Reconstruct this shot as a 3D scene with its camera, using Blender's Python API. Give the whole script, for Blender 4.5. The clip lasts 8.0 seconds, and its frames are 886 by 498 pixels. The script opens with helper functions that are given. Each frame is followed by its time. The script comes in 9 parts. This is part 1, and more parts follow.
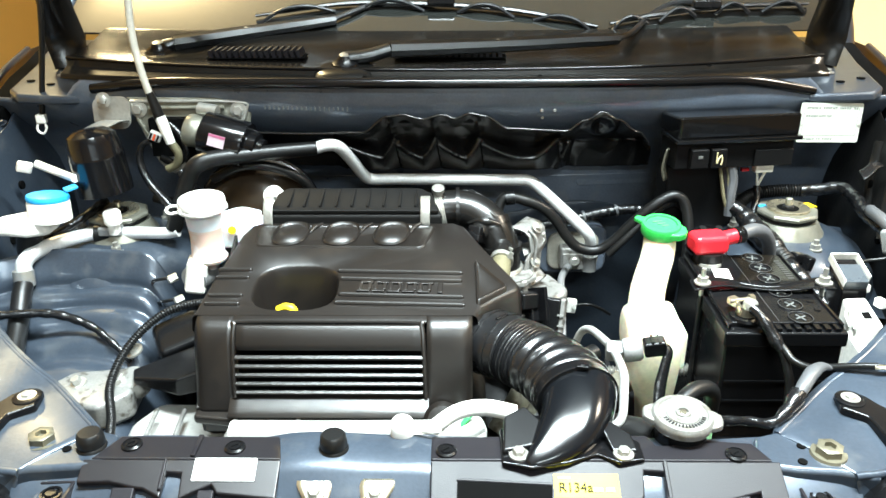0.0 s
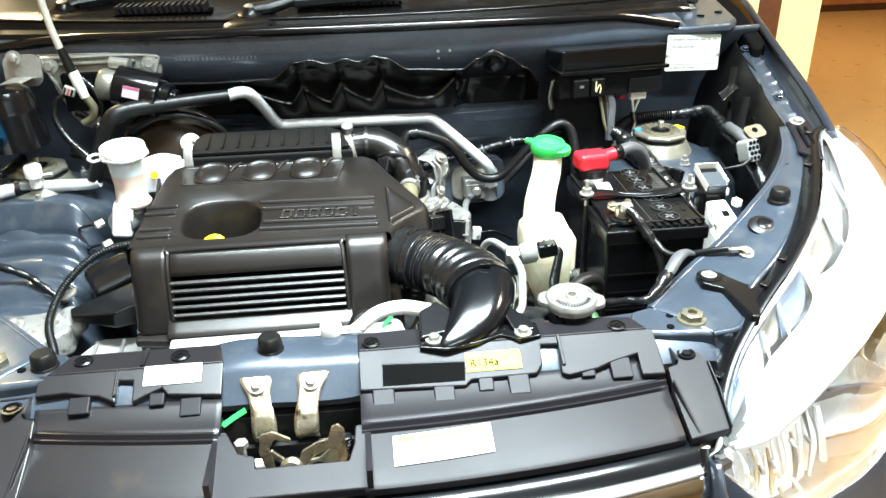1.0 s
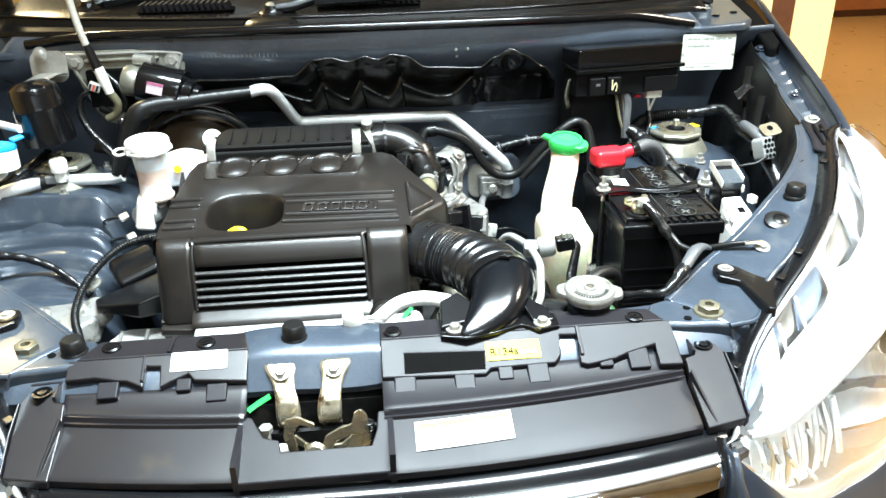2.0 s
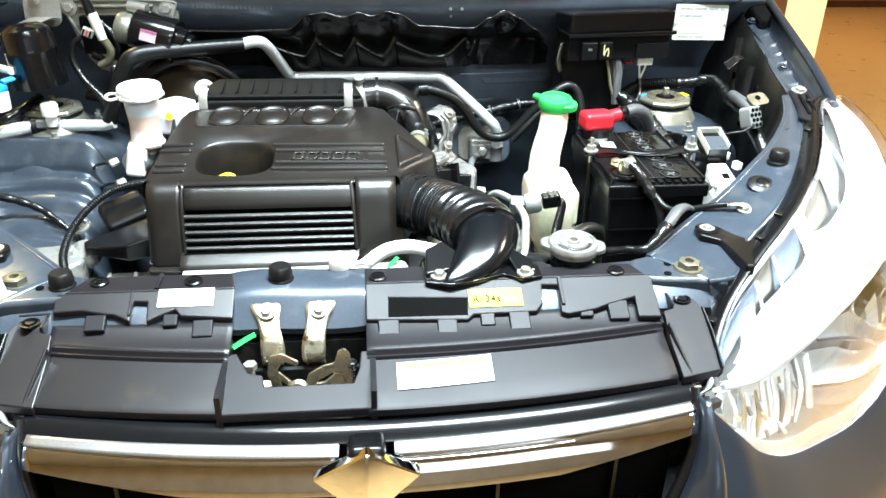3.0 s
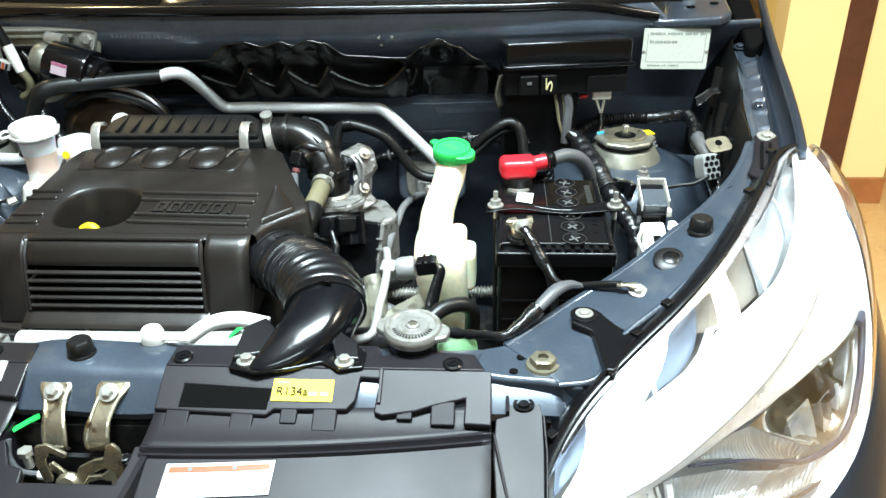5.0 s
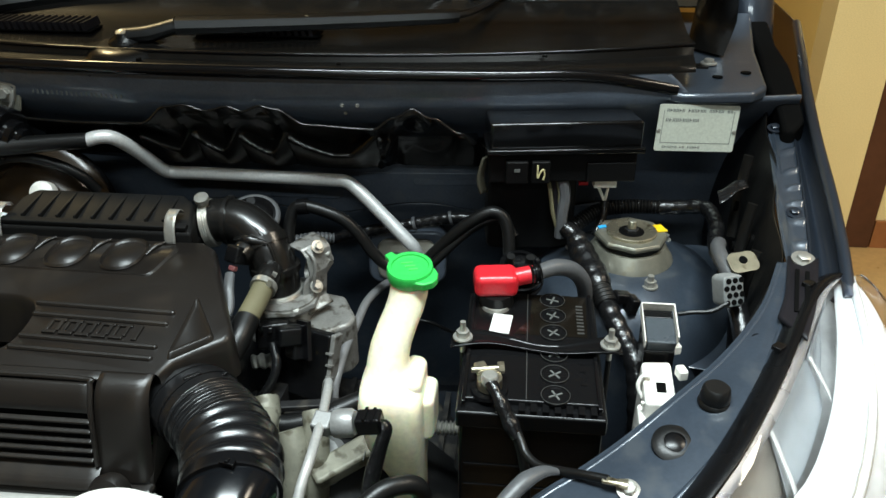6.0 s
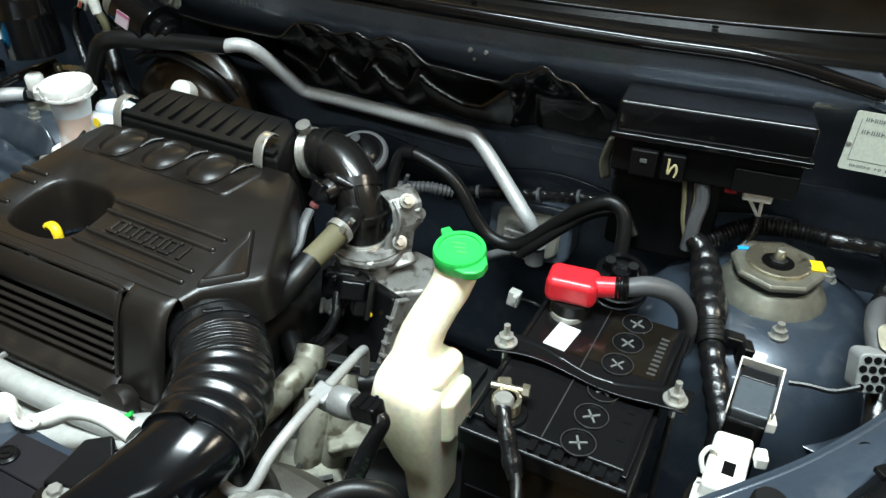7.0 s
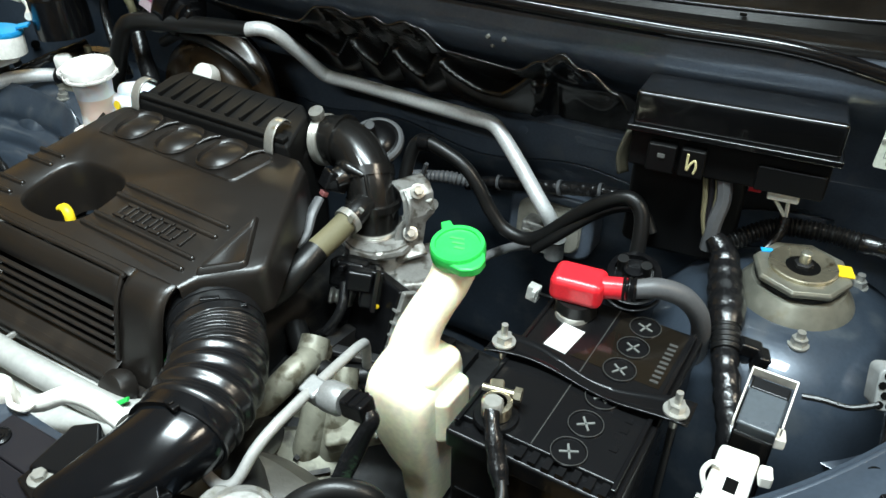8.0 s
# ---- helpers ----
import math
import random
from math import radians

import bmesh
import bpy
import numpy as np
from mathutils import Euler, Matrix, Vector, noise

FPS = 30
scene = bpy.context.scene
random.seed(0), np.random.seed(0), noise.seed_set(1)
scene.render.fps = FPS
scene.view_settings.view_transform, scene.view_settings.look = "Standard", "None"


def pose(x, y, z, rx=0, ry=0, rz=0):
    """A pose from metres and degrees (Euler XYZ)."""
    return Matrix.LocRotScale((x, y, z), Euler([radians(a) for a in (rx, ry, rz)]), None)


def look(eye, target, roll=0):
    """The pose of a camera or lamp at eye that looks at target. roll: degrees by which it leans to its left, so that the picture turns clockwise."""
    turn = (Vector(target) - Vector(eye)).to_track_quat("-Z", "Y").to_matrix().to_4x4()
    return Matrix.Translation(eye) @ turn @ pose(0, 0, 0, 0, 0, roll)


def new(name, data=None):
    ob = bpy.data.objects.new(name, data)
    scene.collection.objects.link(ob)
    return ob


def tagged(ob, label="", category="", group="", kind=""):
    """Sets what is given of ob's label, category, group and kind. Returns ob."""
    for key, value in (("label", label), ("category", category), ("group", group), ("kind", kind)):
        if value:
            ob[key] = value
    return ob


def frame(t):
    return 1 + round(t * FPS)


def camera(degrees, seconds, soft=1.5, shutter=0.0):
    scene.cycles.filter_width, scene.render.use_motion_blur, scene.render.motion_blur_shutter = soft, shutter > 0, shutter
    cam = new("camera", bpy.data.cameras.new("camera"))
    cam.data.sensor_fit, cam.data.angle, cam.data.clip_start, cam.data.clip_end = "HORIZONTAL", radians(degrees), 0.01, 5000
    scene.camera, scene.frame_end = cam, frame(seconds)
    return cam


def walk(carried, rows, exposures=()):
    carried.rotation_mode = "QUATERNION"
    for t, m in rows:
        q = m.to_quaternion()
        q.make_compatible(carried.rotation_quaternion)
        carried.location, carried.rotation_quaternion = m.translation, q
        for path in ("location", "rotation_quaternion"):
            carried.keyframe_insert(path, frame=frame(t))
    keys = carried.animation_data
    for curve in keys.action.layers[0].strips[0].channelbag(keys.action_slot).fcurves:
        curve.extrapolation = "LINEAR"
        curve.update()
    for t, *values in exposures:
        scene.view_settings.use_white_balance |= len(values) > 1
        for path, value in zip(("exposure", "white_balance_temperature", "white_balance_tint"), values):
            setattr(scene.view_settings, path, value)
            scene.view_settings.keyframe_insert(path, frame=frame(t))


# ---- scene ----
cam = camera(58.2, 8.0, soft=1.5)
PATH = [
    (0, (0.021, 0.022, 1.292), (-0.01, 1.849, 0.477), -0.4),
    (0.5, (0.029, -0.02, 1.262), (0.161, 1.765, 0.369), -1.5),
    (1, (0.016, -0.104, 1.282), (0.203, 1.678, 0.393), -1.2),
    (1.5, (0.011, -0.124, 1.274), (0.194, 1.666, 0.4), -1.2),
    (1.7, (0.006, -0.123, 1.275), (0.174, 1.666, 0.398), -1.6),
    (2.8, (-0.006, -0.146, 1.26), (0.177, 1.644, 0.386), 0.9),
    (3, (0.0, -0.154, 1.246), (0.191, 1.613, 0.327), 1.1),
    (3.5, (0.061, -0.146, 1.258), (0.213, 1.606, 0.305), -0.6),
    (4, (0.2, -0.094, 1.274), (0.194, 1.665, 0.323), -1.5),
    (4.2, (0.248, -0.077, 1.274), (0.181, 1.685, 0.33), -0.6),
    (5.3, (0.351, 0.063, 1.281), (0.208, 1.822, 0.339), -1.4),
    (5.5, (0.36, 0.128, 1.294), (0.213, 1.876, 0.333), -0.9),
    (6, (0.389, 0.25, 1.33), (0.21, 1.986, 0.354), -0.2),
    (6.5, (0.452, 0.342, 1.327), (-0.016, 1.983, 0.285), 0.4),
    (7, (0.534, 0.417, 1.307), (-0.208, 1.905, 0.196), 1.5),
    (7.5, (0.552, 0.441, 1.302), (-0.28, 1.856, 0.159), 0.6),
    (8, (0.566, 0.464, 1.302), (-0.285, 1.865, 0.156), 0.4),
]
EXPOSURES = [(0.0, 0.86, 6550, 11), (1.5, 0.84, 6400, 12), (3.0, 0.77, 6350, 12), (4.2, 0.44, 6300, 11), (5.5, -0.22, 6350, 9), (6.0, -0.90, 6600, 11), (6.5, -0.84, 6450, 10), (7.0, -0.60, 6450, 10), (8.0, -0.44, 6450, 10)]
walk(cam, [(t, look(eye, target, roll)) for t, eye, target, roll in PATH], EXPOSURES)

# ---- world and lamps ----
world = bpy.data.worlds.new("room_air")
scene.world = world
world.use_nodes = True
world.node_tree.nodes["Background"].inputs[0].default_value = (1.0, 0.93, 0.82, 1)
world.node_tree.nodes["Background"].inputs[1].default_value = 0.001


def lamp(name, place, target, sx, sy, watts, colour, spread):
    data = bpy.data.lights.new(name, "AREA")
    data.shape, data.size, data.size_y, data.energy, data.color, data.spread = "RECTANGLE", sx, sy, watts, colour, radians(spread)
    ob = new(name, data)
    ob.matrix_world = look(place, target)
    return ob


LAMPS = [
    ("tube_lamp", (0.30, 0.64, 2.62), (0.30, 0.70, 0.7), 1.2, 0.34, 136, (0.82, 0.97, 1.0), 165),
    # second tube is unseen fill, added to brighten the firewall
    ("tube_lamp", (0.45, -1.10, 2.62), (0.35, 0.5, 0.7), 1.2, 0.12, 19, (0.82, 0.97, 1.0), 165),
    ("opening_daylight", (0.9, -3.26, 1.75), (0.5, 0.8, 1.0), 2.4, 1.3, 8, (0.82, 0.96, 1.0), 150),
    # two warm lamps, unseen, added to brighten the floor and far walls
    ("added_floor_lamp", (2.2, 1.0, 2.66), (2.0, 1.2, 0.0), 0.5, 0.5, 46, (1.0, 0.90, 0.72), 110),
    ("added_far_lamp", (3.2, 5.0, 2.66), (3.2, 5.0, 0.0), 0.5, 0.5, 30, (1.0, 0.80, 0.52), 140),
]
for row in LAMPS:
    lamp(*row)
# guessed warm bulb, out of view, added to brighten the yellow wall and ceiling
bulb = bpy.data.lights.new("added_warm_bulb", "POINT")
bulb.energy, bulb.color, bulb.shadow_soft_size = 95, (1.0, 0.80, 0.42), 0.10
new("added_warm_bulb", bulb).location = (-1.30, 2.45, 2.46)

# ---- materials ----
def nodes_of(name):
    m = bpy.data.materials.new(name)
    m.use_nodes = True
    t = m.node_tree
    return m, t, t.nodes["Principled BSDF"]


def mat(name, colour, rough=0.5, metal=0.0, vary=0.18, grain=220.0, bump=0.06, coat=0.0, stain=None, stain_at=0.55,
        stain_scale=9.0, sub=0.0, spec=0.5):
    """A surface with variation at two scales, fine relief and, where stain is given, patches of that colour."""
    m, t, b = nodes_of(name)
    n, l = t.nodes, t.links
    co = n.new("ShaderNodeTexCoord")
    big, fine = n.new("ShaderNodeTexNoise"), n.new("ShaderNodeTexNoise")
    big.inputs["Scale"].default_value, big.inputs["Detail"].default_value = stain_scale, 6
    fine.inputs["Scale"].default_value, fine.inputs["Detail"].default_value = grain, 3
    for x in (big, fine):
        l.new(co.outputs["Object"], x.inputs["Vector"])
    lo, hi = [c * (1 - vary) for c in colour], [min(1, c * (1 + vary)) for c in colour]
    mix = n.new("ShaderNodeMix")
    mix.data_type = "RGBA"
    mix.inputs[6].default_value, mix.inputs[7].default_value = (*lo, 1), (*hi, 1)
    l.new(big.outputs["Fac"], mix.inputs[0])
    out = mix.outputs[2]
    mix2 = n.new("ShaderNodeMix")
    mix2.data_type, mix2.blend_type = "RGBA", "MULTIPLY"
    mix2.inputs[0].default_value = 0.35
    l.new(out, mix2.inputs[6])
    l.new(fine.outputs["Fac"], mix2.inputs[7])
    gain = n.new("ShaderNodeMix")
    gain.data_type, gain.blend_type = "RGBA", "MULTIPLY"
    gain.inputs[0].default_value = 1.0
    gain.inputs[7].default_value = (1.2, 1.2, 1.2, 1)
    l.new(mix2.outputs[2], gain.inputs[6])
    out = gain.outputs[2]
    if stain:
        ramp = n.new("ShaderNodeValToRGB")
        ramp.color_ramp.elements[0].position, ramp.color_ramp.elements[1].position = stain_at, stain_at + 0.12
        third = n.new("ShaderNodeTexNoise")
        third.inputs["Scale"].default_value, third.inputs["Detail"].default_value = stain_scale * 2.1, 8
        l.new(co.outputs["Object"], third.inputs["Vector"])
        l.new(third.outputs["Fac"], ramp.inputs[0])
        mix3 = n.new("ShaderNodeMix")
        mix3.data_type = "RGBA"
        mix3.inputs[7].default_value = (*stain, 1)
        l.new(ramp.outputs[0], mix3.inputs[0])
        l.new(out, mix3.inputs[6])
        out = mix3.outputs[2]
    l.new(out, b.inputs["Base Color"])
    rr = n.new("ShaderNodeMapRange")
    rr.inputs["To Min"].default_value, rr.inputs["To Max"].default_value = max(0.02, rough * 0.75), min(1, rough * 1.25)
    l.new(big.outputs["Fac"], rr.inputs["Value"])
    l.new(rr.outputs["Result"], b.inputs["Roughness"])
    b.inputs["Metallic"].default_value = metal
    b.inputs["Coat Weight"].default_value = coat
    b.inputs["Coat Roughness"].default_value = 0.06
    b.inputs["Subsurface Weight"].default_value = sub
    b.inputs["Subsurface Scale"].default_value = 0.02
    b.inputs["Specular IOR Level"].default_value = spec
    if bump:
        bp = n.new("ShaderNodeBump")
        bp.inputs["Strength"].default_value, bp.inputs["Distance"].default_value = bump, 0.002
        l.new(fine.outputs["Fac"], bp.inputs["Height"])
        l.new(bp.outputs[0], b.inputs["Normal"])
    return m


def glass(name, colour=(1, 1, 1), rough=0.0, ior=1.45):
    m, t, b = nodes_of(name)
    b.inputs["Base Color"].default_value = (*colour, 1)
    b.inputs["Roughness"].default_value = rough
    b.inputs["Transmission Weight"].default_value = 1.0
    b.inputs["IOR"].default_value = ior
    return m


PAINT = mat("dark_blue_grey_paint", (0.026, 0.034, 0.048), 0.36, 0.55, 0.2, 900, 0.02, 0.6)
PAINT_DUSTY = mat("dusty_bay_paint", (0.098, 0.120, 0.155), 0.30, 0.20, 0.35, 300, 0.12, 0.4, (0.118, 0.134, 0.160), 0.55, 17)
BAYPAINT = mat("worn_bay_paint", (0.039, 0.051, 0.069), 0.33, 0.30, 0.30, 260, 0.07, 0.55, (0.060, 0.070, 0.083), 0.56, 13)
GALV = mat("galvanised_steel", (0.225, 0.22, 0.18), 0.36, 0.6, 0.35, 120, 0.12, 0, (0.20, 0.18, 0.13), 0.58, 24)
COWL = mat("dusty_cowl_plastic", (0.0060, 0.0056, 0.0052), 0.22, 0, 0.3, 500, 0.06, 0, (0.010, 0.009, 0.008), 0.60, 8, spec=0.34)
COVER = mat("satin_black_cover_plastic", (0.0105, 0.0086, 0.0074), 0.33, 0, 0.3, 1400, 0.10, 0, (0.018, 0.0140, 0.011), 0.58, 7, spec=0.50)
BLACK = mat("black_plastic", (0.004, 0.004, 0.0044), 0.26, 0, 0.25, 900, 0.05, spec=0.3)
MATTBLACK = mat("matt_black_plastic", (0.004, 0.004, 0.0042), 0.5, 0, 0.3, 900, 0.08, spec=0.14)
TRIM = mat("brown_black_trim_plastic", (0.0095, 0.0085, 0.0105), 0.42, 0, 0.25, 900, 0.10, 0, (0.014, 0.012, 0.0125), 0.58, 9, spec=0.21)
# brown patches paint in the warm reflections on the left covers
WARM_TRIM = mat("warm_reflection_trim_plastic", (0.0095, 0.0085, 0.0100), 0.34, 0, 0.2, 900, 0.06, 0, (0.034, 0.024, 0.014), 0.58, 6, spec=0.48)
GLOSS = mat("glossy_black_plastic", (0.004, 0.004, 0.0045), 0.16, 0, 0.15, 300, 0.02)
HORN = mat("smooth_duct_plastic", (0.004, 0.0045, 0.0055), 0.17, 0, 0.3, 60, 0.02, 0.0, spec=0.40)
RUBBER = mat("black_rubber", (0.006, 0.006, 0.006), 0.36, 0, 0.25, 700, 0.08, spec=0.35)
BELLOWS = mat("shiny_bellows_rubber", (0.006, 0.006, 0.0065), 0.27, 0, 0.25, 300, 0.04, spec=0.5)
TAPE = mat("black_vinyl_tape", (0.006, 0.006, 0.0065), 0.24, 0, 0.25, 160, 0.55)
GREYHOSE = mat("grey_sleeve", (0.07, 0.072, 0.076), 0.45, 0, 0.2, 300, 0.1)
OLIVE = mat("olive_fabric_sleeve", (0.13, 0.115, 0.062), 0.7, 0, 0.25, 900, 0.3)
DARK = mat("dark_engine_metal", (0.010, 0.010, 0.0105), 0.55, 0.3, 0.5, 90, 0.4, 0, (0.045, 0.04, 0.033), 0.55, 16)
PAD = mat("black_bitumen_pad", (0.0050, 0.0048, 0.0046), 0.25, 0, 0.3, 400, 0.03, spec=0.75)
NUTSTEEL = mat("dull_olive_steel", (0.17, 0.155, 0.11), 0.38, 0.6, 0.3, 200, 0.12, 0, (0.10, 0.085, 0.055), 0.58, 40)
ALU = mat("cast_aluminium", (0.28, 0.28, 0.275), 0.42, 0.45, 0.25, 420, 0.10, 0, (0.30, 0.28, 0.24), 0.58, 18)
PIPE = mat("drawn_aluminium_pipe", (0.66, 0.66, 0.65), 0.42, 0.30, 0.12, 300, 0.08)
ZINC = mat("zinc_plated_steel", (0.42, 0.41, 0.375), 0.34, 0.65, 0.25, 200, 0.12, 0, (0.30, 0.24, 0.15), 0.62, 30)
YZINC = mat("yellow_passivated_steel", (0.52, 0.47, 0.35), 0.28, 0.9, 0.3, 160, 0.15, 0, (0.12, 0.08, 0.04), 0.58, 30)
SHIELD = mat("pale_cast_metal", (0.43, 0.425, 0.40), 0.5, 0.25, 0.15, 120, 0.15, 0, (0.45, 0.38, 0.28), 0.64, 12)
CHROME = mat("chrome", (0.80, 0.82, 0.86), 0.05, 1.0, 0.04, 60, 0.0)
WHITE = mat("white_plastic", (0.82, 0.80, 0.74), 0.4, 0, 0.08, 200, 0.05, 0, (0.55, 0.48, 0.36), 0.68, 30)
CREAM = mat("milky_tank_plastic", (0.84, 0.78, 0.58), 0.36, 0, 0.06, 160, 0.06, 0, (0.62, 0.53, 0.28), 0.66, 14, 0.35)
PALE = mat("pale_grey_lamp_plastic", (0.46, 0.46, 0.45), 0.25, 0.3, 0.08, 120, 0.03)
GREEN = mat("green_cap_plastic", (0.025, 0.46, 0.075), 0.36, 0, 0.15, 300, 0.08)
RED = mat("red_soft_plastic", (0.62, 0.018, 0.028), 0.30, 0, 0.12, 300, 0.05)
BLUE = mat("blue_cap_plastic", (0.02, 0.34, 0.72), 0.36, 0, 0.12, 300, 0.05)
YELLOW = mat("yellow_plastic", (0.80, 0.56, 0.015), 0.42, 0, 0.1, 300, 0.05)
YLABEL = mat("yellow_paper_label", (0.74, 0.60, 0.02), 0.62, 0, 0.05, 300, 0.02)
PAPER = mat("white_paper_label", (0.66, 0.655, 0.635), 0.45, 0, 0.04, 300, 0.02)
ORANGE = mat("orange_print", (0.46, 0.055, 0.012), 0.5, 0, 0.05, 300, 0.0)
PINK = mat("pink_print", (0.34, 0.09, 0.17), 0.5, 0, 0.05, 300, 0.0)
PLATE = mat("pale_green_grey_plate", (0.60, 0.64, 0.56), 0.34, 0.2, 0.05, 300, 0.02)
INK = mat("black_ink", (0.015, 0.014, 0.012), 0.6, 0, 0.1, 300, 0.0, spec=0.1)
PRINT = mat("dark_print", (0.10, 0.11, 0.10), 0.5, 0, 0.1, 300, 0.0)
GREYPRINT = mat("grey_print", (0.11, 0.115, 0.11), 0.5, 0, 0.1, 300, 0.0)
GOLD = mat("amber_sticker", (0.52, 0.31, 0.07), 0.38, 0, 0.3, 200, 0.1, 0, (0.05, 0.035, 0.02), 0.55, 40)
WALL = mat("cream_yellow_wall_paint", (0.74, 0.54, 0.19), 0.6, 0, 0.03, 300, 0.03)
WALL2 = mat("pale_cream_wall_paint", (0.76, 0.60, 0.28), 0.6, 0, 0.03, 300, 0.03)
CEIL = mat("ceiling_paint", (0.36, 0.355, 0.34), 0.7, 0, 0.05, 60, 0.05)
GREYWHITE = mat("dull_white_plastic", (0.30, 0.30, 0.285), 0.45, 0, 0.1, 200, 0.05)
PALECREAM = mat("pale_cream_paint_mark", (0.62, 0.56, 0.30), 0.5, 0, 0.1, 200, 0.0)
SHUTTER = mat("dull_shutter_paint", (0.34, 0.29, 0.22), 0.6, 0, 0.1, 60, 0.05)
# right inner wing paint: grime, plus shade put in as near-black
INNER = mat("grimy_shade_dark_wing_paint", (0.0065, 0.0062, 0.0058), 0.40, 0, 0.4, 200, 0.15, 0, (0.024, 0.020, 0.015), 0.60, 14, spec=0.25)
SATIN = mat("satin_silver_lamp_coating", (0.45, 0.47, 0.50), 0.26, 0.9, 0.05, 100, 0.02)
WOOD = mat("dark_brown_wood", (0.075, 0.026, 0.012), 0.4, 0, 0.35, 40, 0.1)
WOOD2 = mat("red_brown_wood", (0.30, 0.11, 0.035), 0.4, 0, 0.3, 30, 0.1)
FLOOR = mat("tan_floor_tile", (0.44, 0.27, 0.105), 0.30, 0, 0.12, 50, 0.04, 0.2)
LENS = glass("clear_lens", (0.97, 0.98, 1.0))
SCREEN = mat("dark_windscreen_glass", (0.012, 0.013, 0.012), 0.04, 0, 0.1, 20, 0.0, 1.0, spec=1.0)
SCREEN.node_tree.nodes["Principled BSDF"].inputs["Coat IOR"].default_value = 2.1
# matt black; also painted in as the darkness of holes, wells and gaps
HOLE = mat("matt_black_and_hole_shade", (0.003, 0.003, 0.003), 0.9, 0, 0.1, 50, 0.0, spec=0.03)


# ---- mesh tools ----
V = Vector


def shade(me, angle=38):
    bm = bmesh.new()
    bm.from_mesh(me)
    for f in bm.faces:
        f.smooth = True
    for e in bm.edges:
        if len(e.link_faces) == 2 and e.calc_face_angle(0) > radians(angle):
            e.smooth = False
    bm.to_mesh(me)
    bm.free()


def link(name, bm, material, bevel=0.0, thick=0.0, angle=38, segs=2):
    bmesh.ops.recalc_face_normals(bm, faces=bm.faces[:])
    me = bpy.data.meshes.new(name)
    bm.to_mesh(me)
    bm.free()
    me.materials.append(material)
    ob = new(name, me)
    if thick:
        s = ob.modifiers.new("thickness", "SOLIDIFY")
        s.thickness, s.offset = thick, -1.0
        if not bevel:
            k = ob.modifiers.new("crisp_rim", "WEIGHTED_NORMAL")
            k.weight, k.keep_sharp = 100, True
    if bevel:
        for p in me.polygons:
            p.use_smooth = True
        b = ob.modifiers.new("edge", "BEVEL")
        b.width, b.segments, b.limit_method, b.angle_limit, b.harden_normals = bevel, segs, "ANGLE", radians(32), True
    else:
        shade(me, angle)
    return ob


def thing(name, label, category, at=(0, 0, 0), group=""):
    ob = new(name)
    ob.empty_display_size = 0.02
    ob.location = at
    return tagged(ob, label, category, group)


def part(name, bm, material, parent, label="", bevel=0.0, thick=0.0, angle=38, segs=2):
    ob = link(name, bm, material, bevel, thick, angle, segs)
    ob.parent = parent
    ob.matrix_parent_inverse = Matrix.Translation(parent.location).inverted() if parent.type == "EMPTY" else Matrix()
    if label:
        tagged(ob, label)
    return ob


def solo(name, bm, material, label, category, bevel=0.0, thick=0.0, group="", kind="", segs=2):
    return tagged(link(name, bm, material, bevel, thick, 38, segs), label, category, group, kind)


def B():
    return bmesh.new()


def box(bm, x0, x1, y0, y1, z0, z1, m=None):
    c = [bm.verts.new((x, y, z)) for x in (x0, x1) for y in (y0, y1) for z in (z0, z1)]
    for f in ((0, 1, 3, 2), (4, 6, 7, 5), (0, 4, 5, 1), (2, 3, 7, 6), (0, 2, 6, 4), (1, 5, 7, 3)):
        bm.faces.new([c[i] for i in f])
    if m is not None:
        bmesh.ops.transform(bm, matrix=m, verts=c)
    return bm


def cbox(bm, centre, size, m=None):
    """A box by centre and size, turned by m about its centre."""
    a, b, c = (s / 2 for s in size)
    return box(bm, -a, a, -b, b, -c, c, Matrix.Translation(centre) @ (m or Matrix()))


def turn(x=0, y=0, z=0):
    return pose(0, 0, 0, x, y, z)


def to_axis(d):
    return V(d).to_track_quat("Z", "Y").to_matrix().to_4x4()


def spin(bm, profile, at, axis=(0, 0, 1), seg=24, flat=1.0):
    """A turned solid: profile rows of (radius, height) along the axis."""
    m = Matrix.Translation(at) @ to_axis(axis)
    rings = []
    for r, h in profile:
        if r < 1e-6:
            rings.append([bm.verts.new(m @ V((0, 0, h)))])
        else:
            rings.append([bm.verts.new(m @ V((r * math.cos(2 * math.pi * i / seg), r * flat * math.sin(2 * math.pi * i / seg), h))) for i in range(seg)])
    for a, b in zip(rings, rings[1:]):
        for i in range(seg):
            j = (i + 1) % seg
            q = [a[i % len(a)], a[j % len(a)], b[j % len(b)], b[i % len(b)]]
            q = [v for k, v in enumerate(q) if v not in q[:k]]
            if len(q) > 2:
                bm.faces.new(q)
    for ring in (rings[0], rings[-1]):
        if len(ring) > 1:
            bm.faces.new(ring)
    return bm


def rod(bm, a, b, r, r2=None, seg=14):
    d = V(b) - V(a)
    return spin(bm, [(r, 0), (r if r2 is None else r2, d.length)], a, d, seg)


def curve(points, steps=8):
    """A smooth line through the points."""
    p = [V(q) for q in points]
    p = [p[0] * 2 - p[1], *p, p[-1] * 2 - p[-2]]
    out = []
    for a, b, c, d in zip(p, p[1:], p[2:], p[3:]):
        for i in range(steps):
            t = i / steps
            out.append(0.5 * (2 * b + (c - a) * t + (2 * a - 5 * b + 4 * c - d) * t * t + (3 * b - a - 3 * c + d) * t ** 3))
    return out + [p[-2]]


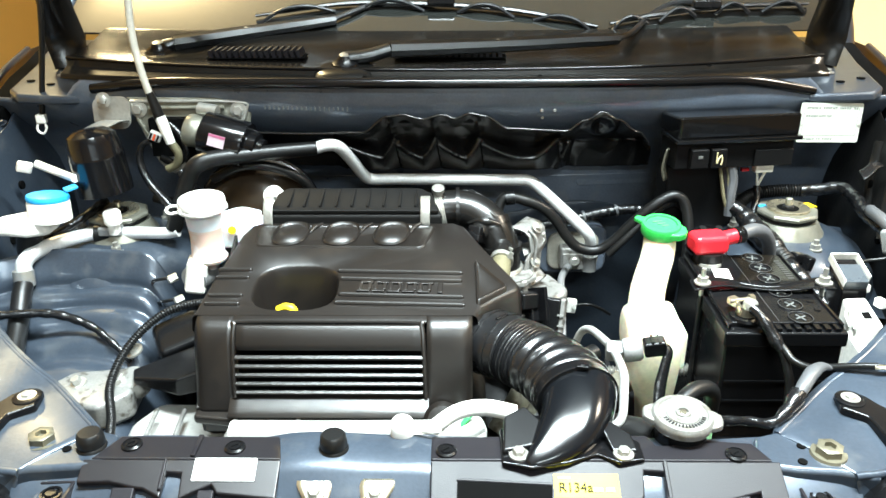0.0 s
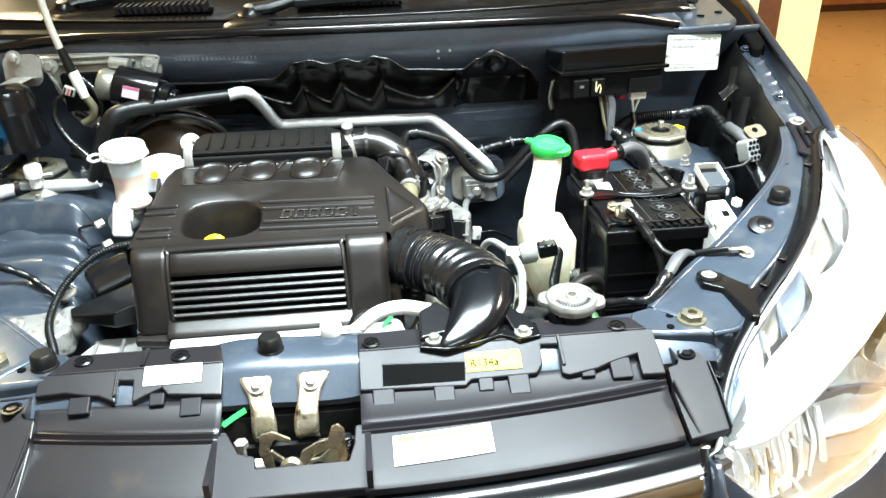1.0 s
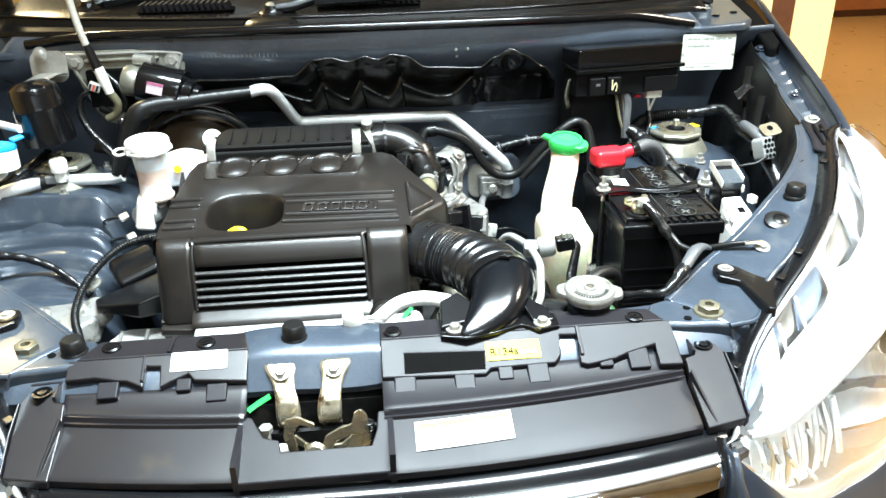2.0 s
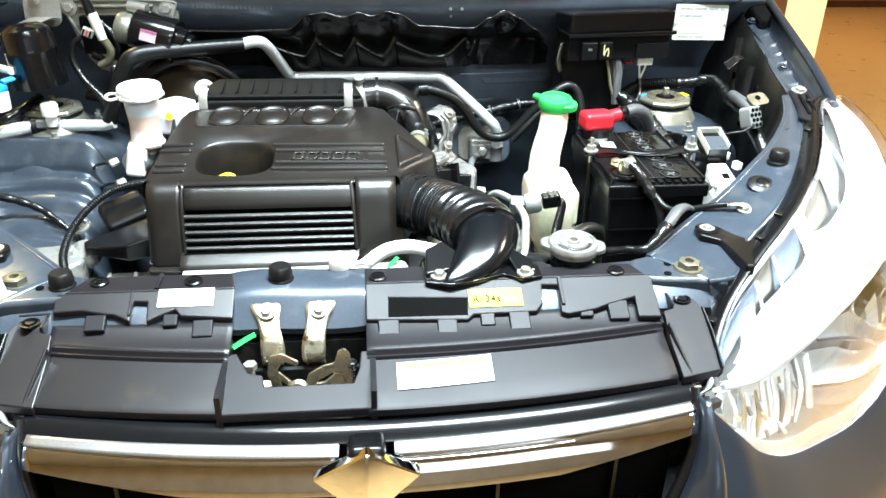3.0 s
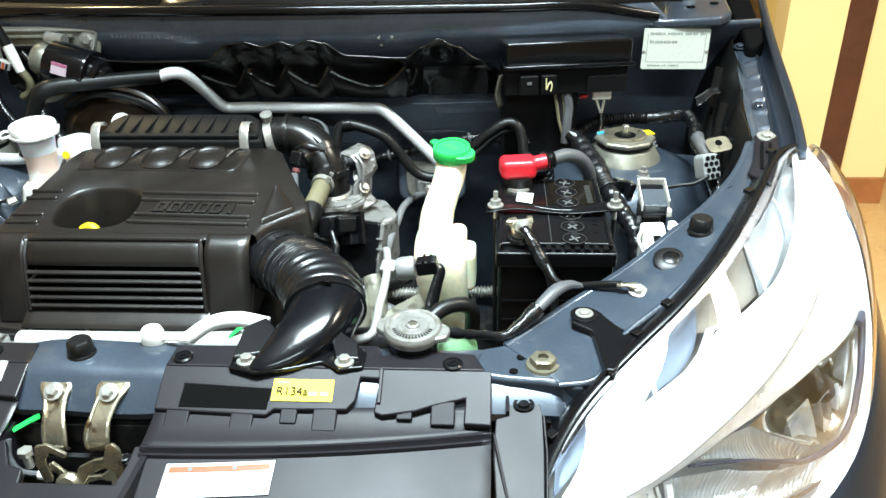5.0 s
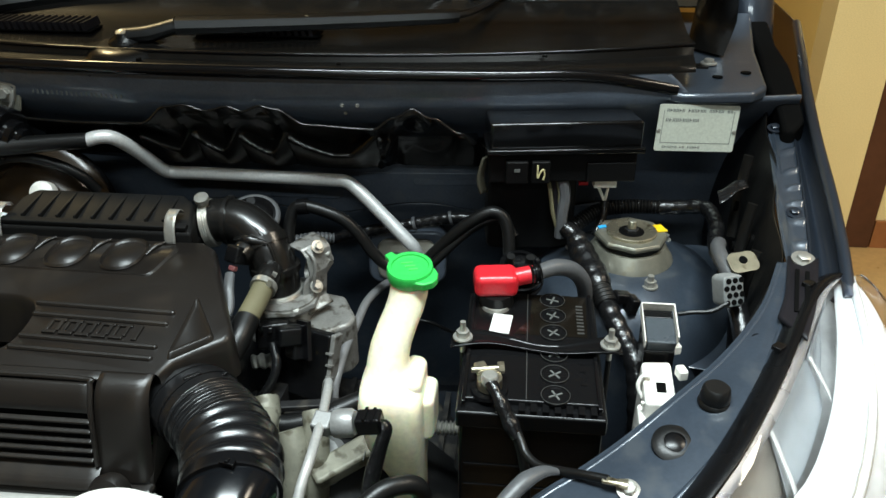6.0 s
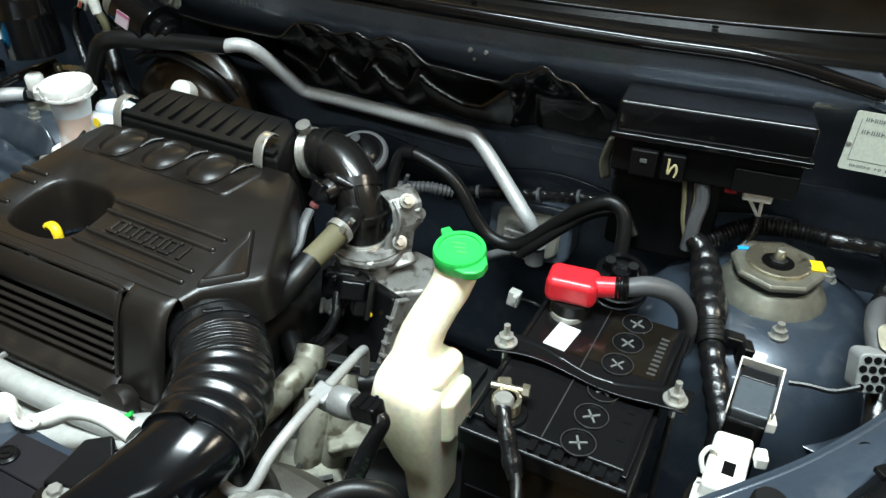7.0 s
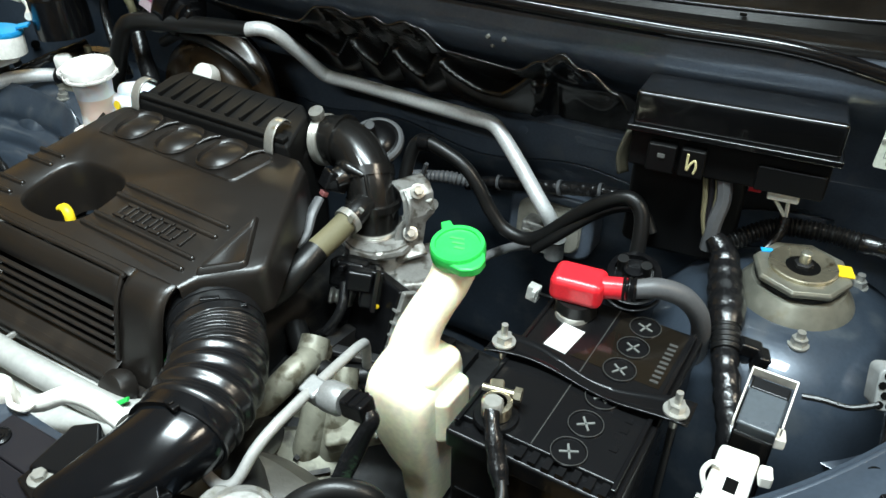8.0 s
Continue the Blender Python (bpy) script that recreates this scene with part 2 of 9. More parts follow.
def tube(bm, points, r, seg=12, steps=8, ribs=0.0, pitch=0.005, squash=1.0):
    """A bent tube; ribs: depth of its corrugation; r: one radius, or one for each point."""
    line = curve(points, steps)
    if ribs:
        dense, gap = [], pitch / 8
        total = 0.0
        for a, b in zip(line, line[1:]):
            k = max(1, math.ceil((b - a).length / gap))
            dense += [a.lerp(b, i / k) for i in range(k)]
        line = dense + [line[-1]]
    radii = list(r) if isinstance(r, (list, tuple)) else [r] * len(points)
    rings, run = [], 0.0
    up = None
    for i, q in enumerate(line):
        d = (line[min(i + 1, len(line) - 1)] - line[max(i - 1, 0)]).normalized()
        if up is None:
            up = d.orthogonal().normalized() if abs(d.z) > 0.95 else (V((0, 0, 1)) - d * d.z).normalized()
        up = (up - d * up.dot(d)).normalized()
        side = d.cross(up)
        if i:
            run += (q - line[i - 1]).length
        f = i / (len(line) - 1) * (len(radii) - 1)
        k = min(int(f), len(radii) - 2)
        rad = radii[k] + (radii[k + 1] - radii[k]) * (f - k)
        if ribs:
            rad += ribs * math.sin(2 * math.pi * run / pitch)
        rings.append([bm.verts.new(q + (up * squash * math.sin(2 * math.pi * s / seg) + side * math.cos(2 * math.pi * s / seg)) * rad) for s in range(seg)])
    for a, b in zip(rings, rings[1:]):
        for s in range(seg):
            bm.faces.new((a[s], a[(s + 1) % seg], b[(s + 1) % seg], b[s]))
    bm.faces.new(rings[0][::-1])
    bm.faces.new(rings[-1])
    return bm


def sheet(bm, f, nu, nv):
    """A grid of f(u, v), u and v from 0 to 1."""
    g = [[bm.verts.new(f(i / nu, j / nv)) for j in range(nv + 1)] for i in range(nu + 1)]
    for i in range(nu):
        for j in range(nv):
            bm.faces.new((g[i][j], g[i + 1][j], g[i + 1][j + 1], g[i][j + 1]))
    return bm


def along(rows, u):
    """A point on the smooth line through rows, u from 0 to 1."""
    f = u * (len(rows) - 1)
    k = min(int(f), len(rows) - 2)
    t = f - k
    p = [V(rows[max(0, min(len(rows) - 1, k + j))]) for j in (-1, 0, 1, 2)]
    a, b, c, d = p
    return 0.5 * (2 * b + (c - a) * t + (2 * a - 5 * b + 4 * c - d) * t * t + (3 * b - a - 3 * c + d) * t ** 3)


def straight(rows, u):
    f = u * (len(rows) - 1)
    k = min(int(f), len(rows) - 2)
    return V(rows[k]).lerp(V(rows[k + 1]), f - k)


def prism(bm, outline, low, high):
    """An upright solid over an outline of (x, y); low and high: heights, or functions of x and y."""
    lo = low if callable(low) else (lambda x, y: low)
    hi = high if callable(high) else (lambda x, y: high)
    a = [bm.verts.new((x, y, lo(x, y))) for x, y in outline]
    b = [bm.verts.new((x, y, hi(x, y))) for x, y in outline]
    bm.faces.new(a[::-1])
    bm.faces.new(b)
    for i in range(len(a)):
        j = (i + 1) % len(a)
        bm.faces.new((a[i], a[j], b[j], b[i]))
    return bm


def plate_on(bm, outline, m, thick):
    """A flat plate whose outline lies in the plane of the pose m, thick metres deep behind it."""
    a = [bm.verts.new(m @ V((x, y, 0))) for x, y in outline]
    b = [bm.verts.new(m @ V((x, y, -thick))) for x, y in outline]
    bm.faces.new(a)
    bm.faces.new(b[::-1])
    for i in range(len(a)):
        j = (i + 1) % len(a)
        bm.faces.new((a[i], b[i], b[j], a[j]))
    return bm


def round_rect(w, h, r, n=5):
    out = []
    for cx, cy, a0 in ((w / 2 - r, h / 2 - r, 0), (-w / 2 + r, h / 2 - r, 90), (-w / 2 + r, -h / 2 + r, 180), (w / 2 - r, -h / 2 + r, 270)):
        out += [(cx + r * math.cos(radians(a0 + 90 * i / n)), cy + r * math.sin(radians(a0 + 90 * i / n))) for i in range(n + 1)]
    return out


def facing(at, right, up):
    """The pose of a plane at a place, with its own x along right and its y along up."""
    x = V(right).normalized()
    z = x.cross(V(up)).normalized()
    m = Matrix((x, z.cross(x), z)).transposed().to_4x4()
    m.translation = at
    return m


def bars(parent, m, rows, material, name="print_bar"):
    """Plain print: one small bar a row (x, y, width, height) on the plane of m."""
    for x, y, w, h in rows:
        part(name, plate_on(B(), [(x, y), (x + w, y), (x + w, y + h), (x, y + h)], m @ pose(0, 0, 0.0009), 0.0006), material, parent)


def bolt_mesh(r=0.008, h=0.006, washer=1.6):
    bm = B()
    spin(bm, [(r * washer, 0), (r * washer, h * 0.25), (r * 1.1, h * 0.3)], (0, 0, 0), seg=20)
    spin(bm, [(r, h * 0.25), (r, h * 0.9), (r * 0.85, h)], (0, 0, 0), seg=6)
    return bm


BOLT_MESH = {}


def bolt(parent, at, axis=(0, 0, 1), r=0.006, h=0.006, material=None, name="bolt", label=""):
    material = material or ZINC
    key = (r, h, material.name)
    if key not in BOLT_MESH:
        ob = part(name, bolt_mesh(r, h), material, parent)
        BOLT_MESH[key] = ob.data
    else:
        ob = new(name, BOLT_MESH[key])
        ob.parent = parent
        ob.matrix_parent_inverse = Matrix.Translation(parent.location).inverted() if parent.type == "EMPTY" else Matrix()
    ob.matrix_basis = Matrix.Translation(at) @ to_axis(axis)
    if label:
        tagged(ob, label)
    return ob


def text_on(name, words, m, size, material, parent, width=None):
    """Lettering as a mesh, its left foot at m."""
    cu = bpy.data.curves.new(name, "FONT")
    cu.body, cu.size, cu.extrude = words, size, 0.0003
    tmp = bpy.data.objects.new(name, cu)
    scene.collection.objects.link(tmp)
    me = bpy.data.meshes.new_from_object(tmp.evaluated_get(bpy.context.evaluated_depsgraph_get()))
    bpy.data.objects.remove(tmp)
    bpy.data.curves.remove(cu)
    me.transform(m)
    me.materials.clear()
    me.materials.append(material)
    ob = new(name, me)
    ob.parent = parent
    ob.matrix_parent_inverse = Matrix.Translation(parent.location).inverted() if parent.type == "EMPTY" else Matrix()
    return ob


def soft_ring(points, r, n=4):
    """An outline with rounded corners."""
    out = []
    for i, q in enumerate(points):
        a, c, b = V(points[i - 1]), V(q), V(points[(i + 1) % len(points)])
        p0, p1 = c + (a - c).normalized() * r, c + (b - c).normalized() * r
        out += [tuple(p0 * (1 - k / n) ** 2 + c * 2 * (k / n) * (1 - k / n) + p1 * (k / n) ** 2) for k in range(n + 1)]
    return out


# ---- the room ----
def slab_room(name, x0, x1, y0, y1, z0, z1, material, label, cat="wall"):
    return tagged(link(name, box(B(), x0, x1, y0, y1, z0, z1), material), label, cat, kind="structure")


floor = slab_room("floor", -3.4, 4.8, -3.4, 7.2, -0.12, 0.0, FLOOR, "polished tan tiled garage floor", "floor")
slab_room("ceiling", -3.4, 4.8, -3.4, 7.2, 2.8, 2.92, CEIL, "plain off-white painted garage ceiling", "ceiling")
slab_room("wall_west", -3.4, -3.28, -3.28, 7.08, 0, 2.8, WALL, "cream yellow painted side wall")
slab_room("wall_east", 4.68, 4.8, -3.28, 7.08, 0, 2.8, WALL, "cream yellow painted side wall")
for x0, x1, z0, z1 in ((-3.4, -0.32, 0, 2.8), (2.12, 4.8, 0, 2.8), (-0.32, 2.12, 0, 1.08), (-0.32, 2.12, 2.42, 2.8)):
    slab_room("wall_south", x0, x1, -3.4, -3.28, z0, z1, SHUTTER, "dark garage wall round a wide opening")
slab_room("wall_north", -3.4, 4.8, 7.08, 7.2, 0, 2.8, WALL, "cream yellow painted far wall")
slab_room("wall_side", 1.30, 1.41, 2.87, 7.08, 0, 2.8, WALL, "cream yellow painted wall beside the car")
slab_room("wall_return", 1.30, 1.490, 2.74, 2.867, 0, 2.8, WALL2, "pale cream painted end of the side wall")
slab_room("wall_pier", 1.593, 1.755, 2.78, 2.90, 0, 2.8, WALL2, "narrow pale cream painted pier beside the door post")
slab_room("baseboard", 1.595, 1.758, 2.765, 2.777, 0, 0.10, WOOD2, "brown skirting at the foot of the pier", "baseboard")
post = tagged(link("door_frame", box(B(), 1.493, 1.590, 2.76, 2.90, 0.0, 2.8), WOOD, 0.004), "dark brown varnished wooden door post", "door frame", kind="structure")
cab = thing("sideboard", "red-brown wooden sideboard against the far wall", "sideboard", (3.6, 6.7, 0))
part("cabinet_body", box(B(), 3.15, 4.65, 6.5, 7.06, 0.06, 0.9), WOOD2, cab, bevel=0.01)
part("plinth", box(B(), 3.18, 4.62, 6.54, 7.04, 0.0, 0.06), WOOD, cab)
part("top_board", box(B(), 3.12, 4.67, 6.47, 7.07, 0.9, 0.94), WOOD, cab, bevel=0.006)
# housings added out of view above the lamps
for place, size in (((0.30, 0.64, 2.70), (1.3, 0.44)), ((0.45, -1.10, 2.70), (1.3, 0.16)), ((2.2, 1.0, 2.72), (0.6, 0.6)), ((3.2, 5.0, 2.72), (0.6, 0.6))):
    fx = thing("ceiling_light", "white metal ceiling light housing, added out of view", "ceiling light", (place[0], place[1], 2.8))
    part("housing", box(B(), place[0] - size[0] / 2, place[0] + size[0] / 2, place[1] - size[1] / 2, place[1] + size[1] / 2, 2.71, 2.8), WHITE, fx, bevel=0.01)

# fitting added out of view to hold the warm bulb
pend = thing("pendant_light", "added white ceiling rose, flex and holder for the warm bulb", "pendant light", (-1.30, 2.45, 2.8))
part("ceiling_rose", spin(B(), [(0.05, 0), (0.045, -0.02), (0.01, -0.03)], (-1.30, 2.45, 2.8), seg=24), WHITE, pend)
part("flex", rod(B(), (-1.30, 2.45, 2.78), (-1.30, 2.45, 2.66), 0.004), WHITE, pend)
part("lamp_holder", spin(B(), [(0.012, 0.03), (0.022, 0.02), (0.022, -0.015)], (-1.30, 2.45, 2.635), seg=18), WHITE, pend)
# ---- the car's body ----
car = thing("car", "dark blue-grey metallic hatchback with its bonnet raised", "car", (0, 1.2, 0))


def fire_y(x, z):
    """The face of the firewall: bowed forward in the middle, stepping back lower down."""
    rows = ((1.03, 0.006), (1.015, 0.0), (0.985, 0.002), (0.965, 0.016), (0.945, 0.040), (0.92, 0.070), (0.88, 0.092), (0.86, 0.098), (0.84, 0.100), (0.82, 0.102), (0.80, 0.104), (0.5, 0.115))
    d = rows[-1][1]
    for (za, da), (zb, db) in zip(rows, rows[1:]):
        if z >= zb:
            k = min(1.0, max(0.0, (za - z) / (za - zb)))
            d = da + (db - da) * k
            break
    return 1.234 + 0.15 * x * x + d


FIRE_Z = (1.03, 1.022, 1.0, 0.985, 0.972, 0.96, 0.95, 0.94, 0.925, 0.905, 0.88, 0.862, 0.852, 0.846, 0.84, 0.83, 0.81, 0.78, 0.70, 0.60, 0.45, 0.24)


def firewall_at(u, v):
    x = -0.76 + 1.52 * u
    z = FIRE_Z[round(v * (len(FIRE_Z) - 1))] - 0.040 * min(1.0, max(0.0, (abs(x) - 0.575) / 0.04))
    return V((x, fire_y(x, z), z))


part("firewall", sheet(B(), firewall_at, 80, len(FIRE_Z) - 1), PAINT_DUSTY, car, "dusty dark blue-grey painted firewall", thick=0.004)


def smooth_row(rows, x):
    for (xa, za), (xb, zb) in zip(rows, rows[1:]):
        if x <= xb:
            k = max(0.0, (x - xa) / (xb - xa))
            k = k * k * (3 - 2 * k)
            return za + (zb - za) * k
    return rows[-1][1]


def pad_top(x):
    return smooth_row(((-0.32, 0.952), (-0.226, 0.951), (-0.125, 0.954), (-0.085, 0.980), (-0.060, 0.983), (-0.030, 0.976), (0.0, 0.983), (0.020, 0.977), (0.045, 0.985), (0.066, 0.981), (0.105, 0.960), (0.194, 0.955), (0.222, 0.972), (0.248, 0.985), (0.275, 0.972), (0.31, 0.950), (0.35, 0.90)), x)


POCKETS = ((-0.165, -0.100, -0.072), (-0.072, -0.034, -0.004), (-0.004, 0.038, 0.067), (0.067, 0.150, 0.194))


def pad_ledge(x):
    """Height of the upturned lip under the scooped pockets: lowest at each pocket's toe, rising to the ridge beside it."""
    for a, toe, b in POCKETS:
        if a <= x <= b:
            if x < toe:
                k = (toe - x) / (toe - a)
                flat = 0.3 if b - a > 0.1 else 0.0
                return 0.902 + 0.024 * max(0.0, (k - flat) / (1 - flat)) ** 1.3
            k = (x - toe) / (b - toe)
            return 0.902 + 0.034 * k ** 1.2
    return 0.905 if x < 0 else 0.925


def pad_at(u, v):
    """Steep upper face scooped into pockets between sharp ridges, an upturned lip and a lower apron."""
    x = -0.32 + 0.67 * u
    top, low = pad_top(x), 0.872 - 0.004 * max(0.0, min(1.0, (x - 0.15) / 0.1))
    z = top + (low - top) * v
    lean = x + 0.16 * (z - 0.90)
    led = pad_ledge(min(0.1939, max(-0.1649, lean))) if -0.165 < lean < 0.194 else pad_ledge(lean)
    inside = min(1.0, max(0.0, (0.215 - x) / 0.02)) * min(1.0, max(0.0, (x + 0.175) / 0.02))
    k = min(1.0, max(0.0, (led + 0.006 - z) / 0.015))
    k = k * k * (3 - 2 * k)
    d = -0.006 + (1 - k) * 0.070 * (top - z) / (top - led) + k * (0.070 - 0.022 * inside + 0.45 * (led - z))
    upper = min(1, v * 5) * (1 - k)
    for a, toe, b in POCKETS:
        d -= 0.016 * upper * math.exp(-abs(lean - b) / 0.0065)
        if a < lean < b:
            d += 0.008 * upper * math.sin(math.pi * (lean - a) / (b - a)) ** 2
    d -= 0.008 * upper * math.exp(-((lean + 0.165) / 0.014) ** 2)
    ring = math.hypot((x - 0.252) / 0.019, (z - 0.958) / 0.019)
    d -= 0.011 * math.exp(-((x - 0.254) / 0.030) ** 2 - ((z - 0.952) / 0.026) ** 2) + 0.006 * math.exp(-((ring - 1.0) / 0.22) ** 2)
    d += 0.008 * math.exp(-((x - 0.250) / 0.010) ** 2 - ((z - 0.960) / 0.009) ** 2)
    d -= 0.009 * math.exp(-abs(x - 0.222 - 0.4 * (z - 0.95)) / 0.004) * min(1, v * 5)
    knob = min(1.0, max(0.0, (x - 0.205) / 0.02)) * min(1, v * 4)
    d -= knob * (0.006 * (1 - abs(noise.noise(V((x * 17, z * 13, 7.0))))) ** 3 + 0.12 * max(0.0, 0.93 - z))
    d -= (0.0022 * noise.noise(V((x * 12, z * 12, 2.0))) + 0.0004 * noise.noise(V((x * 50, z * 50, 5.0)))) * min(1, v * 4)
    return V((x, min(1.234 + 0.15 * x * x + d, fire_y(x, z) - 0.004), z))


part("sound_pad", sheet(B(), pad_at, 320, 72), PAD, car, "black crinkled sound-deadening pad", thick=0.003)


def seal_line(x):
    return V((x, 1.222 + 0.19 * x * x, 1.031 - 0.03 * x * x - (0.018 * max(0, abs(x) - 0.52) / 0.07)))


part("weather_seal", tube(B(), [seal_line(-0.56 + 0.115 * i) for i in range(11)], 0.0085, 16, 6), GLOSS, car, "black rubber bonnet seal")


def cowl_at(u, v):
    x = -0.612 + 1.224 * u
    k = abs(x) / 0.6
    y0 = 1.226 + 0.17 * x * x
    rise = 0.009 * k ** 3
    rows = ((y0, 1.026), (y0 + 0.004, 1.033), (y0 + 0.029, 1.0355 + rise * 0.5), (y0 + 0.0335, 1.0435 + rise), (y0 + 0.046, 1.0455 + rise), (1.318 + 0.10 * x * x, 1.043 + rise),
            (1.37 + 0.06 * x * x, 1.046 + rise), (1.42 + 0.05 * x * x, 1.056 + rise * 0.8), (1.47 + 0.05 * x * x, 1.068 + rise * 0.6), (1.51 + 0.05 * x * x, 1.07))
    y, z = rows[round(v * (len(rows) - 1))]
    return V((x, y, z))


cowl = part("cowl_panel", sheet(B(), cowl_at, 48, 9), COWL, car, "matt black plastic cowl panel", thick=0.003)
part("cowl_edge", tube(B(), [cowl_at(k / 12, 1 / 3) + V((0, 0, 0.0002)) for k in range(13)], 0.0026, 10, 5), GLOSS, cowl, "rounded front edge of the cowl")
for x0, n, y0, y1 in ((-0.383, 15, 1.333, 1.366), (-0.075, 17, 1.333, 1.362)):
    # thin black plate paints in the shade between the vent slats
    grille_bm = B()
    box(grille_bm, x0 - 0.004, x0 + n * 0.0103 + 0.004, y0 - 0.002, y1 + 0.002, 1.048, 1.0495)
    part("vent_shade", grille_bm, HOLE, cowl)
    slat = None
    for i in range(n):
        bm = box(B(), -0.0028, 0.0028, y0, y1 + 0.01, 0.0, 0.012, turn(0, -14))
        if slat is None:
            slat = part("vent_slat", bm, TRIM, cowl)
            slat.location = (x0 + 0.005, 0, 1.0492)
        else:
            bm.free()
            s = slat.copy()
            scene.collection.objects.link(s)
            s.location = (x0 + 0.005 + i * 0.0103, 0, 1.0492)
for i, x in enumerate((-0.118, 0.151, 0.416)):
    part("clip_hole", spin(B(), [(0.0035, 0), (0.0035, 0.0012)], (x, 1.226 + 0.17 * x * x + 0.018, 1.0362 + 0.3 * x ** 4), seg=14), HOLE, cowl)


def glass_at(u, v):
    x = -0.70 + 1.4 * u
    return V((x * (1 - 0.10 * v), 1.478 + 0.05 * x * x + 0.95 * v, 1.066 + 0.60 * v - 0.05 * v * v))


part("windscreen", sheet(B(), glass_at, 24, 10), SCREEN, car, "dark windscreen glass mirroring the yellow wall", thick=0.005)
for s in (-1, 1):
    part("pillar", tube(B(), [(s * 0.755, 1.56, 0.98), (s * 0.74, 1.64, 1.12), (s * 0.69, 1.90, 1.33), (s * 0.64, 2.42, 1.62)], [0.03, 0.035, 0.045, 0.045], 14, 6, squash=0.7), PAINT, car)
part("roof_edge", tube(B(), [(-0.64, 2.42, 1.62), (-0.3, 2.46, 1.645), (0.3, 2.46, 1.645), (0.64, 2.42, 1.62)], 0.04, 12, 6, squash=0.6), PAINT, car)

# bonnet, raised on its hinges
HOOD0, HOOD1 = (1.345, 1.215), (0.86, 2.06)


def hood_at(u, v):
    x = (-0.70 + 1.4 * u) * (1 - 0.08 * v)
    y = HOOD0[0] + (HOOD1[0] - HOOD0[0]) * v + 0.06 * (x / 0.7) ** 2 * (0.3 + v)
    z = HOOD0[1] + (HOOD1[1] - HOOD0[1]) * v + 0.05 * math.sin(math.pi * v)
    return V((x, y, z))


hood = part("bonnet", sheet(B(), hood_at, 20, 12), PAINT, car, "raised dark blue-grey bonnet", thick=0.03)
for s in (-1, 1):
    bm = B()
    tube(bm, [(s * 0.645, 1.41, 1.02), (s * 0.655, 1.42, 1.07), (s * 0.65, 1.395, 1.13), (s * 0.63, 1.345, 1.225)], [0.03, 0.034, 0.028, 0.026], 8, 6, squash=0.35)
    box(bm, s * 0.63 - 0.012, s * 0.63 + 0.012, 1.355, 1.40, 1.006, 1.014)
    hg = part("bonnet_hinge", bm, COWL, car, "dark steel bonnet hinge arm")
    bolt(hg, (s * 0.645, 1.372, 1.014), r=0.007, h=0.007)

# side rails, inner wings and wings, built to the right and mirrored
RAIL = [((0.350, 0.694, 0.787), (0.402, 0.632, 0.785)), ((0.418, 0.757, 0.798), (0.440, 0.640, 0.789)), ((0.455, 0.780, 0.810), (0.470, 0.690, 0.803)), ((0.497, 0.812, 0.822), (0.525, 0.737, 0.822)),
        ((0.543, 0.850, 0.840), (0.582, 0.797, 0.845)), ((0.600, 0.905, 0.857), (0.627, 0.872, 0.862)), ((0.650, 0.974, 0.872), (0.668, 0.965, 0.874)), ((0.684, 1.05, 0.882), (0.700, 1.05, 0.884))]
EDGE = [(0.742, 0.985, 0.876), (0.752, 1.05, 0.897), (0.759, 1.13, 0.924), (0.768, 1.246, 0.957), (0.786, 1.378, 0.987), (0.802, 1.463, 1.002), (0.835, 1.62, 1.012), (0.86, 1.95, 1.00)]
STRIP = [((0.690, 1.045, 0.883), (0.712, 1.040, 0.884)), ((0.697, 1.13, 0.904), (0.728, 1.13, 0.906)), ((0.705, 1.20, 0.925), (0.738, 1.21, 0.929)), ((0.718, 1.30, 0.950), (0.75, 1.31, 0.953))]


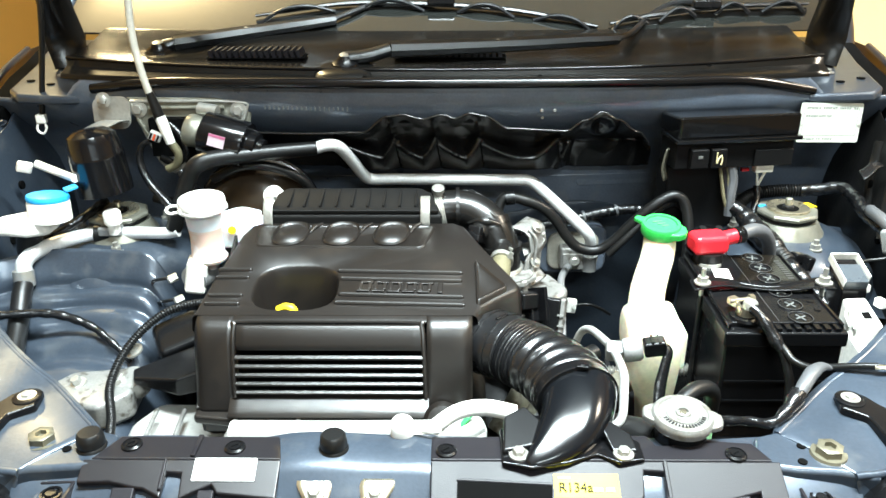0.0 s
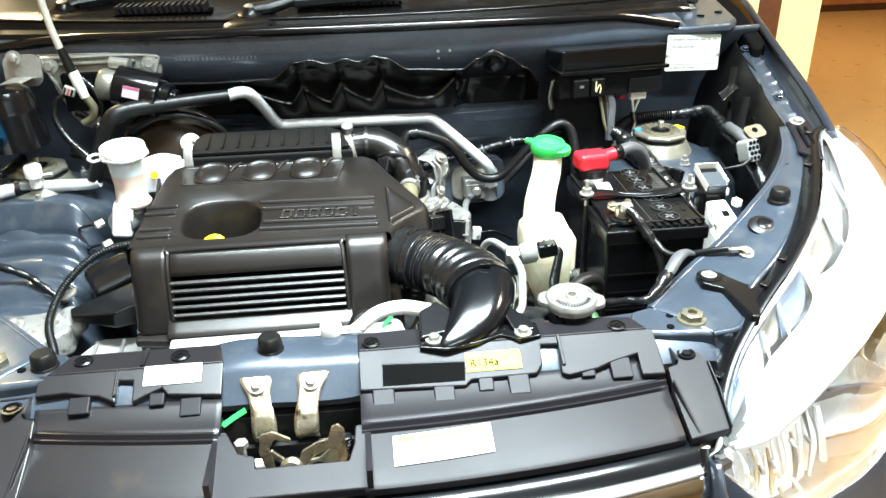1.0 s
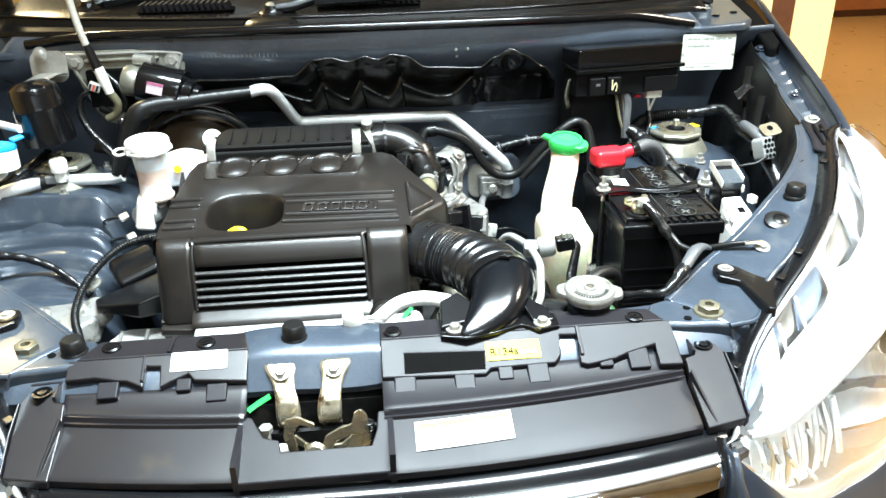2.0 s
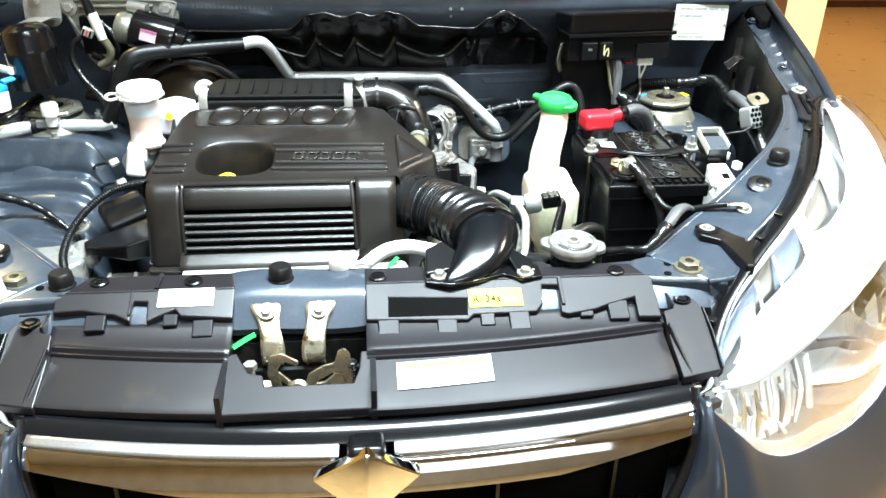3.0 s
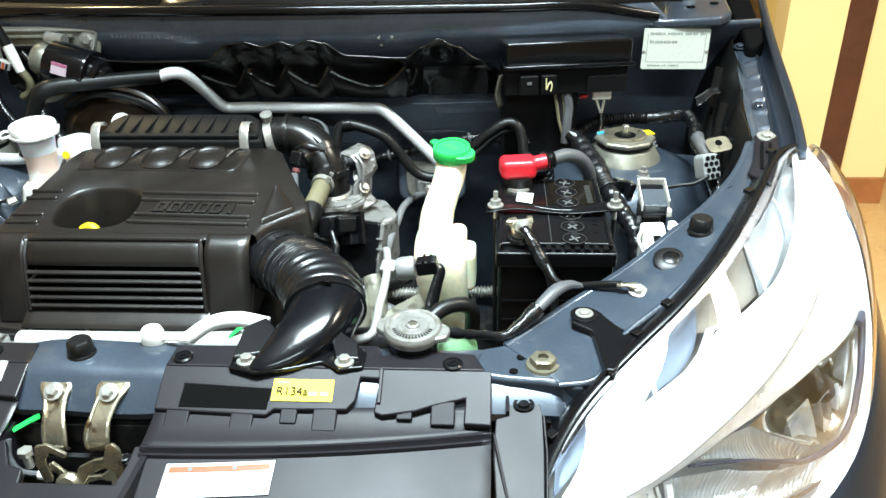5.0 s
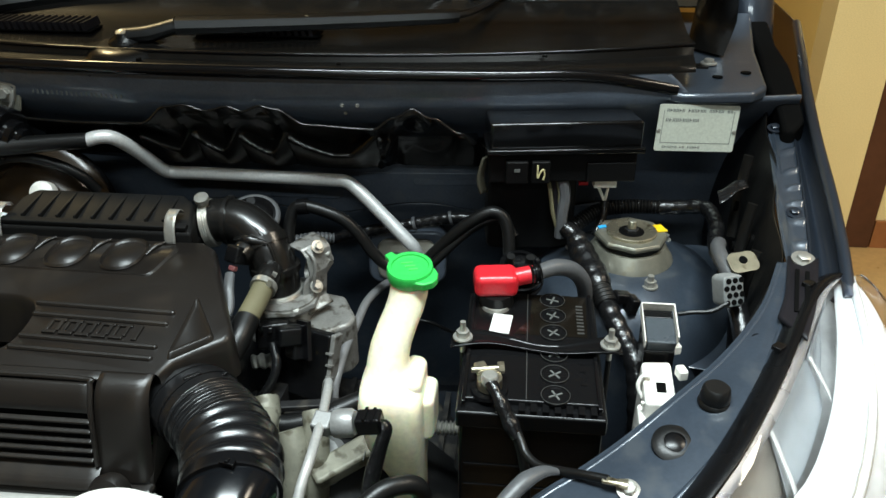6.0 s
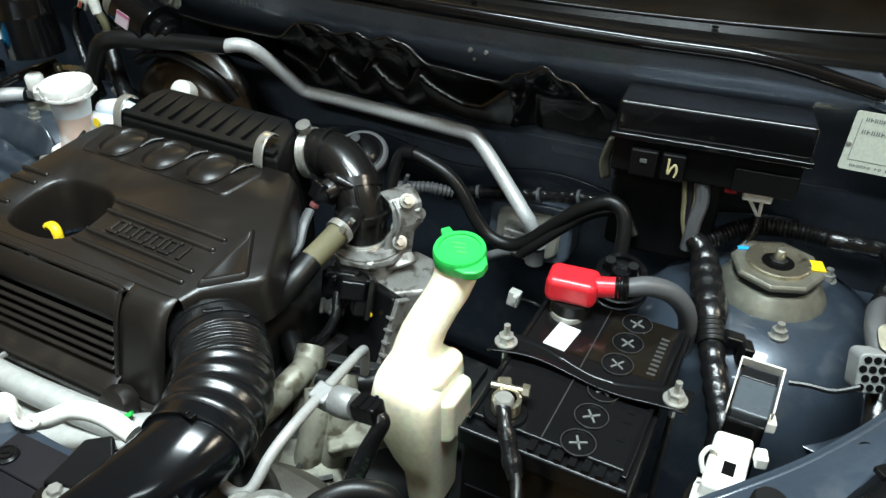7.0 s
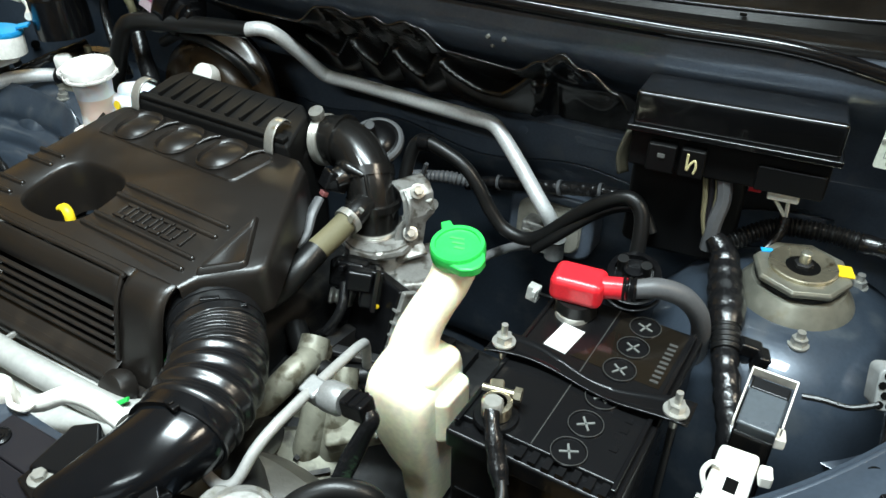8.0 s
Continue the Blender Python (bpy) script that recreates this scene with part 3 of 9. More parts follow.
def wing_side(s):
    def flip(p):
        return V((p[0] * s, p[1], p[2]))

    ins, outs = [a for a, b in RAIL], [b for a, b in RAIL]

    def rail_at(u, v):
        a, b = along(ins, u), along(outs, u)
        if v <= 0.2:
            return flip(a + V((-0.002, 0.004, -0.045 * (0.2 - v) / 0.2)))
        if v >= 0.8:
            k = (v - 0.8) / 0.2
            return flip(b + V((0.012 * k, -0.014 * k, -0.05 * k)))
        k = (v - 0.2) / 0.6
        return flip(a.lerp(b, k) + V((0, 0, 0.002 * math.sin(math.pi * k))))

    rail = part("side_rail", sheet(B(), rail_at, 42, 15), BAYPAINT, car, thick=0.003)
    part("rail_edge", tube(B(), [flip(V(p) + V((0.001, -0.001, -0.0022))) for p in ins], 0.0036, 10, 8), BAYPAINT, car, "rolled edge of the side rail")
    part("rail_edge", tube(B(), [flip(V(p) + V((0.0005, -0.0005, -0.0024))) for p in outs], 0.0040, 10, 8), BAYPAINT, car)
    low = [(p[0] - 0.02, p[1] + 0.02, 0.45) for p in ((0.50, 0.82, 0), (0.60, 0.91, 0), (0.66, 0.98, 0), (0.69, 1.06, 0), (0.695, 1.14, 0), (0.70, 1.26, 0), (0.705, 1.36, 0), (0.705, 1.46, 0))]
    high = [(0.50, 0.826, 0.80), (0.603, 0.915, 0.845), (0.655, 0.984, 0.868), (0.688, 1.06, 0.878), (0.700, 1.14, 0.908), (0.712, 1.22, 0.932), (0.722, 1.31, 0.956), (0.735, 1.42, 0.985)]

    def inner_at(u, v):
        a, b = along(high, u), along(low, u)
        return flip(a.lerp(b, v) + V((-0.022 * math.sin(math.pi * min(1, v * 1.6)) - 0.004 * math.sin(u * 25 + v * 8), 0, 0)))

    inner = part("inner_wing", sheet(B(), inner_at, 36, 18), INNER if s > 0 else BAYPAINT, car, "grimy inner wing panel, its shade put into the paint" if s > 0 else "painted inner wing panel", thick=0.003)
    for y, z in ((1.22, 0.87), (1.20, 0.82), (1.16, 0.80)):
        part("access_hole", spin(B(), [(0.007, 0), (0.007, 0.004)], (s * 0.676, y, z), (-s, 0, 0.1), 16), HOLE, inner)

    def strip_at(u, v):
        a, b = along([p for p, q in STRIP], u), along([q for p, q in STRIP], u)
        rib = 0.0034 * max(0, math.sin(u * 50)) ** 2 * min(1.0, max(0.0, (v - 0.40) / 0.2)) + 0.004 * math.exp(-((v - 0.22 - 0.06 * math.sin(u * 9)) / 0.08) ** 2)
        return flip(a.lerp(b, v) + V((0, 0, rib)))

    strip = part("wing_flange", sheet(B(), strip_at, 120, 8), BAYPAINT, car, "ribbed painted wing flange", thick=0.003)
    for p in ((0.725, 1.29, 0.952), (0.716, 1.13, 0.906)):
        bolt(strip, flip(p), (0, -0.3, 1), 0.006, 0.006, PAINT)

    def gutter_at(u, v):
        a, b = along([q for p, q in STRIP], u), along(EDGE[0:5], u)
        return flip(a.lerp(b, v) + V((0, 0, -0.02 * math.sin(math.pi * v))))

    part("wing_gutter", sheet(B(), gutter_at, 24, 8), PAINT, car, thick=0.003)

    def wing_at(u, v):
        e = along(EDGE, u)
        base = V((0.868, max(e.y, 1.0) + 0.01, 0.28))
        k = v
        p = e.lerp(base, k)
        out = 0.022 * math.sin(math.pi * min(1, k * 1.15)) + 0.010 * (1 - (1 - k) ** 5)
        return flip(V((min(p.x + out, 0.885 - 0.02 * k), p.y - 0.02 * math.sin(math.pi * k) * (1 - u), p.z + 0.05 * math.sin(math.pi * min(1, k * 3)) * 0.3)))

    part("wing_edge", tube(B(), [flip(V(p) + V((-0.004, 0, 0.002))) for p in EDGE[:7]], 0.007, 10, 8), PAINT, car, "rolled upper edge of the wing")
    part("wing", sheet(B(), wing_at, 28, 22), PAINT, car, "glossy dark blue-grey front wing", thick=0.003)

    bm = B()
    prism(bm, [(s * 0.575, 1.285), (s * 0.600, 1.279), (s * 0.64, 1.281), (s * 0.690, 1.288), (s * 0.712, 1.31), (s * 0.718, 1.42), (s * 0.74, 1.56), (s * 0.58, 1.56)][::s], 0.984, lambda x, y: 0.996 + 0.16 * (y - 1.26))
    shelf = part("hinge_shelf", bm, BAYPAINT, car, bevel=0.006, segs=3)
    for x, y in ((0.650, 1.330), (0.690, 1.345)):
        part("shelf_hole", spin(B(), [(0.007, 0), (0.007, 0.0015)], (s * x, y, 0.9963 + 0.16 * (y - 1.26)), seg=16, flat=0.8), HOLE, shelf)
    foam = [(0.7285, 1.268), (0.740, 1.262), (0.7605, 1.287), (0.7655, 1.325), (0.770, 1.420), (0.760, 1.470), (0.762, 1.540), (0.732, 1.540), (0.731, 1.446), (0.728, 1.376), (0.7315, 1.311)]
    bm = prism(B(), [(s * x, y) for x, y in foam][::s], 0.935, lambda x, y: 0.962 + 0.28 * (y - 1.265) - 0.0006 * ((abs(x) - 0.748) / 0.008) ** 2)
    part("wing_seal", bm, HOLE, car, "matt black foam wing seal", bevel=0.006, segs=3)

    # strut tower with its mount
    cx, cy = (0.54, 1.19) if s > 0 else (-0.509, 1.182)
    bm = B()
    spin(bm, [(0.0, 0.0), (0.068, 0.0), (0.085, -0.006), (0.112, -0.020), (0.135, -0.05), (0.15, -0.12), (0.165, -0.34)], (cx, cy, 0.806), seg=48)
    part("strut_tower", bm, BAYPAINT, car, "domed painted strut tower")

    def apron_at(u, v):
        a = V((cx + s * -0.10, cy - 0.09 + 0.2 * u, 0.775))
        b = V((s * 0.69, 1.05 + 0.25 * u, 0.775 + 0.02 * u))
        return a.lerp(b, v) + V((0, 0, -0.035 * v - 0.05 * (1 - u) * 0.6 + 0.004 * math.sin(9 * v) - (0.035 if s < 0 else 0.0)))

    part("tower_apron", sheet(B(), apron_at, 16, 16), BAYPAINT, car, thick=0.003)
    mount = thing("strut_mount", "zinc strut top mount with hexagonal plate", "strut mount", (cx, cy, 0.806), "strut mounts")
    part("mount_ring", spin(B(), [(0.058, 0.0), (0.0565, 0.004), (0.053, 0.009), (0.0485, 0.017), (0.0455, 0.021), (0.036, 0.022)], (cx, cy, 0.804), seg=40), GALV, mount)
    part("bush", spin(B(), [(0.038, 0.0), (0.043, 0.004), (0.043, 0.007), (0.037, 0.009)], (cx, cy, 0.8245), seg=32), RUBBER, mount)
    bm = B()
    spin(bm, [(0.043, 0), (0.047, 0.001), (0.0475, 0.005), (0.045, 0.008), (0.030, 0.0085), (0.0, 0.0085)], (cx, cy, 0.832), seg=8)
    top = part("mount_plate", bm, GALV, mount, bevel=0.001)
    part("mount_dish", spin(B(), [(0.0325, 0.0), (0.0325, 0.0035), (0.0310, 0.0042), (0.0285, 0.0036), (0.0215, 0.0018), (0.0170, 0.0012), (0, 0.0012)], (cx, cy, 0.8402), seg=40), YZINC, mount, "yellowish passivated dish")
    part("dish_hole", spin(B(), [(0.0165, 0), (0.0165, 0.0006), (0, 0.0006)], (cx, cy, 0.8412), seg=28), HOLE, mount)
    part("piston_nut", spin(B(), [(0.0095, 0), (0.0095, 0.004), (0.0075, 0.005)], (cx, cy, 0.8415), seg=6), DARK, mount)
    part("piston_stud", spin(B(), [(0.0055, 0), (0.0055, 0.014), (0.0045, 0.015)], (cx, cy, 0.8425), seg=14), GALV, mount)
    if s > 0:
        part("paint_mark", cbox(B(), (cx + 0.037, cy + 0.012, 0.8412), (0.015, 0.019, 0.0012), turn(0, 3, 20)), YELLOW, mount)
        part("paint_mark", cbox(B(), (cx - 0.037, cy + 0.010, 0.8412), (0.011, 0.006, 0.0012), turn(0, -3, 20)), BLUE, mount)
    for a in (-75, 45, 165):
        q = V((cx + 0.075 * math.cos(radians(a)), cy + 0.075 * math.sin(radians(a)), 0.802))
        part("mount_nut", spin(spin(B(), [(0.010, 0), (0.010, 0.002)], q, seg=16), [(0.0075, 0.002), (0.0075, 0.009)], q, seg=6), ZINC, mount)
        part("mount_stud", spin(B(), [(0.004, 0.009), (0.004, 0.016)], q, seg=10), ZINC, mount)
    return rail


rail_right = wing_side(1)
wing_side(-1)

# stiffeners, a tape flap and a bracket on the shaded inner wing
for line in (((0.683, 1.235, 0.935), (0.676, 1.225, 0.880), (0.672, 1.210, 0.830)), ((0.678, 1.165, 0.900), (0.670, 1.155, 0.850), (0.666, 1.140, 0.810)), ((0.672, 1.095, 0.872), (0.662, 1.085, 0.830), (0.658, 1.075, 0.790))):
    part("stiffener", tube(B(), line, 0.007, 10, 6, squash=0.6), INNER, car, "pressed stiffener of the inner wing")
part("wing_slot", plate_on(B(), round_rect(0.012, 0.034, 0.005), facing((0.668, 1.122, 0.862), (-0.2, -1, 0), (0.12, 0, 1)), 0.004), HOLE, car)
solo("tape_flap", sheet(B(), lambda u, v: along([(0.642, 1.188, 0.892), (0.660, 1.200, 0.903), (0.684, 1.210, 0.906)], u) + V((0.004 * math.sin(5 * u), 0.020 * v - 0.010, 0.008 * v - 0.006 * u * v)), 10, 4), TAPE, "loose end of black tape on the inner wing", "tape", thick=0.0015)

# radiator support: bar, its two end plates and fixings
bm = B()


def bar_at(u, v):
    x = -0.41 + 0.82 * u
    mid = 1 / (1 + math.exp((abs(x + 0.078) - 0.085) * 120))
    rows = ((0.705, 0.72), (0.700, 0.765), (0.694, 0.778 + 0.006 * mid), (0.680, 0.780 + 0.008 * mid), (0.648, 0.779 + 0.008 * mid), (0.636, 0.774 + 0.004 * mid), (0.622, 0.766 - 0.004 * mid), (0.612, 0.758 - 0.006 * mid), (0.613, 0.748 - 0.004 * mid))
    y, z = rows[round(v * (len(rows) - 1))]
    return V((x, y + 0.02 * (x * x), z + 0.0015 * math.sin(x * 40)))


support = part("radiator_support", sheet(B(), bar_at, 82, 8), BAYPAINT, car, "painted upper radiator support bar", thick=0.004)
for s in (-1, 1):
    bm = prism(B(), [(s * x, y) for x, y in ((0.325, 0.690), (0.310, 0.646), (0.350, 0.638), (0.392, 0.634), (0.425, 0.626), (0.436, 0.645), (0.438, 0.700), (0.415, 0.745), (0.372, 0.705))][::s], 0.745, lambda x, y: 0.786)
    endp = part("end_plate", bm, BAYPAINT, car, bevel=0.006, segs=3)
    n = V((s * 0.388, 0.660, 0.786)) if s > 0 else V((-0.398, 0.675, 0.786))
    part("flange_nut", spin(spin(B(), [(0.018, 0), (0.017, 0.003)], n, seg=24), [(0.0135, 0.003), (0.0135, 0.010), (0.012, 0.011), (0.006, 0.011), (0.006, 0.006), (0, 0.006)], n, seg=6), NUTSTEEL, endp, "large zinc flange nut")
    for dx, dy in ((-0.022, 0.012), (-0.03, -0.012)):
        part("plate_hole", spin(B(), [(0.0045, 0), (0.0045, 0.0012)], n + V((s * dx, dy, 0.0004)), seg=14), HOLE, endp)
    part("slot_mark", cbox(B(), n + V((s * 0.024, 0.0, 0.001)), (0.014, 0.006, 0.0014), turn(0, 0, -20 * s)), HOLE, endp)
# rubber bump stops
for i, p in enumerate(((-0.100, 0.664, 0.787), (-0.345, 0.668, 0.785), (0.578, 0.842, 0.8485))):
    bump = thing("bump_stop", "round black rubber bonnet stop on the painted rail", "bump stop", p, "bonnet stops")
    part("rubber_foot", spin(B(), [(0.0150, 0), (0.0150, 0.002), (0.0135, 0.004)], p, seg=28), RUBBER, bump)
    part("rubber_cap", spin(B(), [(0.0130, 0.004), (0.0138, 0.008), (0.0125, 0.017), (0.0105, 0.0190), (0, 0.0190)], p, seg=28), RUBBER, bump)
# rail fixings on the right
bolt(rail_right, (0.495, 0.755, 0.8185), (0.0, -0.25, 1), 0.0065, 0.007)
part("rubber_grommet", spin(B(), [(0.020, 0), (0.020, 0.004), (0.014, 0.008), (0.010, 0.008), (0.010, 0.004), (0.0, 0.005)], (0.538, 0.800, 0.8305), (0.0, -0.3, 1), 28), RUBBER, rail_right)
part("grommet_bolt", spin(B(), [(0.0095, 0.003), (0.0095, 0.006), (0.006, 0.0075), (0, 0.0075)], (0.538, 0.800, 0.8315), (0.0, -0.3, 1), 16), BLACK, rail_right)
part("grommet_tab", cbox(B(), (0.560, 0.808, 0.838), (0.022, 0.012, 0.006), turn(8, -18, 25)), RUBBER, rail_right, bevel=0.002)
part("rail_hole", spin(B(), [(0.0055, 0), (0.0055, 0.001)], (0.633, 0.925, 0.8655), (-0.2, -0.3, 1), 14), HOLE, rail_right)


def wing_bracket(s):
    """The slotted black bracket that runs from the rail's end beside the lamp."""
    a = [(0.655, 0.945, 0.880), (0.672, 0.985, 0.884), (0.692, 1.055, 0.889)]
    b = [(0.672, 0.905, 0.882), (0.697, 0.965, 0.888), (0.722, 1.045, 0.893)]
    ob = part("wing_bracket", sheet(B(), lambda u, v: V((s * 1, 1, 1)) * 0 + V((s * along(a, u).lerp(along(b, u), v).x, along(a, u).lerp(along(b, u), v).y, along(a, u).lerp(along(b, u), v).z)), 12, 6), TRIM, car, thick=0.004)
    for k in (0.35, 0.68):
        q = along(a, 0.55).lerp(along(b, 0.55), k)
        part("bracket_slot", cbox(B(), (s * q.x, q.y, q.z + 0.002), (0.004, 0.075, 0.002), turn(6, 0, -15 * s)), HOLE, ob)
    q = along(a, 0.95).lerp(along(b, 0.95), 0.5)
    bolt(ob, (s * q.x, q.y, q.z), (0, -0.2, 1), 0.008, 0.007)


wing_bracket(1)
wing_bracket(-1)


# triangular lamp stay from the rail to the lamp
for s in (-1, 1):
    bm = B()
    prism(bm, [(s * x, y) for x, y in ((0.424, 0.740), (0.446, 0.742), (0.470, 0.718), (0.494, 0.698), (0.478, 0.675), (0.456, 0.630), (0.447, 0.632), (0.444, 0.662), (0.440, 0.696), (0.420, 0.712))][::s], lambda x, y: 0.795 - 0.12 * max(0, 0.70 - y), lambda x, y: 0.8055 - 0.03 * max(0, 0.70 - y))
    stay = part("lamp_stay", bm, BLACK, car, "black plastic lamp stay", bevel=0.003)
    part("stay_washer", spin(B(), [(0.015, 0), (0.015, 0.003), (0.012, 0.004)], (s * 0.435, 0.726, 0.8035), seg=24), BLACK, stay)
    bolt(stay, (s * 0.435, 0.726, 0.807), r=0.006, h=0.004)


# front wheels, on which the car stands
for s in (-1, 1):
    c = V((s * 0.745, 1.22, 0.30))
    wheel = part("wheel", spin(B(), [(0.19, -0.085), (0.275, -0.09), (0.295, -0.07), (0.30, -0.03), (0.30, 0.03), (0.295, 0.07), (0.275, 0.09), (0.19, 0.085)], c, (1, 0, 0), 48), RUBBER, car, "black rubber front tyre")
    part("rim", spin(B(), [(0.19, -0.08), (0.185, -0.04), (0.06, 0.02 * s), (0.185, 0.04), (0.19, 0.08)], c, (1, 0, 0), 36), ALU, wheel)

# ---- front end: covers, grille, bumper, headlamps ----
BAND = math.degrees(math.atan(0.5))
band_m = pose(0, 0.648, 0.7875, BAND)


def band_z(y):
    return 0.7875 - 0.5 * max(0.0, 0.648 - y)


def front_cover(name, x0, x1, back, edge, tabs, material, label):
    """A plastic cover: flat back, sloping band with a stepped edge, face with tabs, double ridge and lower panel."""
    cov = thing(name, label, "plastic cover", ((x0 + x1) / 2, 0.64, 0.78), "radiator covers")
    part("top_plate", prism(B(), back, 0.781, 0.7875), material, cov, bevel=0.002)
    front = [(x1, 0.6475), (x0, 0.6475)] + edge
    part("sloping_band", prism(B(), front, lambda x, y: band_z(y) - 0.006, lambda x, y: band_z(y)), material, cov, bevel=0.0016)

    def face_at(u, v):
        x = x0 + (x1 - x0) * u
        top = V((x, 0.612 + 0.06 * x * x, band_z(0.612) - 0.006))
        low = V((x, 0.564 + 0.28 * x * x, 0.7525))
        p = top.lerp(low, v)
        return p + V((0, 0, -0.002 * math.sin(math.pi * v)))

    part("face", sheet(B(), face_at, 30, 6), material, cov, thick=0.003)

    def panel_at(u, v):
        x = x0 + (x1 - x0) * u
        rows = ((0.565, 0.7515), (0.5635, 0.7535), (0.5610, 0.7535), (0.5598, 0.7500), (0.5585, 0.7478), (0.5575, 0.7495), (0.5550, 0.7495), (0.5540, 0.7455), (0.5200, 0.7345), (0.5000, 0.7275), (0.4955, 0.7245), (0.4950, 0.7170))
        y, z = rows[round(v * (len(rows) - 1))]
        return V((x, y + 0.275 * x * x, z))

    part("lower_panel", sheet(B(), panel_at, 30, 11), material, cov, thick=0.003, angle=50)
    for x, y, w, d in tabs:
        m = pose(x, y, band_z(y) - 0.004, 30, 0, 0)
        tab = part("tab", box(B(), -w / 2, w / 2, -d, 0.002, -0.010, 0.003, m), TABS, cov, bevel=0.0018)
    return cov


TABS = mat("smooth_cover_plastic", (0.0120, 0.0110, 0.0135), 0.44, 0, 0.15, 400, 0.02, spec=0.18)
right_cover = front_cover("radiator_cover", -0.003, 0.336, [(-0.003, 0.648), (0.330, 0.648), (0.318, 0.676), (0.242, 0.683), (0.238, 0.672), (0.222, 0.672), (0.215, 0.688), (-0.003, 0.684)],
                          [(-0.003, 0.604), (0.112, 0.600), (0.119, 0.606), (0.192, 0.607), (0.200, 0.616), (0.203, 0.639), (0.222, 0.638), (0.220, 0.605), (0.228, 0.602), (0.261, 0.607), (0.276, 0.612), (0.310, 0.620), (0.309, 0.596), (0.336, 0.595)],
                          [(0.022, 0.604, 0.024, 0.019), (0.088, 0.603, 0.023, 0.019), (0.1345, 0.610, 0.017, 0.017), (0.171, 0.609, 0.024, 0.023), (0.250, 0.617, 0.016, 0.018), (0.288, 0.617, 0.024, 0.023)],
                          TRIM, "brown-black plastic radiator cover with clips and a slot")
left_cover = front_cover("radiator_cover", -0.345, -0.150, [(-0.150, 0.648), (-0.158, 0.684), (-0.320, 0.684), (-0.338, 0.648)],
                         [(-0.345, 0.626), (-0.314, 0.627), (-0.288, 0.622), (-0.279, 0.621), (-0.261, 0.613), (-0.260, 0.636), (-0.245, 0.635), (-0.243, 0.612), (-0.231, 0.618), (-0.214, 0.625), (-0.207, 0.617), (-0.150, 0.612)],
                         [(-0.298, 0.622, 0.022, 0.018), (-0.218, 0.620, 0.016, 0.013), (-0.182, 0.612, 0.022, 0.019)],
                         WARM_TRIM, "brown-black plastic radiator cover with warm reflections painted on")
for cov, spots in ((right_cover, ((0.012, 0.660), (0.296, 0.656))), (left_cover, ((-0.304, 0.668), (-0.199, 0.664)))):
    for x, y in spots:
        clip = part("push_clip", spin(B(), [(0.0105, 0), (0.0105, 0.002), (0.0085, 0.0035), (0.0085, 0.0025), (0.0055, 0.0025), (0.0055, 0.0035), (0, 0.0035)], (x, y, 0.7875), seg=24), BLACK, cov)
        part("clip_cross", cbox(B(), (x, y, 0.7912), (0.007, 0.0014, 0.0008), turn(0, 0, 35)), HOLE, clip)
# intake slot in the right cover
part("intake_slot", prism(B(), [(0.022, 0.606), (0.112, 0.605), (0.114, 0.625), (0.023, 0.629)], lambda x, y: band_z(y) - 0.001, lambda x, y: band_z(y) + 0.0008), HOLE, right_cover)
part("slot_rim", tube(B(), [(0.0225, 0.6295, 0.7785), (0.068, 0.6275, 0.7775), (0.114, 0.6255, 0.7765)], 0.0016, 8, 4), TRIM, right_cover)
for cov, x0, x1, y0, y1 in ((right_cover, 0.196, 0.201, 0.650, 0.682), (right_cover, 0.222, 0.226, 0.612, 0.646), (left_cover, -0.240, -0.235, 0.650, 0.683), (left_cover, -0.264, -0.261, 0.618, 0.646)):
    part("cover_rib", prism(B(), [(x0, y0), (x1, y0), (x1, y1), (x0, y1)], lambda x, y: band_z(y) - 0.001, lambda x, y: band_z(y) + 0.003), TRIM, cov, bevel=0.001)
# labels
lm = band_m @ pose(-0.203, -0.0115, 0.0002)
solo("label", plate_on(B(), round_rect(0.061, 0.0235, 0.001), lm @ pose(0, 0, 0.0010), 0.0008), PAPER, "blank white paper label on the black cover", "label")
ym = band_m @ pose(0.146, -0.0265, 0.0002)
ylab = thing("label", "yellow refrigerant label with dark lettering", "label", (0.146, 0.624, 0.777))
part("paper", plate_on(B(), round_rect(0.062, 0.0240, 0.001), ym @ pose(0, 0, 0.0010), 0.0008), YLABEL, ylab)
text_on("lettering", "R134a", ym @ pose(-0.027, -0.006, 0.0020), 0.0130, INK, ylab)
bars(ylab, ym @ pose(0, 0, 0.0006), [(-0.027, 0.0070, 0.012, 0.0020)], PRINT)
bars(ylab, ym @ pose(0, 0, 0.0006), [(0.006, -0.006, 0.009, 0.004), (0.018, -0.006, 0.008, 0.004)], GOLD)
wlab = thing("label", "white warning label with an orange band", "label", (0.080, 0.532, 0.737))


def on_panel(x0, x1, k0, k1, lift):
    """A patch of the sloping lower panel between two lines along it."""
    def f(u, v):
        x = x0 + (x1 - x0) * u
        k = k0 + (k1 - k0) * v
        return V((x, 0.5165 + 0.033 * k + 0.03 * (x - 0.08) + 0.275 * x * x, 0.7345 + (0.7455 - 0.7345) * ((0.5165 + 0.033 * k + 0.03 * (x - 0.08)) - 0.520) / 0.034 + lift))
    return sheet(B(), f, 12, 2)


part("paper", on_panel(0.028, 0.131, 0.0, 1.0, 0.0016), PAPER, wlab, thick=0.0006)
part("print_bar", on_panel(0.032, 0.127, 0.72, 0.90, 0.0020), ORANGE, wlab, "orange band", thick=0.0003)
for x in (0.050, 0.092):
    part("print_bar", on_panel(x, x + 0.004, 0.76, 0.88, 0.0023), PRINT, wlab, thick=0.0002)

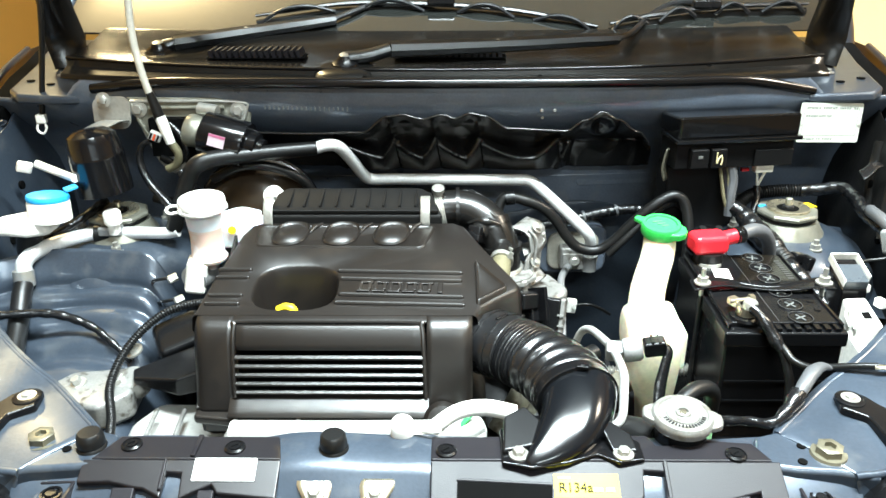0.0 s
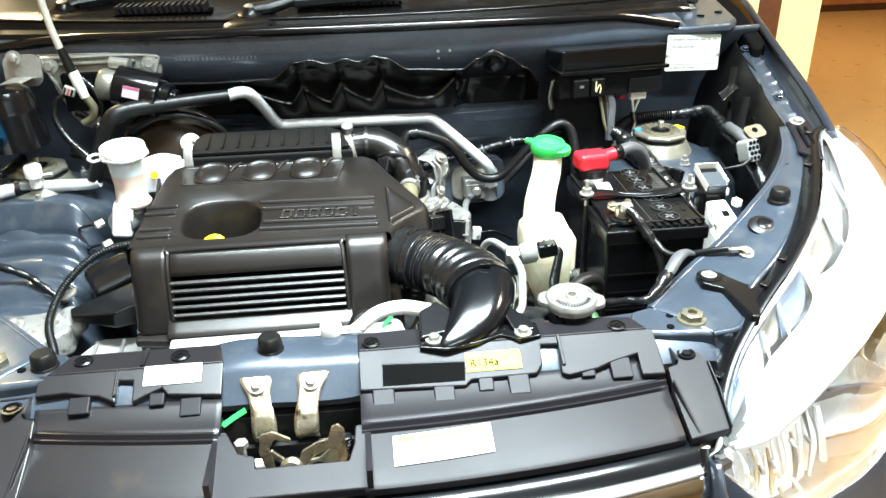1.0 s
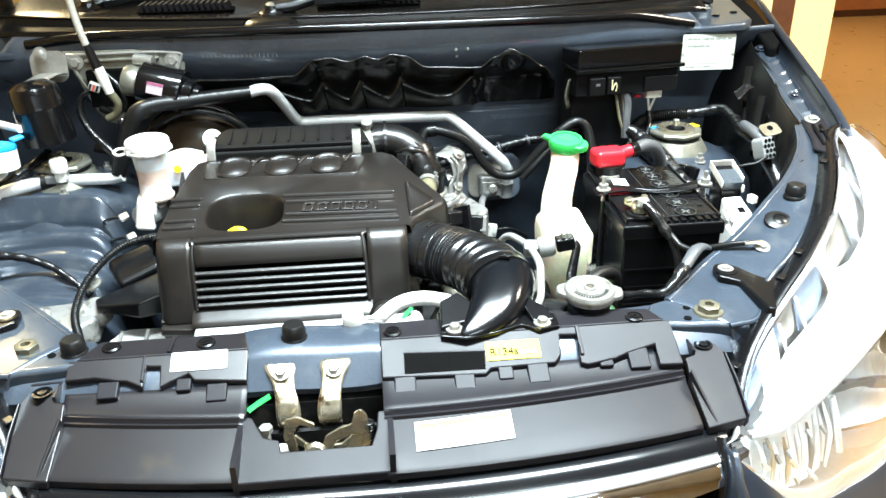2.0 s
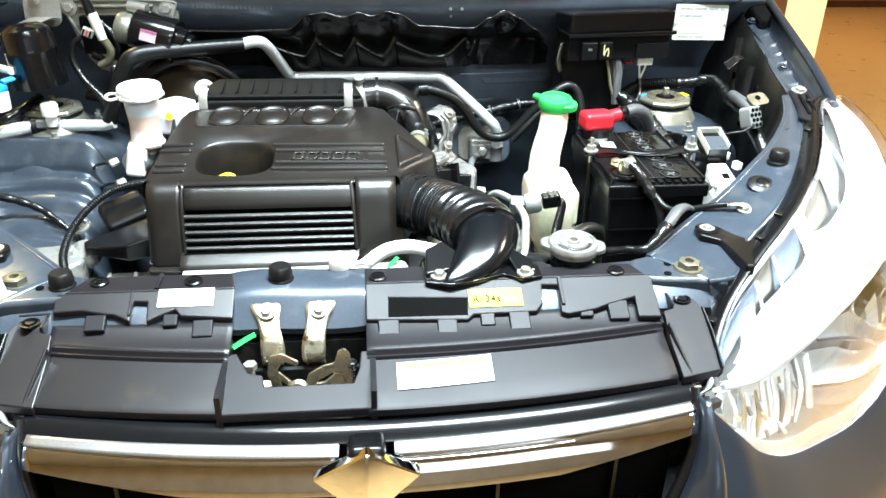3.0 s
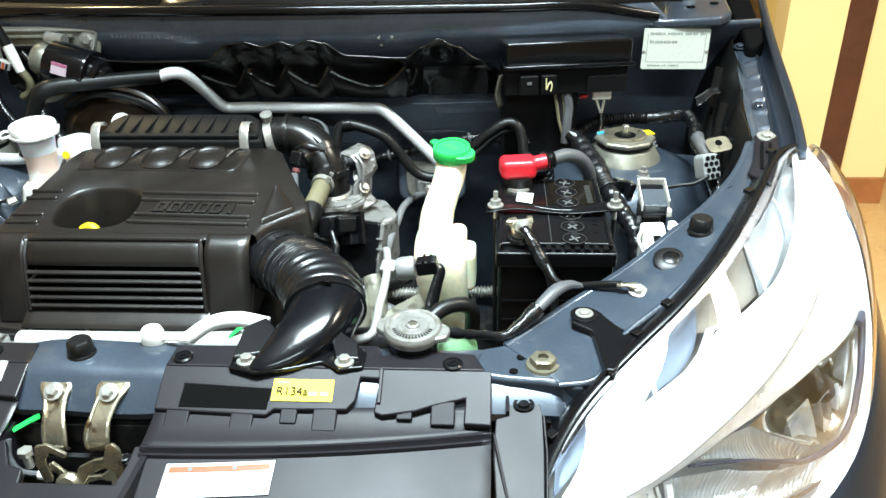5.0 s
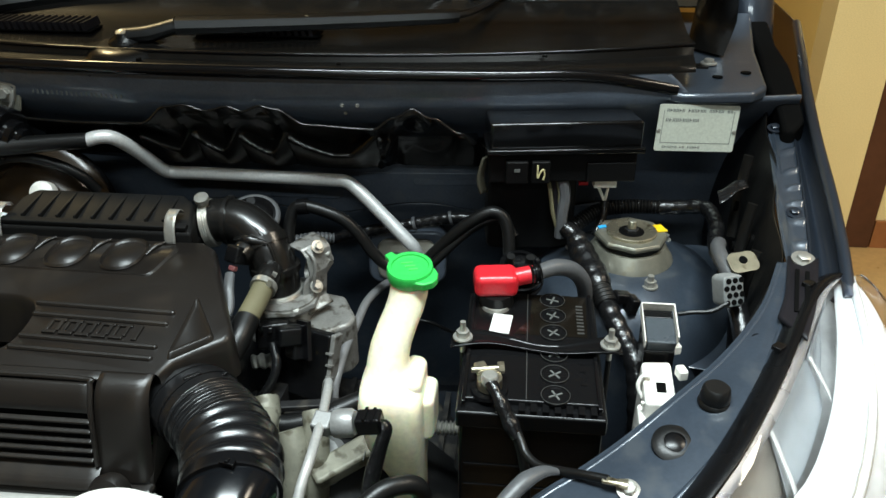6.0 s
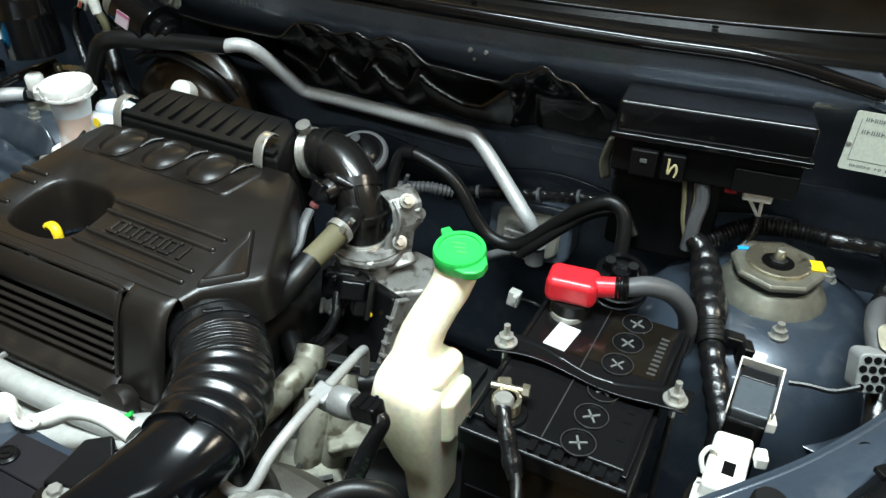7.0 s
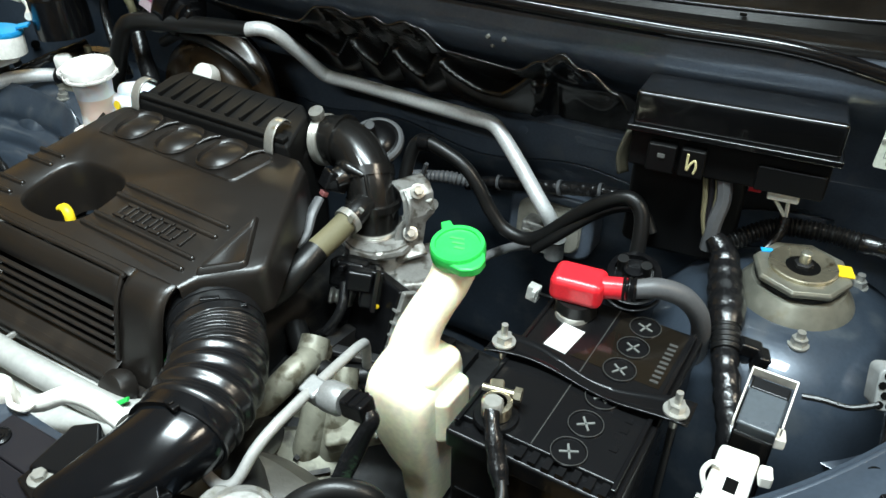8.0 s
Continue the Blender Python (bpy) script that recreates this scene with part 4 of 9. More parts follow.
# dark centre panel round the latch
centre = thing("latch_surround", "dark grey plastic panel notched round the bonnet latch", "plastic cover", (-0.075, 0.52, 0.73), "radiator covers")
bm = B()
prism(bm, [(-0.152, 0.497), (-0.152, 0.566), (-0.142, 0.570), (-0.128, 0.545), (-0.112, 0.541), (-0.110, 0.528), (-0.018, 0.528), (-0.012, 0.545), (-0.010, 0.566), (0.004, 0.566), (0.004, 0.497)], lambda x, y: 0.716 + 0.35 * (y - 0.497), lambda x, y: 0.7265 + 0.35 * (y - 0.497))
part("panel", bm, TRIM, centre, bevel=0.002)
for x in (-0.153, 0.003):
    part("side_cheek", box(B(), x - 0.003, x + 0.003, 0.497, 0.600, 0.690, 0.748), TRIM, centre)

# bonnet latch of plated straps and levers
latch = thing("bonnet_latch", "yellow-plated steel bonnet latch with two straps", "latch", (-0.084, 0.60, 0.70))
for x, dx in ((-0.111, 0.0035), (-0.058, -0.003)):
    def strap_at(u, v, x=x, dx=dx):
        rows = ((x - dx * 1.6, 0.634, 0.7735), (x - dx * 0.8, 0.622, 0.7665), (x + dx * 0.2, 0.608, 0.757), (x + dx * 1.1, 0.594, 0.746), (x + dx * 1.3, 0.586, 0.726), (x + dx * 0.8, 0.594, 0.714))
        p = along(rows, v)
        w = 0.0225 + 0.011 * math.exp(-((v - 0.10) / 0.14) ** 2) + 0.004 * math.exp(-((v - 0.7) / 0.15) ** 2)
        return p + V(((u - 0.5) * w, 0, 0.002))
    st = part("strap", sheet(B(), strap_at, 6, 18), YZINC, latch, thick=0.003)
    bolt(st, (x - dx * 0.8, 0.621, 0.7705), (0, -0.55, 0.84), 0.0062, 0.007)
    part("strap_rib", tube(B(), [strap_at(0.12, 0.25), strap_at(0.12, 0.5), strap_at(0.12, 0.75), strap_at(0.14, 0.92)], 0.0018, 8, 5), YZINC, st)
lf = facing((0, 0.560, 0.70), (1, 0, 0), (0, 0.12, 1))
bm = plate_on(B(), [(-0.108, 0.022), (-0.098, 0.028), (-0.086, 0.016), (-0.078, 0.010), (-0.066, 0.012), (-0.050, 0.014), (-0.036, 0.026), (-0.028, 0.022), (-0.026, 0.002), (-0.032, -0.010), (-0.095, -0.012), (-0.104, 0.000)], lf, 0.004)
face = part("face_plate", bm, YZINC, latch, bevel=0.001)
part("plate_opening", plate_on(B(), [(-0.066, -0.004), (-0.042, -0.004), (-0.040, 0.008), (-0.052, 0.010), (-0.064, 0.006)], lf @ pose(0, 0, 0.0008), 0.001), HOLE, face)
part("plate_opening", plate_on(B(), [(-0.102, 0.004), (-0.090, 0.000), (-0.089, 0.012), (-0.099, 0.018)], lf @ pose(0, 0, 0.0008), 0.001), HOLE, face)
hook_line = soft_ring([(-0.072, 0.000), (-0.066, 0.018), (-0.050, 0.027), (-0.038, 0.030), (-0.034, 0.044), (-0.027, 0.047), (-0.021, 0.040), (-0.019, 0.006), (-0.026, -0.004), (-0.030, 0.016), (-0.040, 0.019), (-0.056, 0.010), (-0.064, -0.002)], 0.0025, 3)
part("hook", plate_on(B(), hook_line, lf @ pose(0, 0.012, 0.010), 0.0035), YZINC, latch, bevel=0.001)
lever_line = soft_ring([(-0.110, 0.020), (-0.107, 0.040), (-0.094, 0.043), (-0.076, 0.032), (-0.078, 0.027), (-0.093, 0.034), (-0.099, 0.024), (-0.095, 0.000), (-0.104, -0.002)], 0.0022, 3)
part("lever", plate_on(B(), lever_line, lf @ pose(0, 0.012, 0.008), 0.0035), YZINC, latch, bevel=0.001)
part("pivot", spin(B(), [(0.0125, 0), (0.0125, 0.004), (0.009, 0.008), (0, 0.008)], (-0.078, 0.552, 0.712), (0, -0.9, 0.4), 20), YZINC, latch)
part("base_lip", cbox(B(), (-0.062, 0.548, 0.690), (0.075, 0.024, 0.004)), YZINC, latch, bevel=0.001)
part("spring", tube(B(), [(-0.020, 0.560, 0.742), (-0.020, 0.560, 0.69)], 0.005, 10, 4, 0.0015, 0.004), BLACK, latch)
# dark board paints in the shaded gap behind the latch
part("latch_gap_shade", box(B(), -0.14, -0.012, 0.586, 0.592, 0.64, 0.715), DARK, latch)
cable = thing("latch_cable", "grey release cable with a white end beside the latch", "cable", (-0.13, 0.56, 0.71))
part("sheath", tube(B(), [(-0.148, 0.580, 0.742), (-0.147, 0.572, 0.725), (-0.135, 0.566, 0.713), (-0.112, 0.567, 0.708)], 0.0032, 8, 6), GREYHOSE, cable)
part("cable_end", rod(B(), (-0.118, 0.567, 0.709), (-0.106, 0.568, 0.707), 0.0055), WHITE, cable)
part("adjuster_bolt", spin(spin(B(), [(0.0045, 0), (0.0045, 0.016)], (-0.130, 0.574, 0.712)), [(0.0075, 0.016), (0.0075, 0.022)], (-0.130, 0.574, 0.712), seg=6), ZINC, cable)
solo("green_strip", tube(B(), [(-0.150, 0.594, 0.742), (-0.138, 0.600, 0.747), (-0.126, 0.604, 0.752)], 0.0042, 8, 5, squash=0.5), GREEN, "bright green plastic strip beside the latch", "strip")

# radiator and its frame behind the grille
rad = thing("radiator", "dark finned radiator behind the grille", "radiator", (0, 0.64, 0.3))
part("core", box(B(), -0.34, 0.34, 0.612, 0.66, 0.30, 0.735), DARK, rad)
part("top_tank", box(B(), -0.34, 0.34, 0.655, 0.70, 0.690, 0.742), BLACK, rad, bevel=0.008)

# beak pieces that close the cover to the bumper at its two ends
for s in (-1, 1):
    bk = thing("corner_bracket", "black plastic corner bracket beside the headlamp", "bracket", (s * 0.37, 0.57, 0.74), "corner brackets")
    def slope(x, y):
        return 0.7650 - 0.10 * max(0.0, 0.612 - y) - 0.40 * max(0.0, 0.600 - y)

    skin = WARM_TRIM if s < 0 else TRIM
    part("bracket_body", prism(B(), [(s * x, y) for x, y in ((0.340, 0.602), (0.352, 0.606), (0.352, 0.636), (0.384, 0.634), (0.385, 0.606), (0.387, 0.570), (0.386, 0.531), (0.341, 0.524), (0.338, 0.570))][::s], lambda x, y: slope(x, y) - 0.010, slope), skin, bk, bevel=0.0016)
    part("bracket_lip", prism(B(), [(s * x, y) for x, y in ((0.3855, 0.604), (0.3880, 0.604), (0.3900, 0.570), (0.3890, 0.531), (0.3865, 0.531), (0.3875, 0.570))][::s], lambda x, y: slope(x, y) - 0.012, lambda x, y: slope(x, y) + 0.004), skin, bk, bevel=0.0012)
    part("bracket_wall", prism(B(), [(s * x, y) for x, y in ((0.3375, 0.580), (0.3400, 0.581), (0.3535, 0.530), (0.351, 0.527))][::s], 0.712, lambda x, y: slope(x, y) + 0.010 * min(1.0, max(0.0, (y - 0.535) / 0.05))), skin, bk, bevel=0.0010)
    part("boss_frame", prism(B(), [(s * x, y) for x, y in ((0.350, 0.606), (0.3535, 0.606), (0.3535, 0.633), (0.3835, 0.631), (0.3835, 0.6345), (0.350, 0.6365))][::s], 0.758, 0.7705), skin, bk, bevel=0.0010)
    part("socket", spin(B(), [(0.0105, 0), (0.0105, 0.003), (0.008, 0.003), (0.008, 0.001), (0, 0.001)], (s * 0.368, 0.620, 0.7652), seg=24), BLACK, bk)
    part("screw", spin(B(), [(0.006, 0.001), (0.005, 0.004), (0, 0.004)], (s * 0.368, 0.620, 0.7652), seg=16), BLACK, bk)
    for k in range(3):
        y, z = 0.5355 - 0.013 * k, 0.7165 - 0.007 * k
        part("bracket_fin", prism(B(), [(s * x, yy) for x, yy in ((0.352 - 0.004 * k, y - 0.004), (0.381, y + 0.010), (0.384, y + 0.002), (0.352 - 0.004 * k, y - 0.012))][::s], z - 0.010, z), TRIM, bk, bevel=0.0015)

# bumper: painted lip, grille frame and corners
LAMP_LOW = [(0.352, 0.508, 0.712), (0.398, 0.492, 0.672), (0.432, 0.496, 0.640), (0.482, 0.516, 0.612), (0.545, 0.555, 0.592), (0.626, 0.606, 0.578), (0.702, 0.662, 0.594), (0.758, 0.718, 0.638), (0.787, 0.790, 0.714), (0.790, 0.880, 0.800), (0.776, 0.960, 0.850), (0.752, 1.02, 0.884)]
BUMP_LOW = [(0.345, 0.430, 0.26), (0.40, 0.432, 0.26), (0.45, 0.445, 0.26), (0.51, 0.465, 0.26), (0.58, 0.50, 0.26), (0.65, 0.55, 0.26), (0.72, 0.615, 0.26), (0.78, 0.70, 0.26), (0.825, 0.79, 0.26), (0.85, 0.88, 0.26), (0.865, 0.97, 0.26), (0.87, 1.02, 0.26)]
bumper = thing("bumper", "dark blue-grey painted front bumper with a chrome-topped grille", "bumper", (0, 0.45, 0.26))
for s in (-1, 1):
    def corner_at(u, v, s=s):
        a, b = along(LAMP_LOW, u), along(BUMP_LOW, u)
        p = a.lerp(b, v)
        k = math.sin(math.pi * min(1, v * 1.2)) * 0.05
        d = V((0.35 + 0.6 * u, -0.9 + 0.75 * u, 0)).normalized()
        return V(((p.x + d.x * k) * s, p.y + d.y * k, p.z))
    part("bumper_corner", sheet(B(), corner_at, 44, 24), PAINT, bumper, thick=0.004)
    RIM = [(0.357, 0.512, 0.712), (0.352, 0.482, 0.682), (0.338, 0.462, 0.635), (0.312, 0.450, 0.575), (0.280, 0.442, 0.51), (0.255, 0.44, 0.44), (0.245, 0.44, 0.26)]

    def mouth_at(u, v, s=s):
        a, b = along(RIM, u), corner_at(0, u)
        b = V((abs(b.x), b.y, b.z))
        p = a.lerp(V((max(b.x, a.x + 0.004), b.y, a.z)), v)
        return V((p.x * s, p.y - 0.012 * math.sin(math.pi * v), p.z))

    part("grille_surround", sheet(B(), mouth_at, 30, 8), PAINT, bumper, "painted edge of the grille opening", thick=0.004)
    part("grille_rim", tube(B(), [(s * x, y + 0.010, z) for x, y, z in RIM], 0.009, 10, 6), BLACK, bumper, "black inner rim of the grille opening")


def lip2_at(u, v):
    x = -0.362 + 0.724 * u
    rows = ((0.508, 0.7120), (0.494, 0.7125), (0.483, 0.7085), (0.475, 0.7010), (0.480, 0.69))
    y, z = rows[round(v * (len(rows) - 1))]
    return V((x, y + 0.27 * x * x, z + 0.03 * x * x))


# car-paint lip; its shade is put in by using the near-black duct material
part("grille_lip", sheet(B(), lip2_at, 40, 4), HORN, bumper, "glossy lip above the grille, its shade put in as near-black", thick=0.004)


def chrome_at(u, v, x0, x1):
    x = x0 + (x1 - x0) * u
    k = abs(x) / 0.35
    h = 1.0 - 0.55 * max(0, k - 0.55) / 0.45
    rows = ((0.474, 0.701), (0.463, 0.698), (0.460, 0.6935), (0.4605, 0.6925), (0.456, 0.6905), (0.448, 0.676), (0.444, 0.660), (0.450, 0.654), (0.466, 0.653))
    y, z = rows[round(v * (len(rows) - 1))]
    return V((x, y + 0.30 * x * x, 0.701 + (z - 0.701) * h + 0.03 * x * x))


def strip_on(u, v, x0, x1):
    """The flat upper land of the bar."""
    x = x0 + (x1 - x0) * u
    h = 1.0 - 0.55 * max(0, abs(x) / 0.35 - 0.55) / 0.45
    y, z = 0.4735 + (0.461 - 0.4735) * v, 0.7030 + (0.6965 - 0.7030) * v
    return V((x, y + 0.30 * x * x - 0.002, 0.701 + (z - 0.701) * h + 0.03 * x * x + 0.0015))


SATIN2 = mat("satin_silver_trim", (0.40, 0.40, 0.405), 0.30, 0.9, 0.05, 300, 0.04)
for x0, x1 in ((-0.345, -0.034), (0.022, 0.345)):
    part("silver_strip", sheet(B(), lambda u, v, a=x0, b=x1: strip_on(u, v, a, b), 36, 4), SATIN2, bumper, "satin silver upper strip of the grille bar", thick=0.002)
    part("chrome_bar", sheet(B(), lambda u, v, a=x0, b=x1: chrome_at(u, v, a, b), 36, 8), CHROME, bumper, "curved chrome grille bar", thick=0.003)
gr = part("grille_mesh", box(B(), -0.34, 0.34, 0.52, 0.524, 0.40, 0.69), HOLE, bumper, "black grille mesh")
for i in range(3):
    z = 0.560 - 0.05 * i
    part("grille_slat", sheet(B(), lambda u, v, z=z: V((-0.33 + 0.66 * u, 0.478 + 0.25 * (-0.33 + 0.66 * u) ** 2 + 0.035 * v, z + 0.004 * v)), 24, 2), BLACK, gr, thick=0.004)
for i in range(5):
    x = -0.27 + 0.135 * i
    part("grille_fin", box(B(), x - 0.002, x + 0.002, 0.484 + 0.25 * x * x, 0.520, 0.46, 0.665), BLACK, gr)
hold = part("badge_base", cbox(B(), (-0.006, 0.458, 0.705), (0.038, 0.045, 0.026), turn(-18)), BLACK, bumper, bevel=0.008)
# badge as a plain faceted chrome lozenge
bm = B()
tipz = [(-0.060, 0.436, 0.690), (-0.006, 0.430, 0.724), (0.047, 0.436, 0.690), (-0.006, 0.424, 0.645)]
back = [bm.verts.new((x, y + 0.014, z)) for x, y, z in tipz]
front = [bm.verts.new((x, y, z)) for x, y, z in tipz]
mid = bm.verts.new((-0.006, 0.418, 0.688))
for i in range(4):
    j = (i + 1) % 4
    bm.faces.new((front[i], front[j], mid))
    bm.faces.new((back[i], back[j], front[j], front[i]))
bm.faces.new(back[::-1])
part("badge", bm, CHROME, bumper, "faceted chrome badge", bevel=0.002)

# headlamps
LAMP_TOP = [(0.380, 0.535, 0.722), (0.402, 0.575, 0.752), (0.432, 0.612, 0.780), (0.478, 0.655, 0.806), (0.530, 0.700, 0.832), (0.580, 0.758, 0.853), (0.625, 0.830, 0.868), (0.660, 0.895, 0.878), (0.690, 0.955, 0.885), (0.712, 0.990, 0.889), (0.734, 1.012, 0.889), (0.750, 1.022, 0.886)]


SILVER = mat("bright_silvered_plastic", (0.62, 0.62, 0.61), 0.30, 0.5, 0.05, 80, 0.03)
SMOKE = mat("smoked_grey_plastic", (0.150, 0.136, 0.115), 0.30, 0.0, 0.2, 60, 0.02)
BLUEGREY = mat("blue_grey_lamp_plastic", (0.085, 0.105, 0.135), 0.30, 0.0, 0.2, 60, 0.02)
FLUTED = mat("fluted_chrome", (0.40, 0.425, 0.43), 0.20, 0.55, 0.06, 100, 0.02)
BLADE = mat("dark_blue_lamp_plastic", (0.014, 0.019, 0.034), 0.22, 0.0, 0.2, 60, 0.02)
FACET = mat("clear_crystal_plastic", (0.80, 0.80, 0.77), 0.16, 0.3, 0.1, 100, 0.0)
AMBER = mat("amber_bulb", (0.75, 0.30, 0.05), 0.2)
GREYBLUE = mat("pale_blue_grey_lamp_plastic", (0.16, 0.175, 0.185), 0.30, 0.0, 0.15, 60, 0.02)
BOWL = mat("dark_lamp_chrome", (0.42, 0.42, 0.38), 0.12, 0.95, 0.15, 60, 0.0)
YELLOWISH = mat("straw_crystal_plastic", (0.60, 0.50, 0.34), 0.12, 0.6, 0.1, 100, 0.0)


def headlamp(s):
    name = "headlamp"
    hl = thing(name, "large clear headlamp with chrome reflectors", "headlamp", (s * 0.58, 0.70, 0.72), "headlamps")

    def lens_at(u, v, inset=0.0, fat=1.0):
        a, b = along(LAMP_TOP, u), along(LAMP_LOW, u)
        p = a.lerp(b, v)
        n = V((0.42 + 0.35 * u, -0.75 + 0.5 * u, 0.55)).normalized()
        bulge = 0.055 * math.sin(math.pi * v) * math.sin(math.pi * (0.10 + 0.84 * u)) * fat
        p = p + n * (bulge - inset)
        return V((p.x * s, p.y, p.z))

    ob = part("lens", sheet(B(), lens_at, 44, 26), LENS, hl, "clear glossy lens", thick=0.0025)
    ob.visible_shadow = False

    def shell_at(u, v):
        e = min(u, 1 - u, v, 1 - v)
        return lens_at(u, v, 0.004 + 0.062 * min(1, e * 9), 0.6)

    part("housing", sheet(B(), shell_at, 40, 26), PALE, hl, "pale grey lamp housing", thick=0.003)

    def strip(name, top, low, deep, material, label="", bow=0.0, nu=20, nv=6, ribs=0.0, pitch=0.0, parent=None):
        """A shaped sheet inside the lens between two lines of (u, v); deep: depth at its upper and lower line."""
        d0, d1 = deep if isinstance(deep, tuple) else (deep, deep)
        top, low = [(*q, 0) for q in top], [(*q, 0) for q in low]

        def f(a, b):
            q = straight(top, a).lerp(straight(low, a), b)
            d = d0 + (d1 - d0) * b + bow * math.sin(math.pi * b) * min(1, 6 * a, 6 * (1 - a))
            if ribs:
                d += ribs * math.sin(2 * math.pi * a * pitch)
            return lens_at(q.x, q.y, d)
        return part(name, sheet(B(), f, nu, nv), material, hl, label, thick=0.0012, angle=28)

    def line_of(rows, u):
        for (a, va), (b, vb) in zip(rows, rows[1:]):
            if u <= b:
                return va + (vb - va) * max(0.0, (u - a) / (b - a))
        return rows[-1][1]

    RIMV = ((0.03, 0.56), (0.057, 0.543), (0.184, 0.487), (0.288, 0.45), (0.359, 0.413), (0.441, 0.375), (0.525, 0.35), (0.625, 0.322), (0.716, 0.284), (0.841, 0.215), (0.97, 0.16))
    STEP = ((0.06, 0.42), (0.116, 0.334), (0.191, 0.253), (0.238, 0.219), (0.306, 0.216), (0.353, 0.213), (0.388, 0.185), (0.404, 0.150), (0.453, 0.197), (0.553, 0.232), (0.653, 0.215), (0.80, 0.175), (0.96, 0.12))
    BROW = ((0.06, 0.14), (0.19, 0.098), (0.29, 0.070), (0.375, 0.053), (0.50, 0.053), (0.60, 0.070), (0.80, 0.085), (0.96, 0.07))
    WAIST = ((0.055, 0.60), (0.16, 0.575), (0.281, 0.522), (0.325, 0.509), (0.406, 0.490), (0.475, 0.497), (0.562, 0.540), (0.640, 0.615), (0.690, 0.700), (0.725, 0.800), (0.76, 0.94), (0.97, 0.96))

    def row(rows, a, b, n=10, lift=0.0):
        return [(a + (b - a) * i / n, line_of(rows, a + (b - a) * i / n) + lift) for i in range(n + 1)]

    strip("edge_land", [(0.03 + 0.094 * i, 0.012) for i in range(11)], [(0.03 + 0.094 * i, 0.040) for i in range(11)], 0.004, SATIN, "bright edge band", nu=40, nv=2)
    # smoked panels between pale posts under the upper edge
    for i, (a, b, m) in enumerate(((0.085, 0.243, BLUEGREY), (0.239, 0.303, SMOKE), (0.299, 0.402, BLUEGREY), (0.398, 0.533, SMOKE), (0.529, 0.664, GREYBLUE), (0.660, 0.93, GREYBLUE))):
        strip("smoked_panel", row(BROW, a, b), row(STEP, a, b, lift=0.012), (0.016, 0.036 + 0.006 * (i % 2)), m, "smoked grey lamp panel" if i == 0 else "", bow=0.006)
    for u in (0.241, 0.3005, 0.529, 0.664):
        strip("panel_post", [(u - 0.004, line_of(BROW, u)), (u + 0.002, line_of(BROW, u))], [(u - 0.003, line_of(STEP, u) + 0.01), (u + 0.003, line_of(STEP, u) + 0.01)], (0.012, 0.026), PALE, nu=2, nv=5)
    strip("upper_sweep", row(STEP, 0.06, 0.96, 30), row(RIMV, 0.06, 0.96, 30, -0.010), (0.016, 0.010), SILVER, "bright silvered sweep", nu=60, nv=8)
    strip("sweep_lip", row(STEP, 0.10, 0.93, 30, -0.004), row(STEP, 0.10, 0.93, 30, 0.003), (0.022, 0.013), SILVER, nu=60, nv=3)
    pts = [lens_at(u, line_of(RIMV, u), 0.008) for u in [0.035 + 0.0775 * i for i in range(13)]]
    part("bezel", tube(B(), pts, 0.0046, 10, 6), PALE, hl, "pale grey bezel strip")
    for dv in (-0.017, 0.017):
        part("bezel_groove", tube(B(), [lens_at(u, line_of(RIMV, u) + dv, 0.007) for u in [0.035 + 0.0775 * i for i in range(13)]], 0.0011, 8, 6), SMOKE, hl)
    strip("outer_sweep", row(RIMV, 0.05, 0.96, 30, 0.012), row(WAIST, 0.05, 0.96, 30), (0.010, 0.022), SILVER, "bright silvered sweep", nu=60, nv=8)
    # lower chamber: fluted reflectors parted by dark blades, a deep bowl and the indicator corner
    CURVE = [(0.318, 0.512), (0.403, 0.603), (0.470, 0.700), (0.522, 0.788), (0.603, 0.885), (0.660, 0.945)]
    strip("fluted_reflector", [(0.330, 0.512), (0.400, 0.502), (0.430, 0.520), (0.545, 0.770)], [(0.335, 0.520), (0.403, 0.592), (0.470, 0.690), (0.530, 0.785)], (0.028, 0.036), FLUTED, "finely fluted chrome reflector", 0.006, 264, 6, 0.0011, 30)
    strip("fluted_reflector", [(0.296, 0.540), (0.400, 0.628), (0.480, 0.745), (0.585, 0.900)], [(0.312, 0.705), (0.380, 0.765), (0.447, 0.818), (0.560, 0.935)], (0.034, 0.028), FLUTED, "finely fluted chrome reflector", 0.008, 264, 6, 0.0011, 36)
    strip("lower_panel", [(0.314, 0.712), (0.380, 0.770), (0.447, 0.824), (0.565, 0.942)], [(0.340, 0.815), (0.409, 0.876), (0.490, 0.930), (0.575, 0.975)], (0.026, 0.018), BLUEGREY, "blue-grey lamp panel")
    part("blade", tube(B(), [lens_at(u, v, 0.018) for u, v in CURVE], [0.0016, 0.0022, 0.0028, 0.0034, 0.0036, 0.003], 10, 6), BLADE, hl, "dark blue-grey divider blade")
    part("blade", tube(B(), [lens_at(u, v, 0.018) for u, v in ((0.655, 0.94), (0.700, 0.945), (0.728, 0.900), (0.735, 0.84), (0.722, 0.79), (0.690, 0.71))], 0.0042, 10, 6), BLADE, hl)
    strip("blade", [(0.314, 0.704), (0.447, 0.814), (0.575, 0.955)], [(0.316, 0.716), (0.447, 0.828), (0.575, 0.968)], 0.022, BLADE)
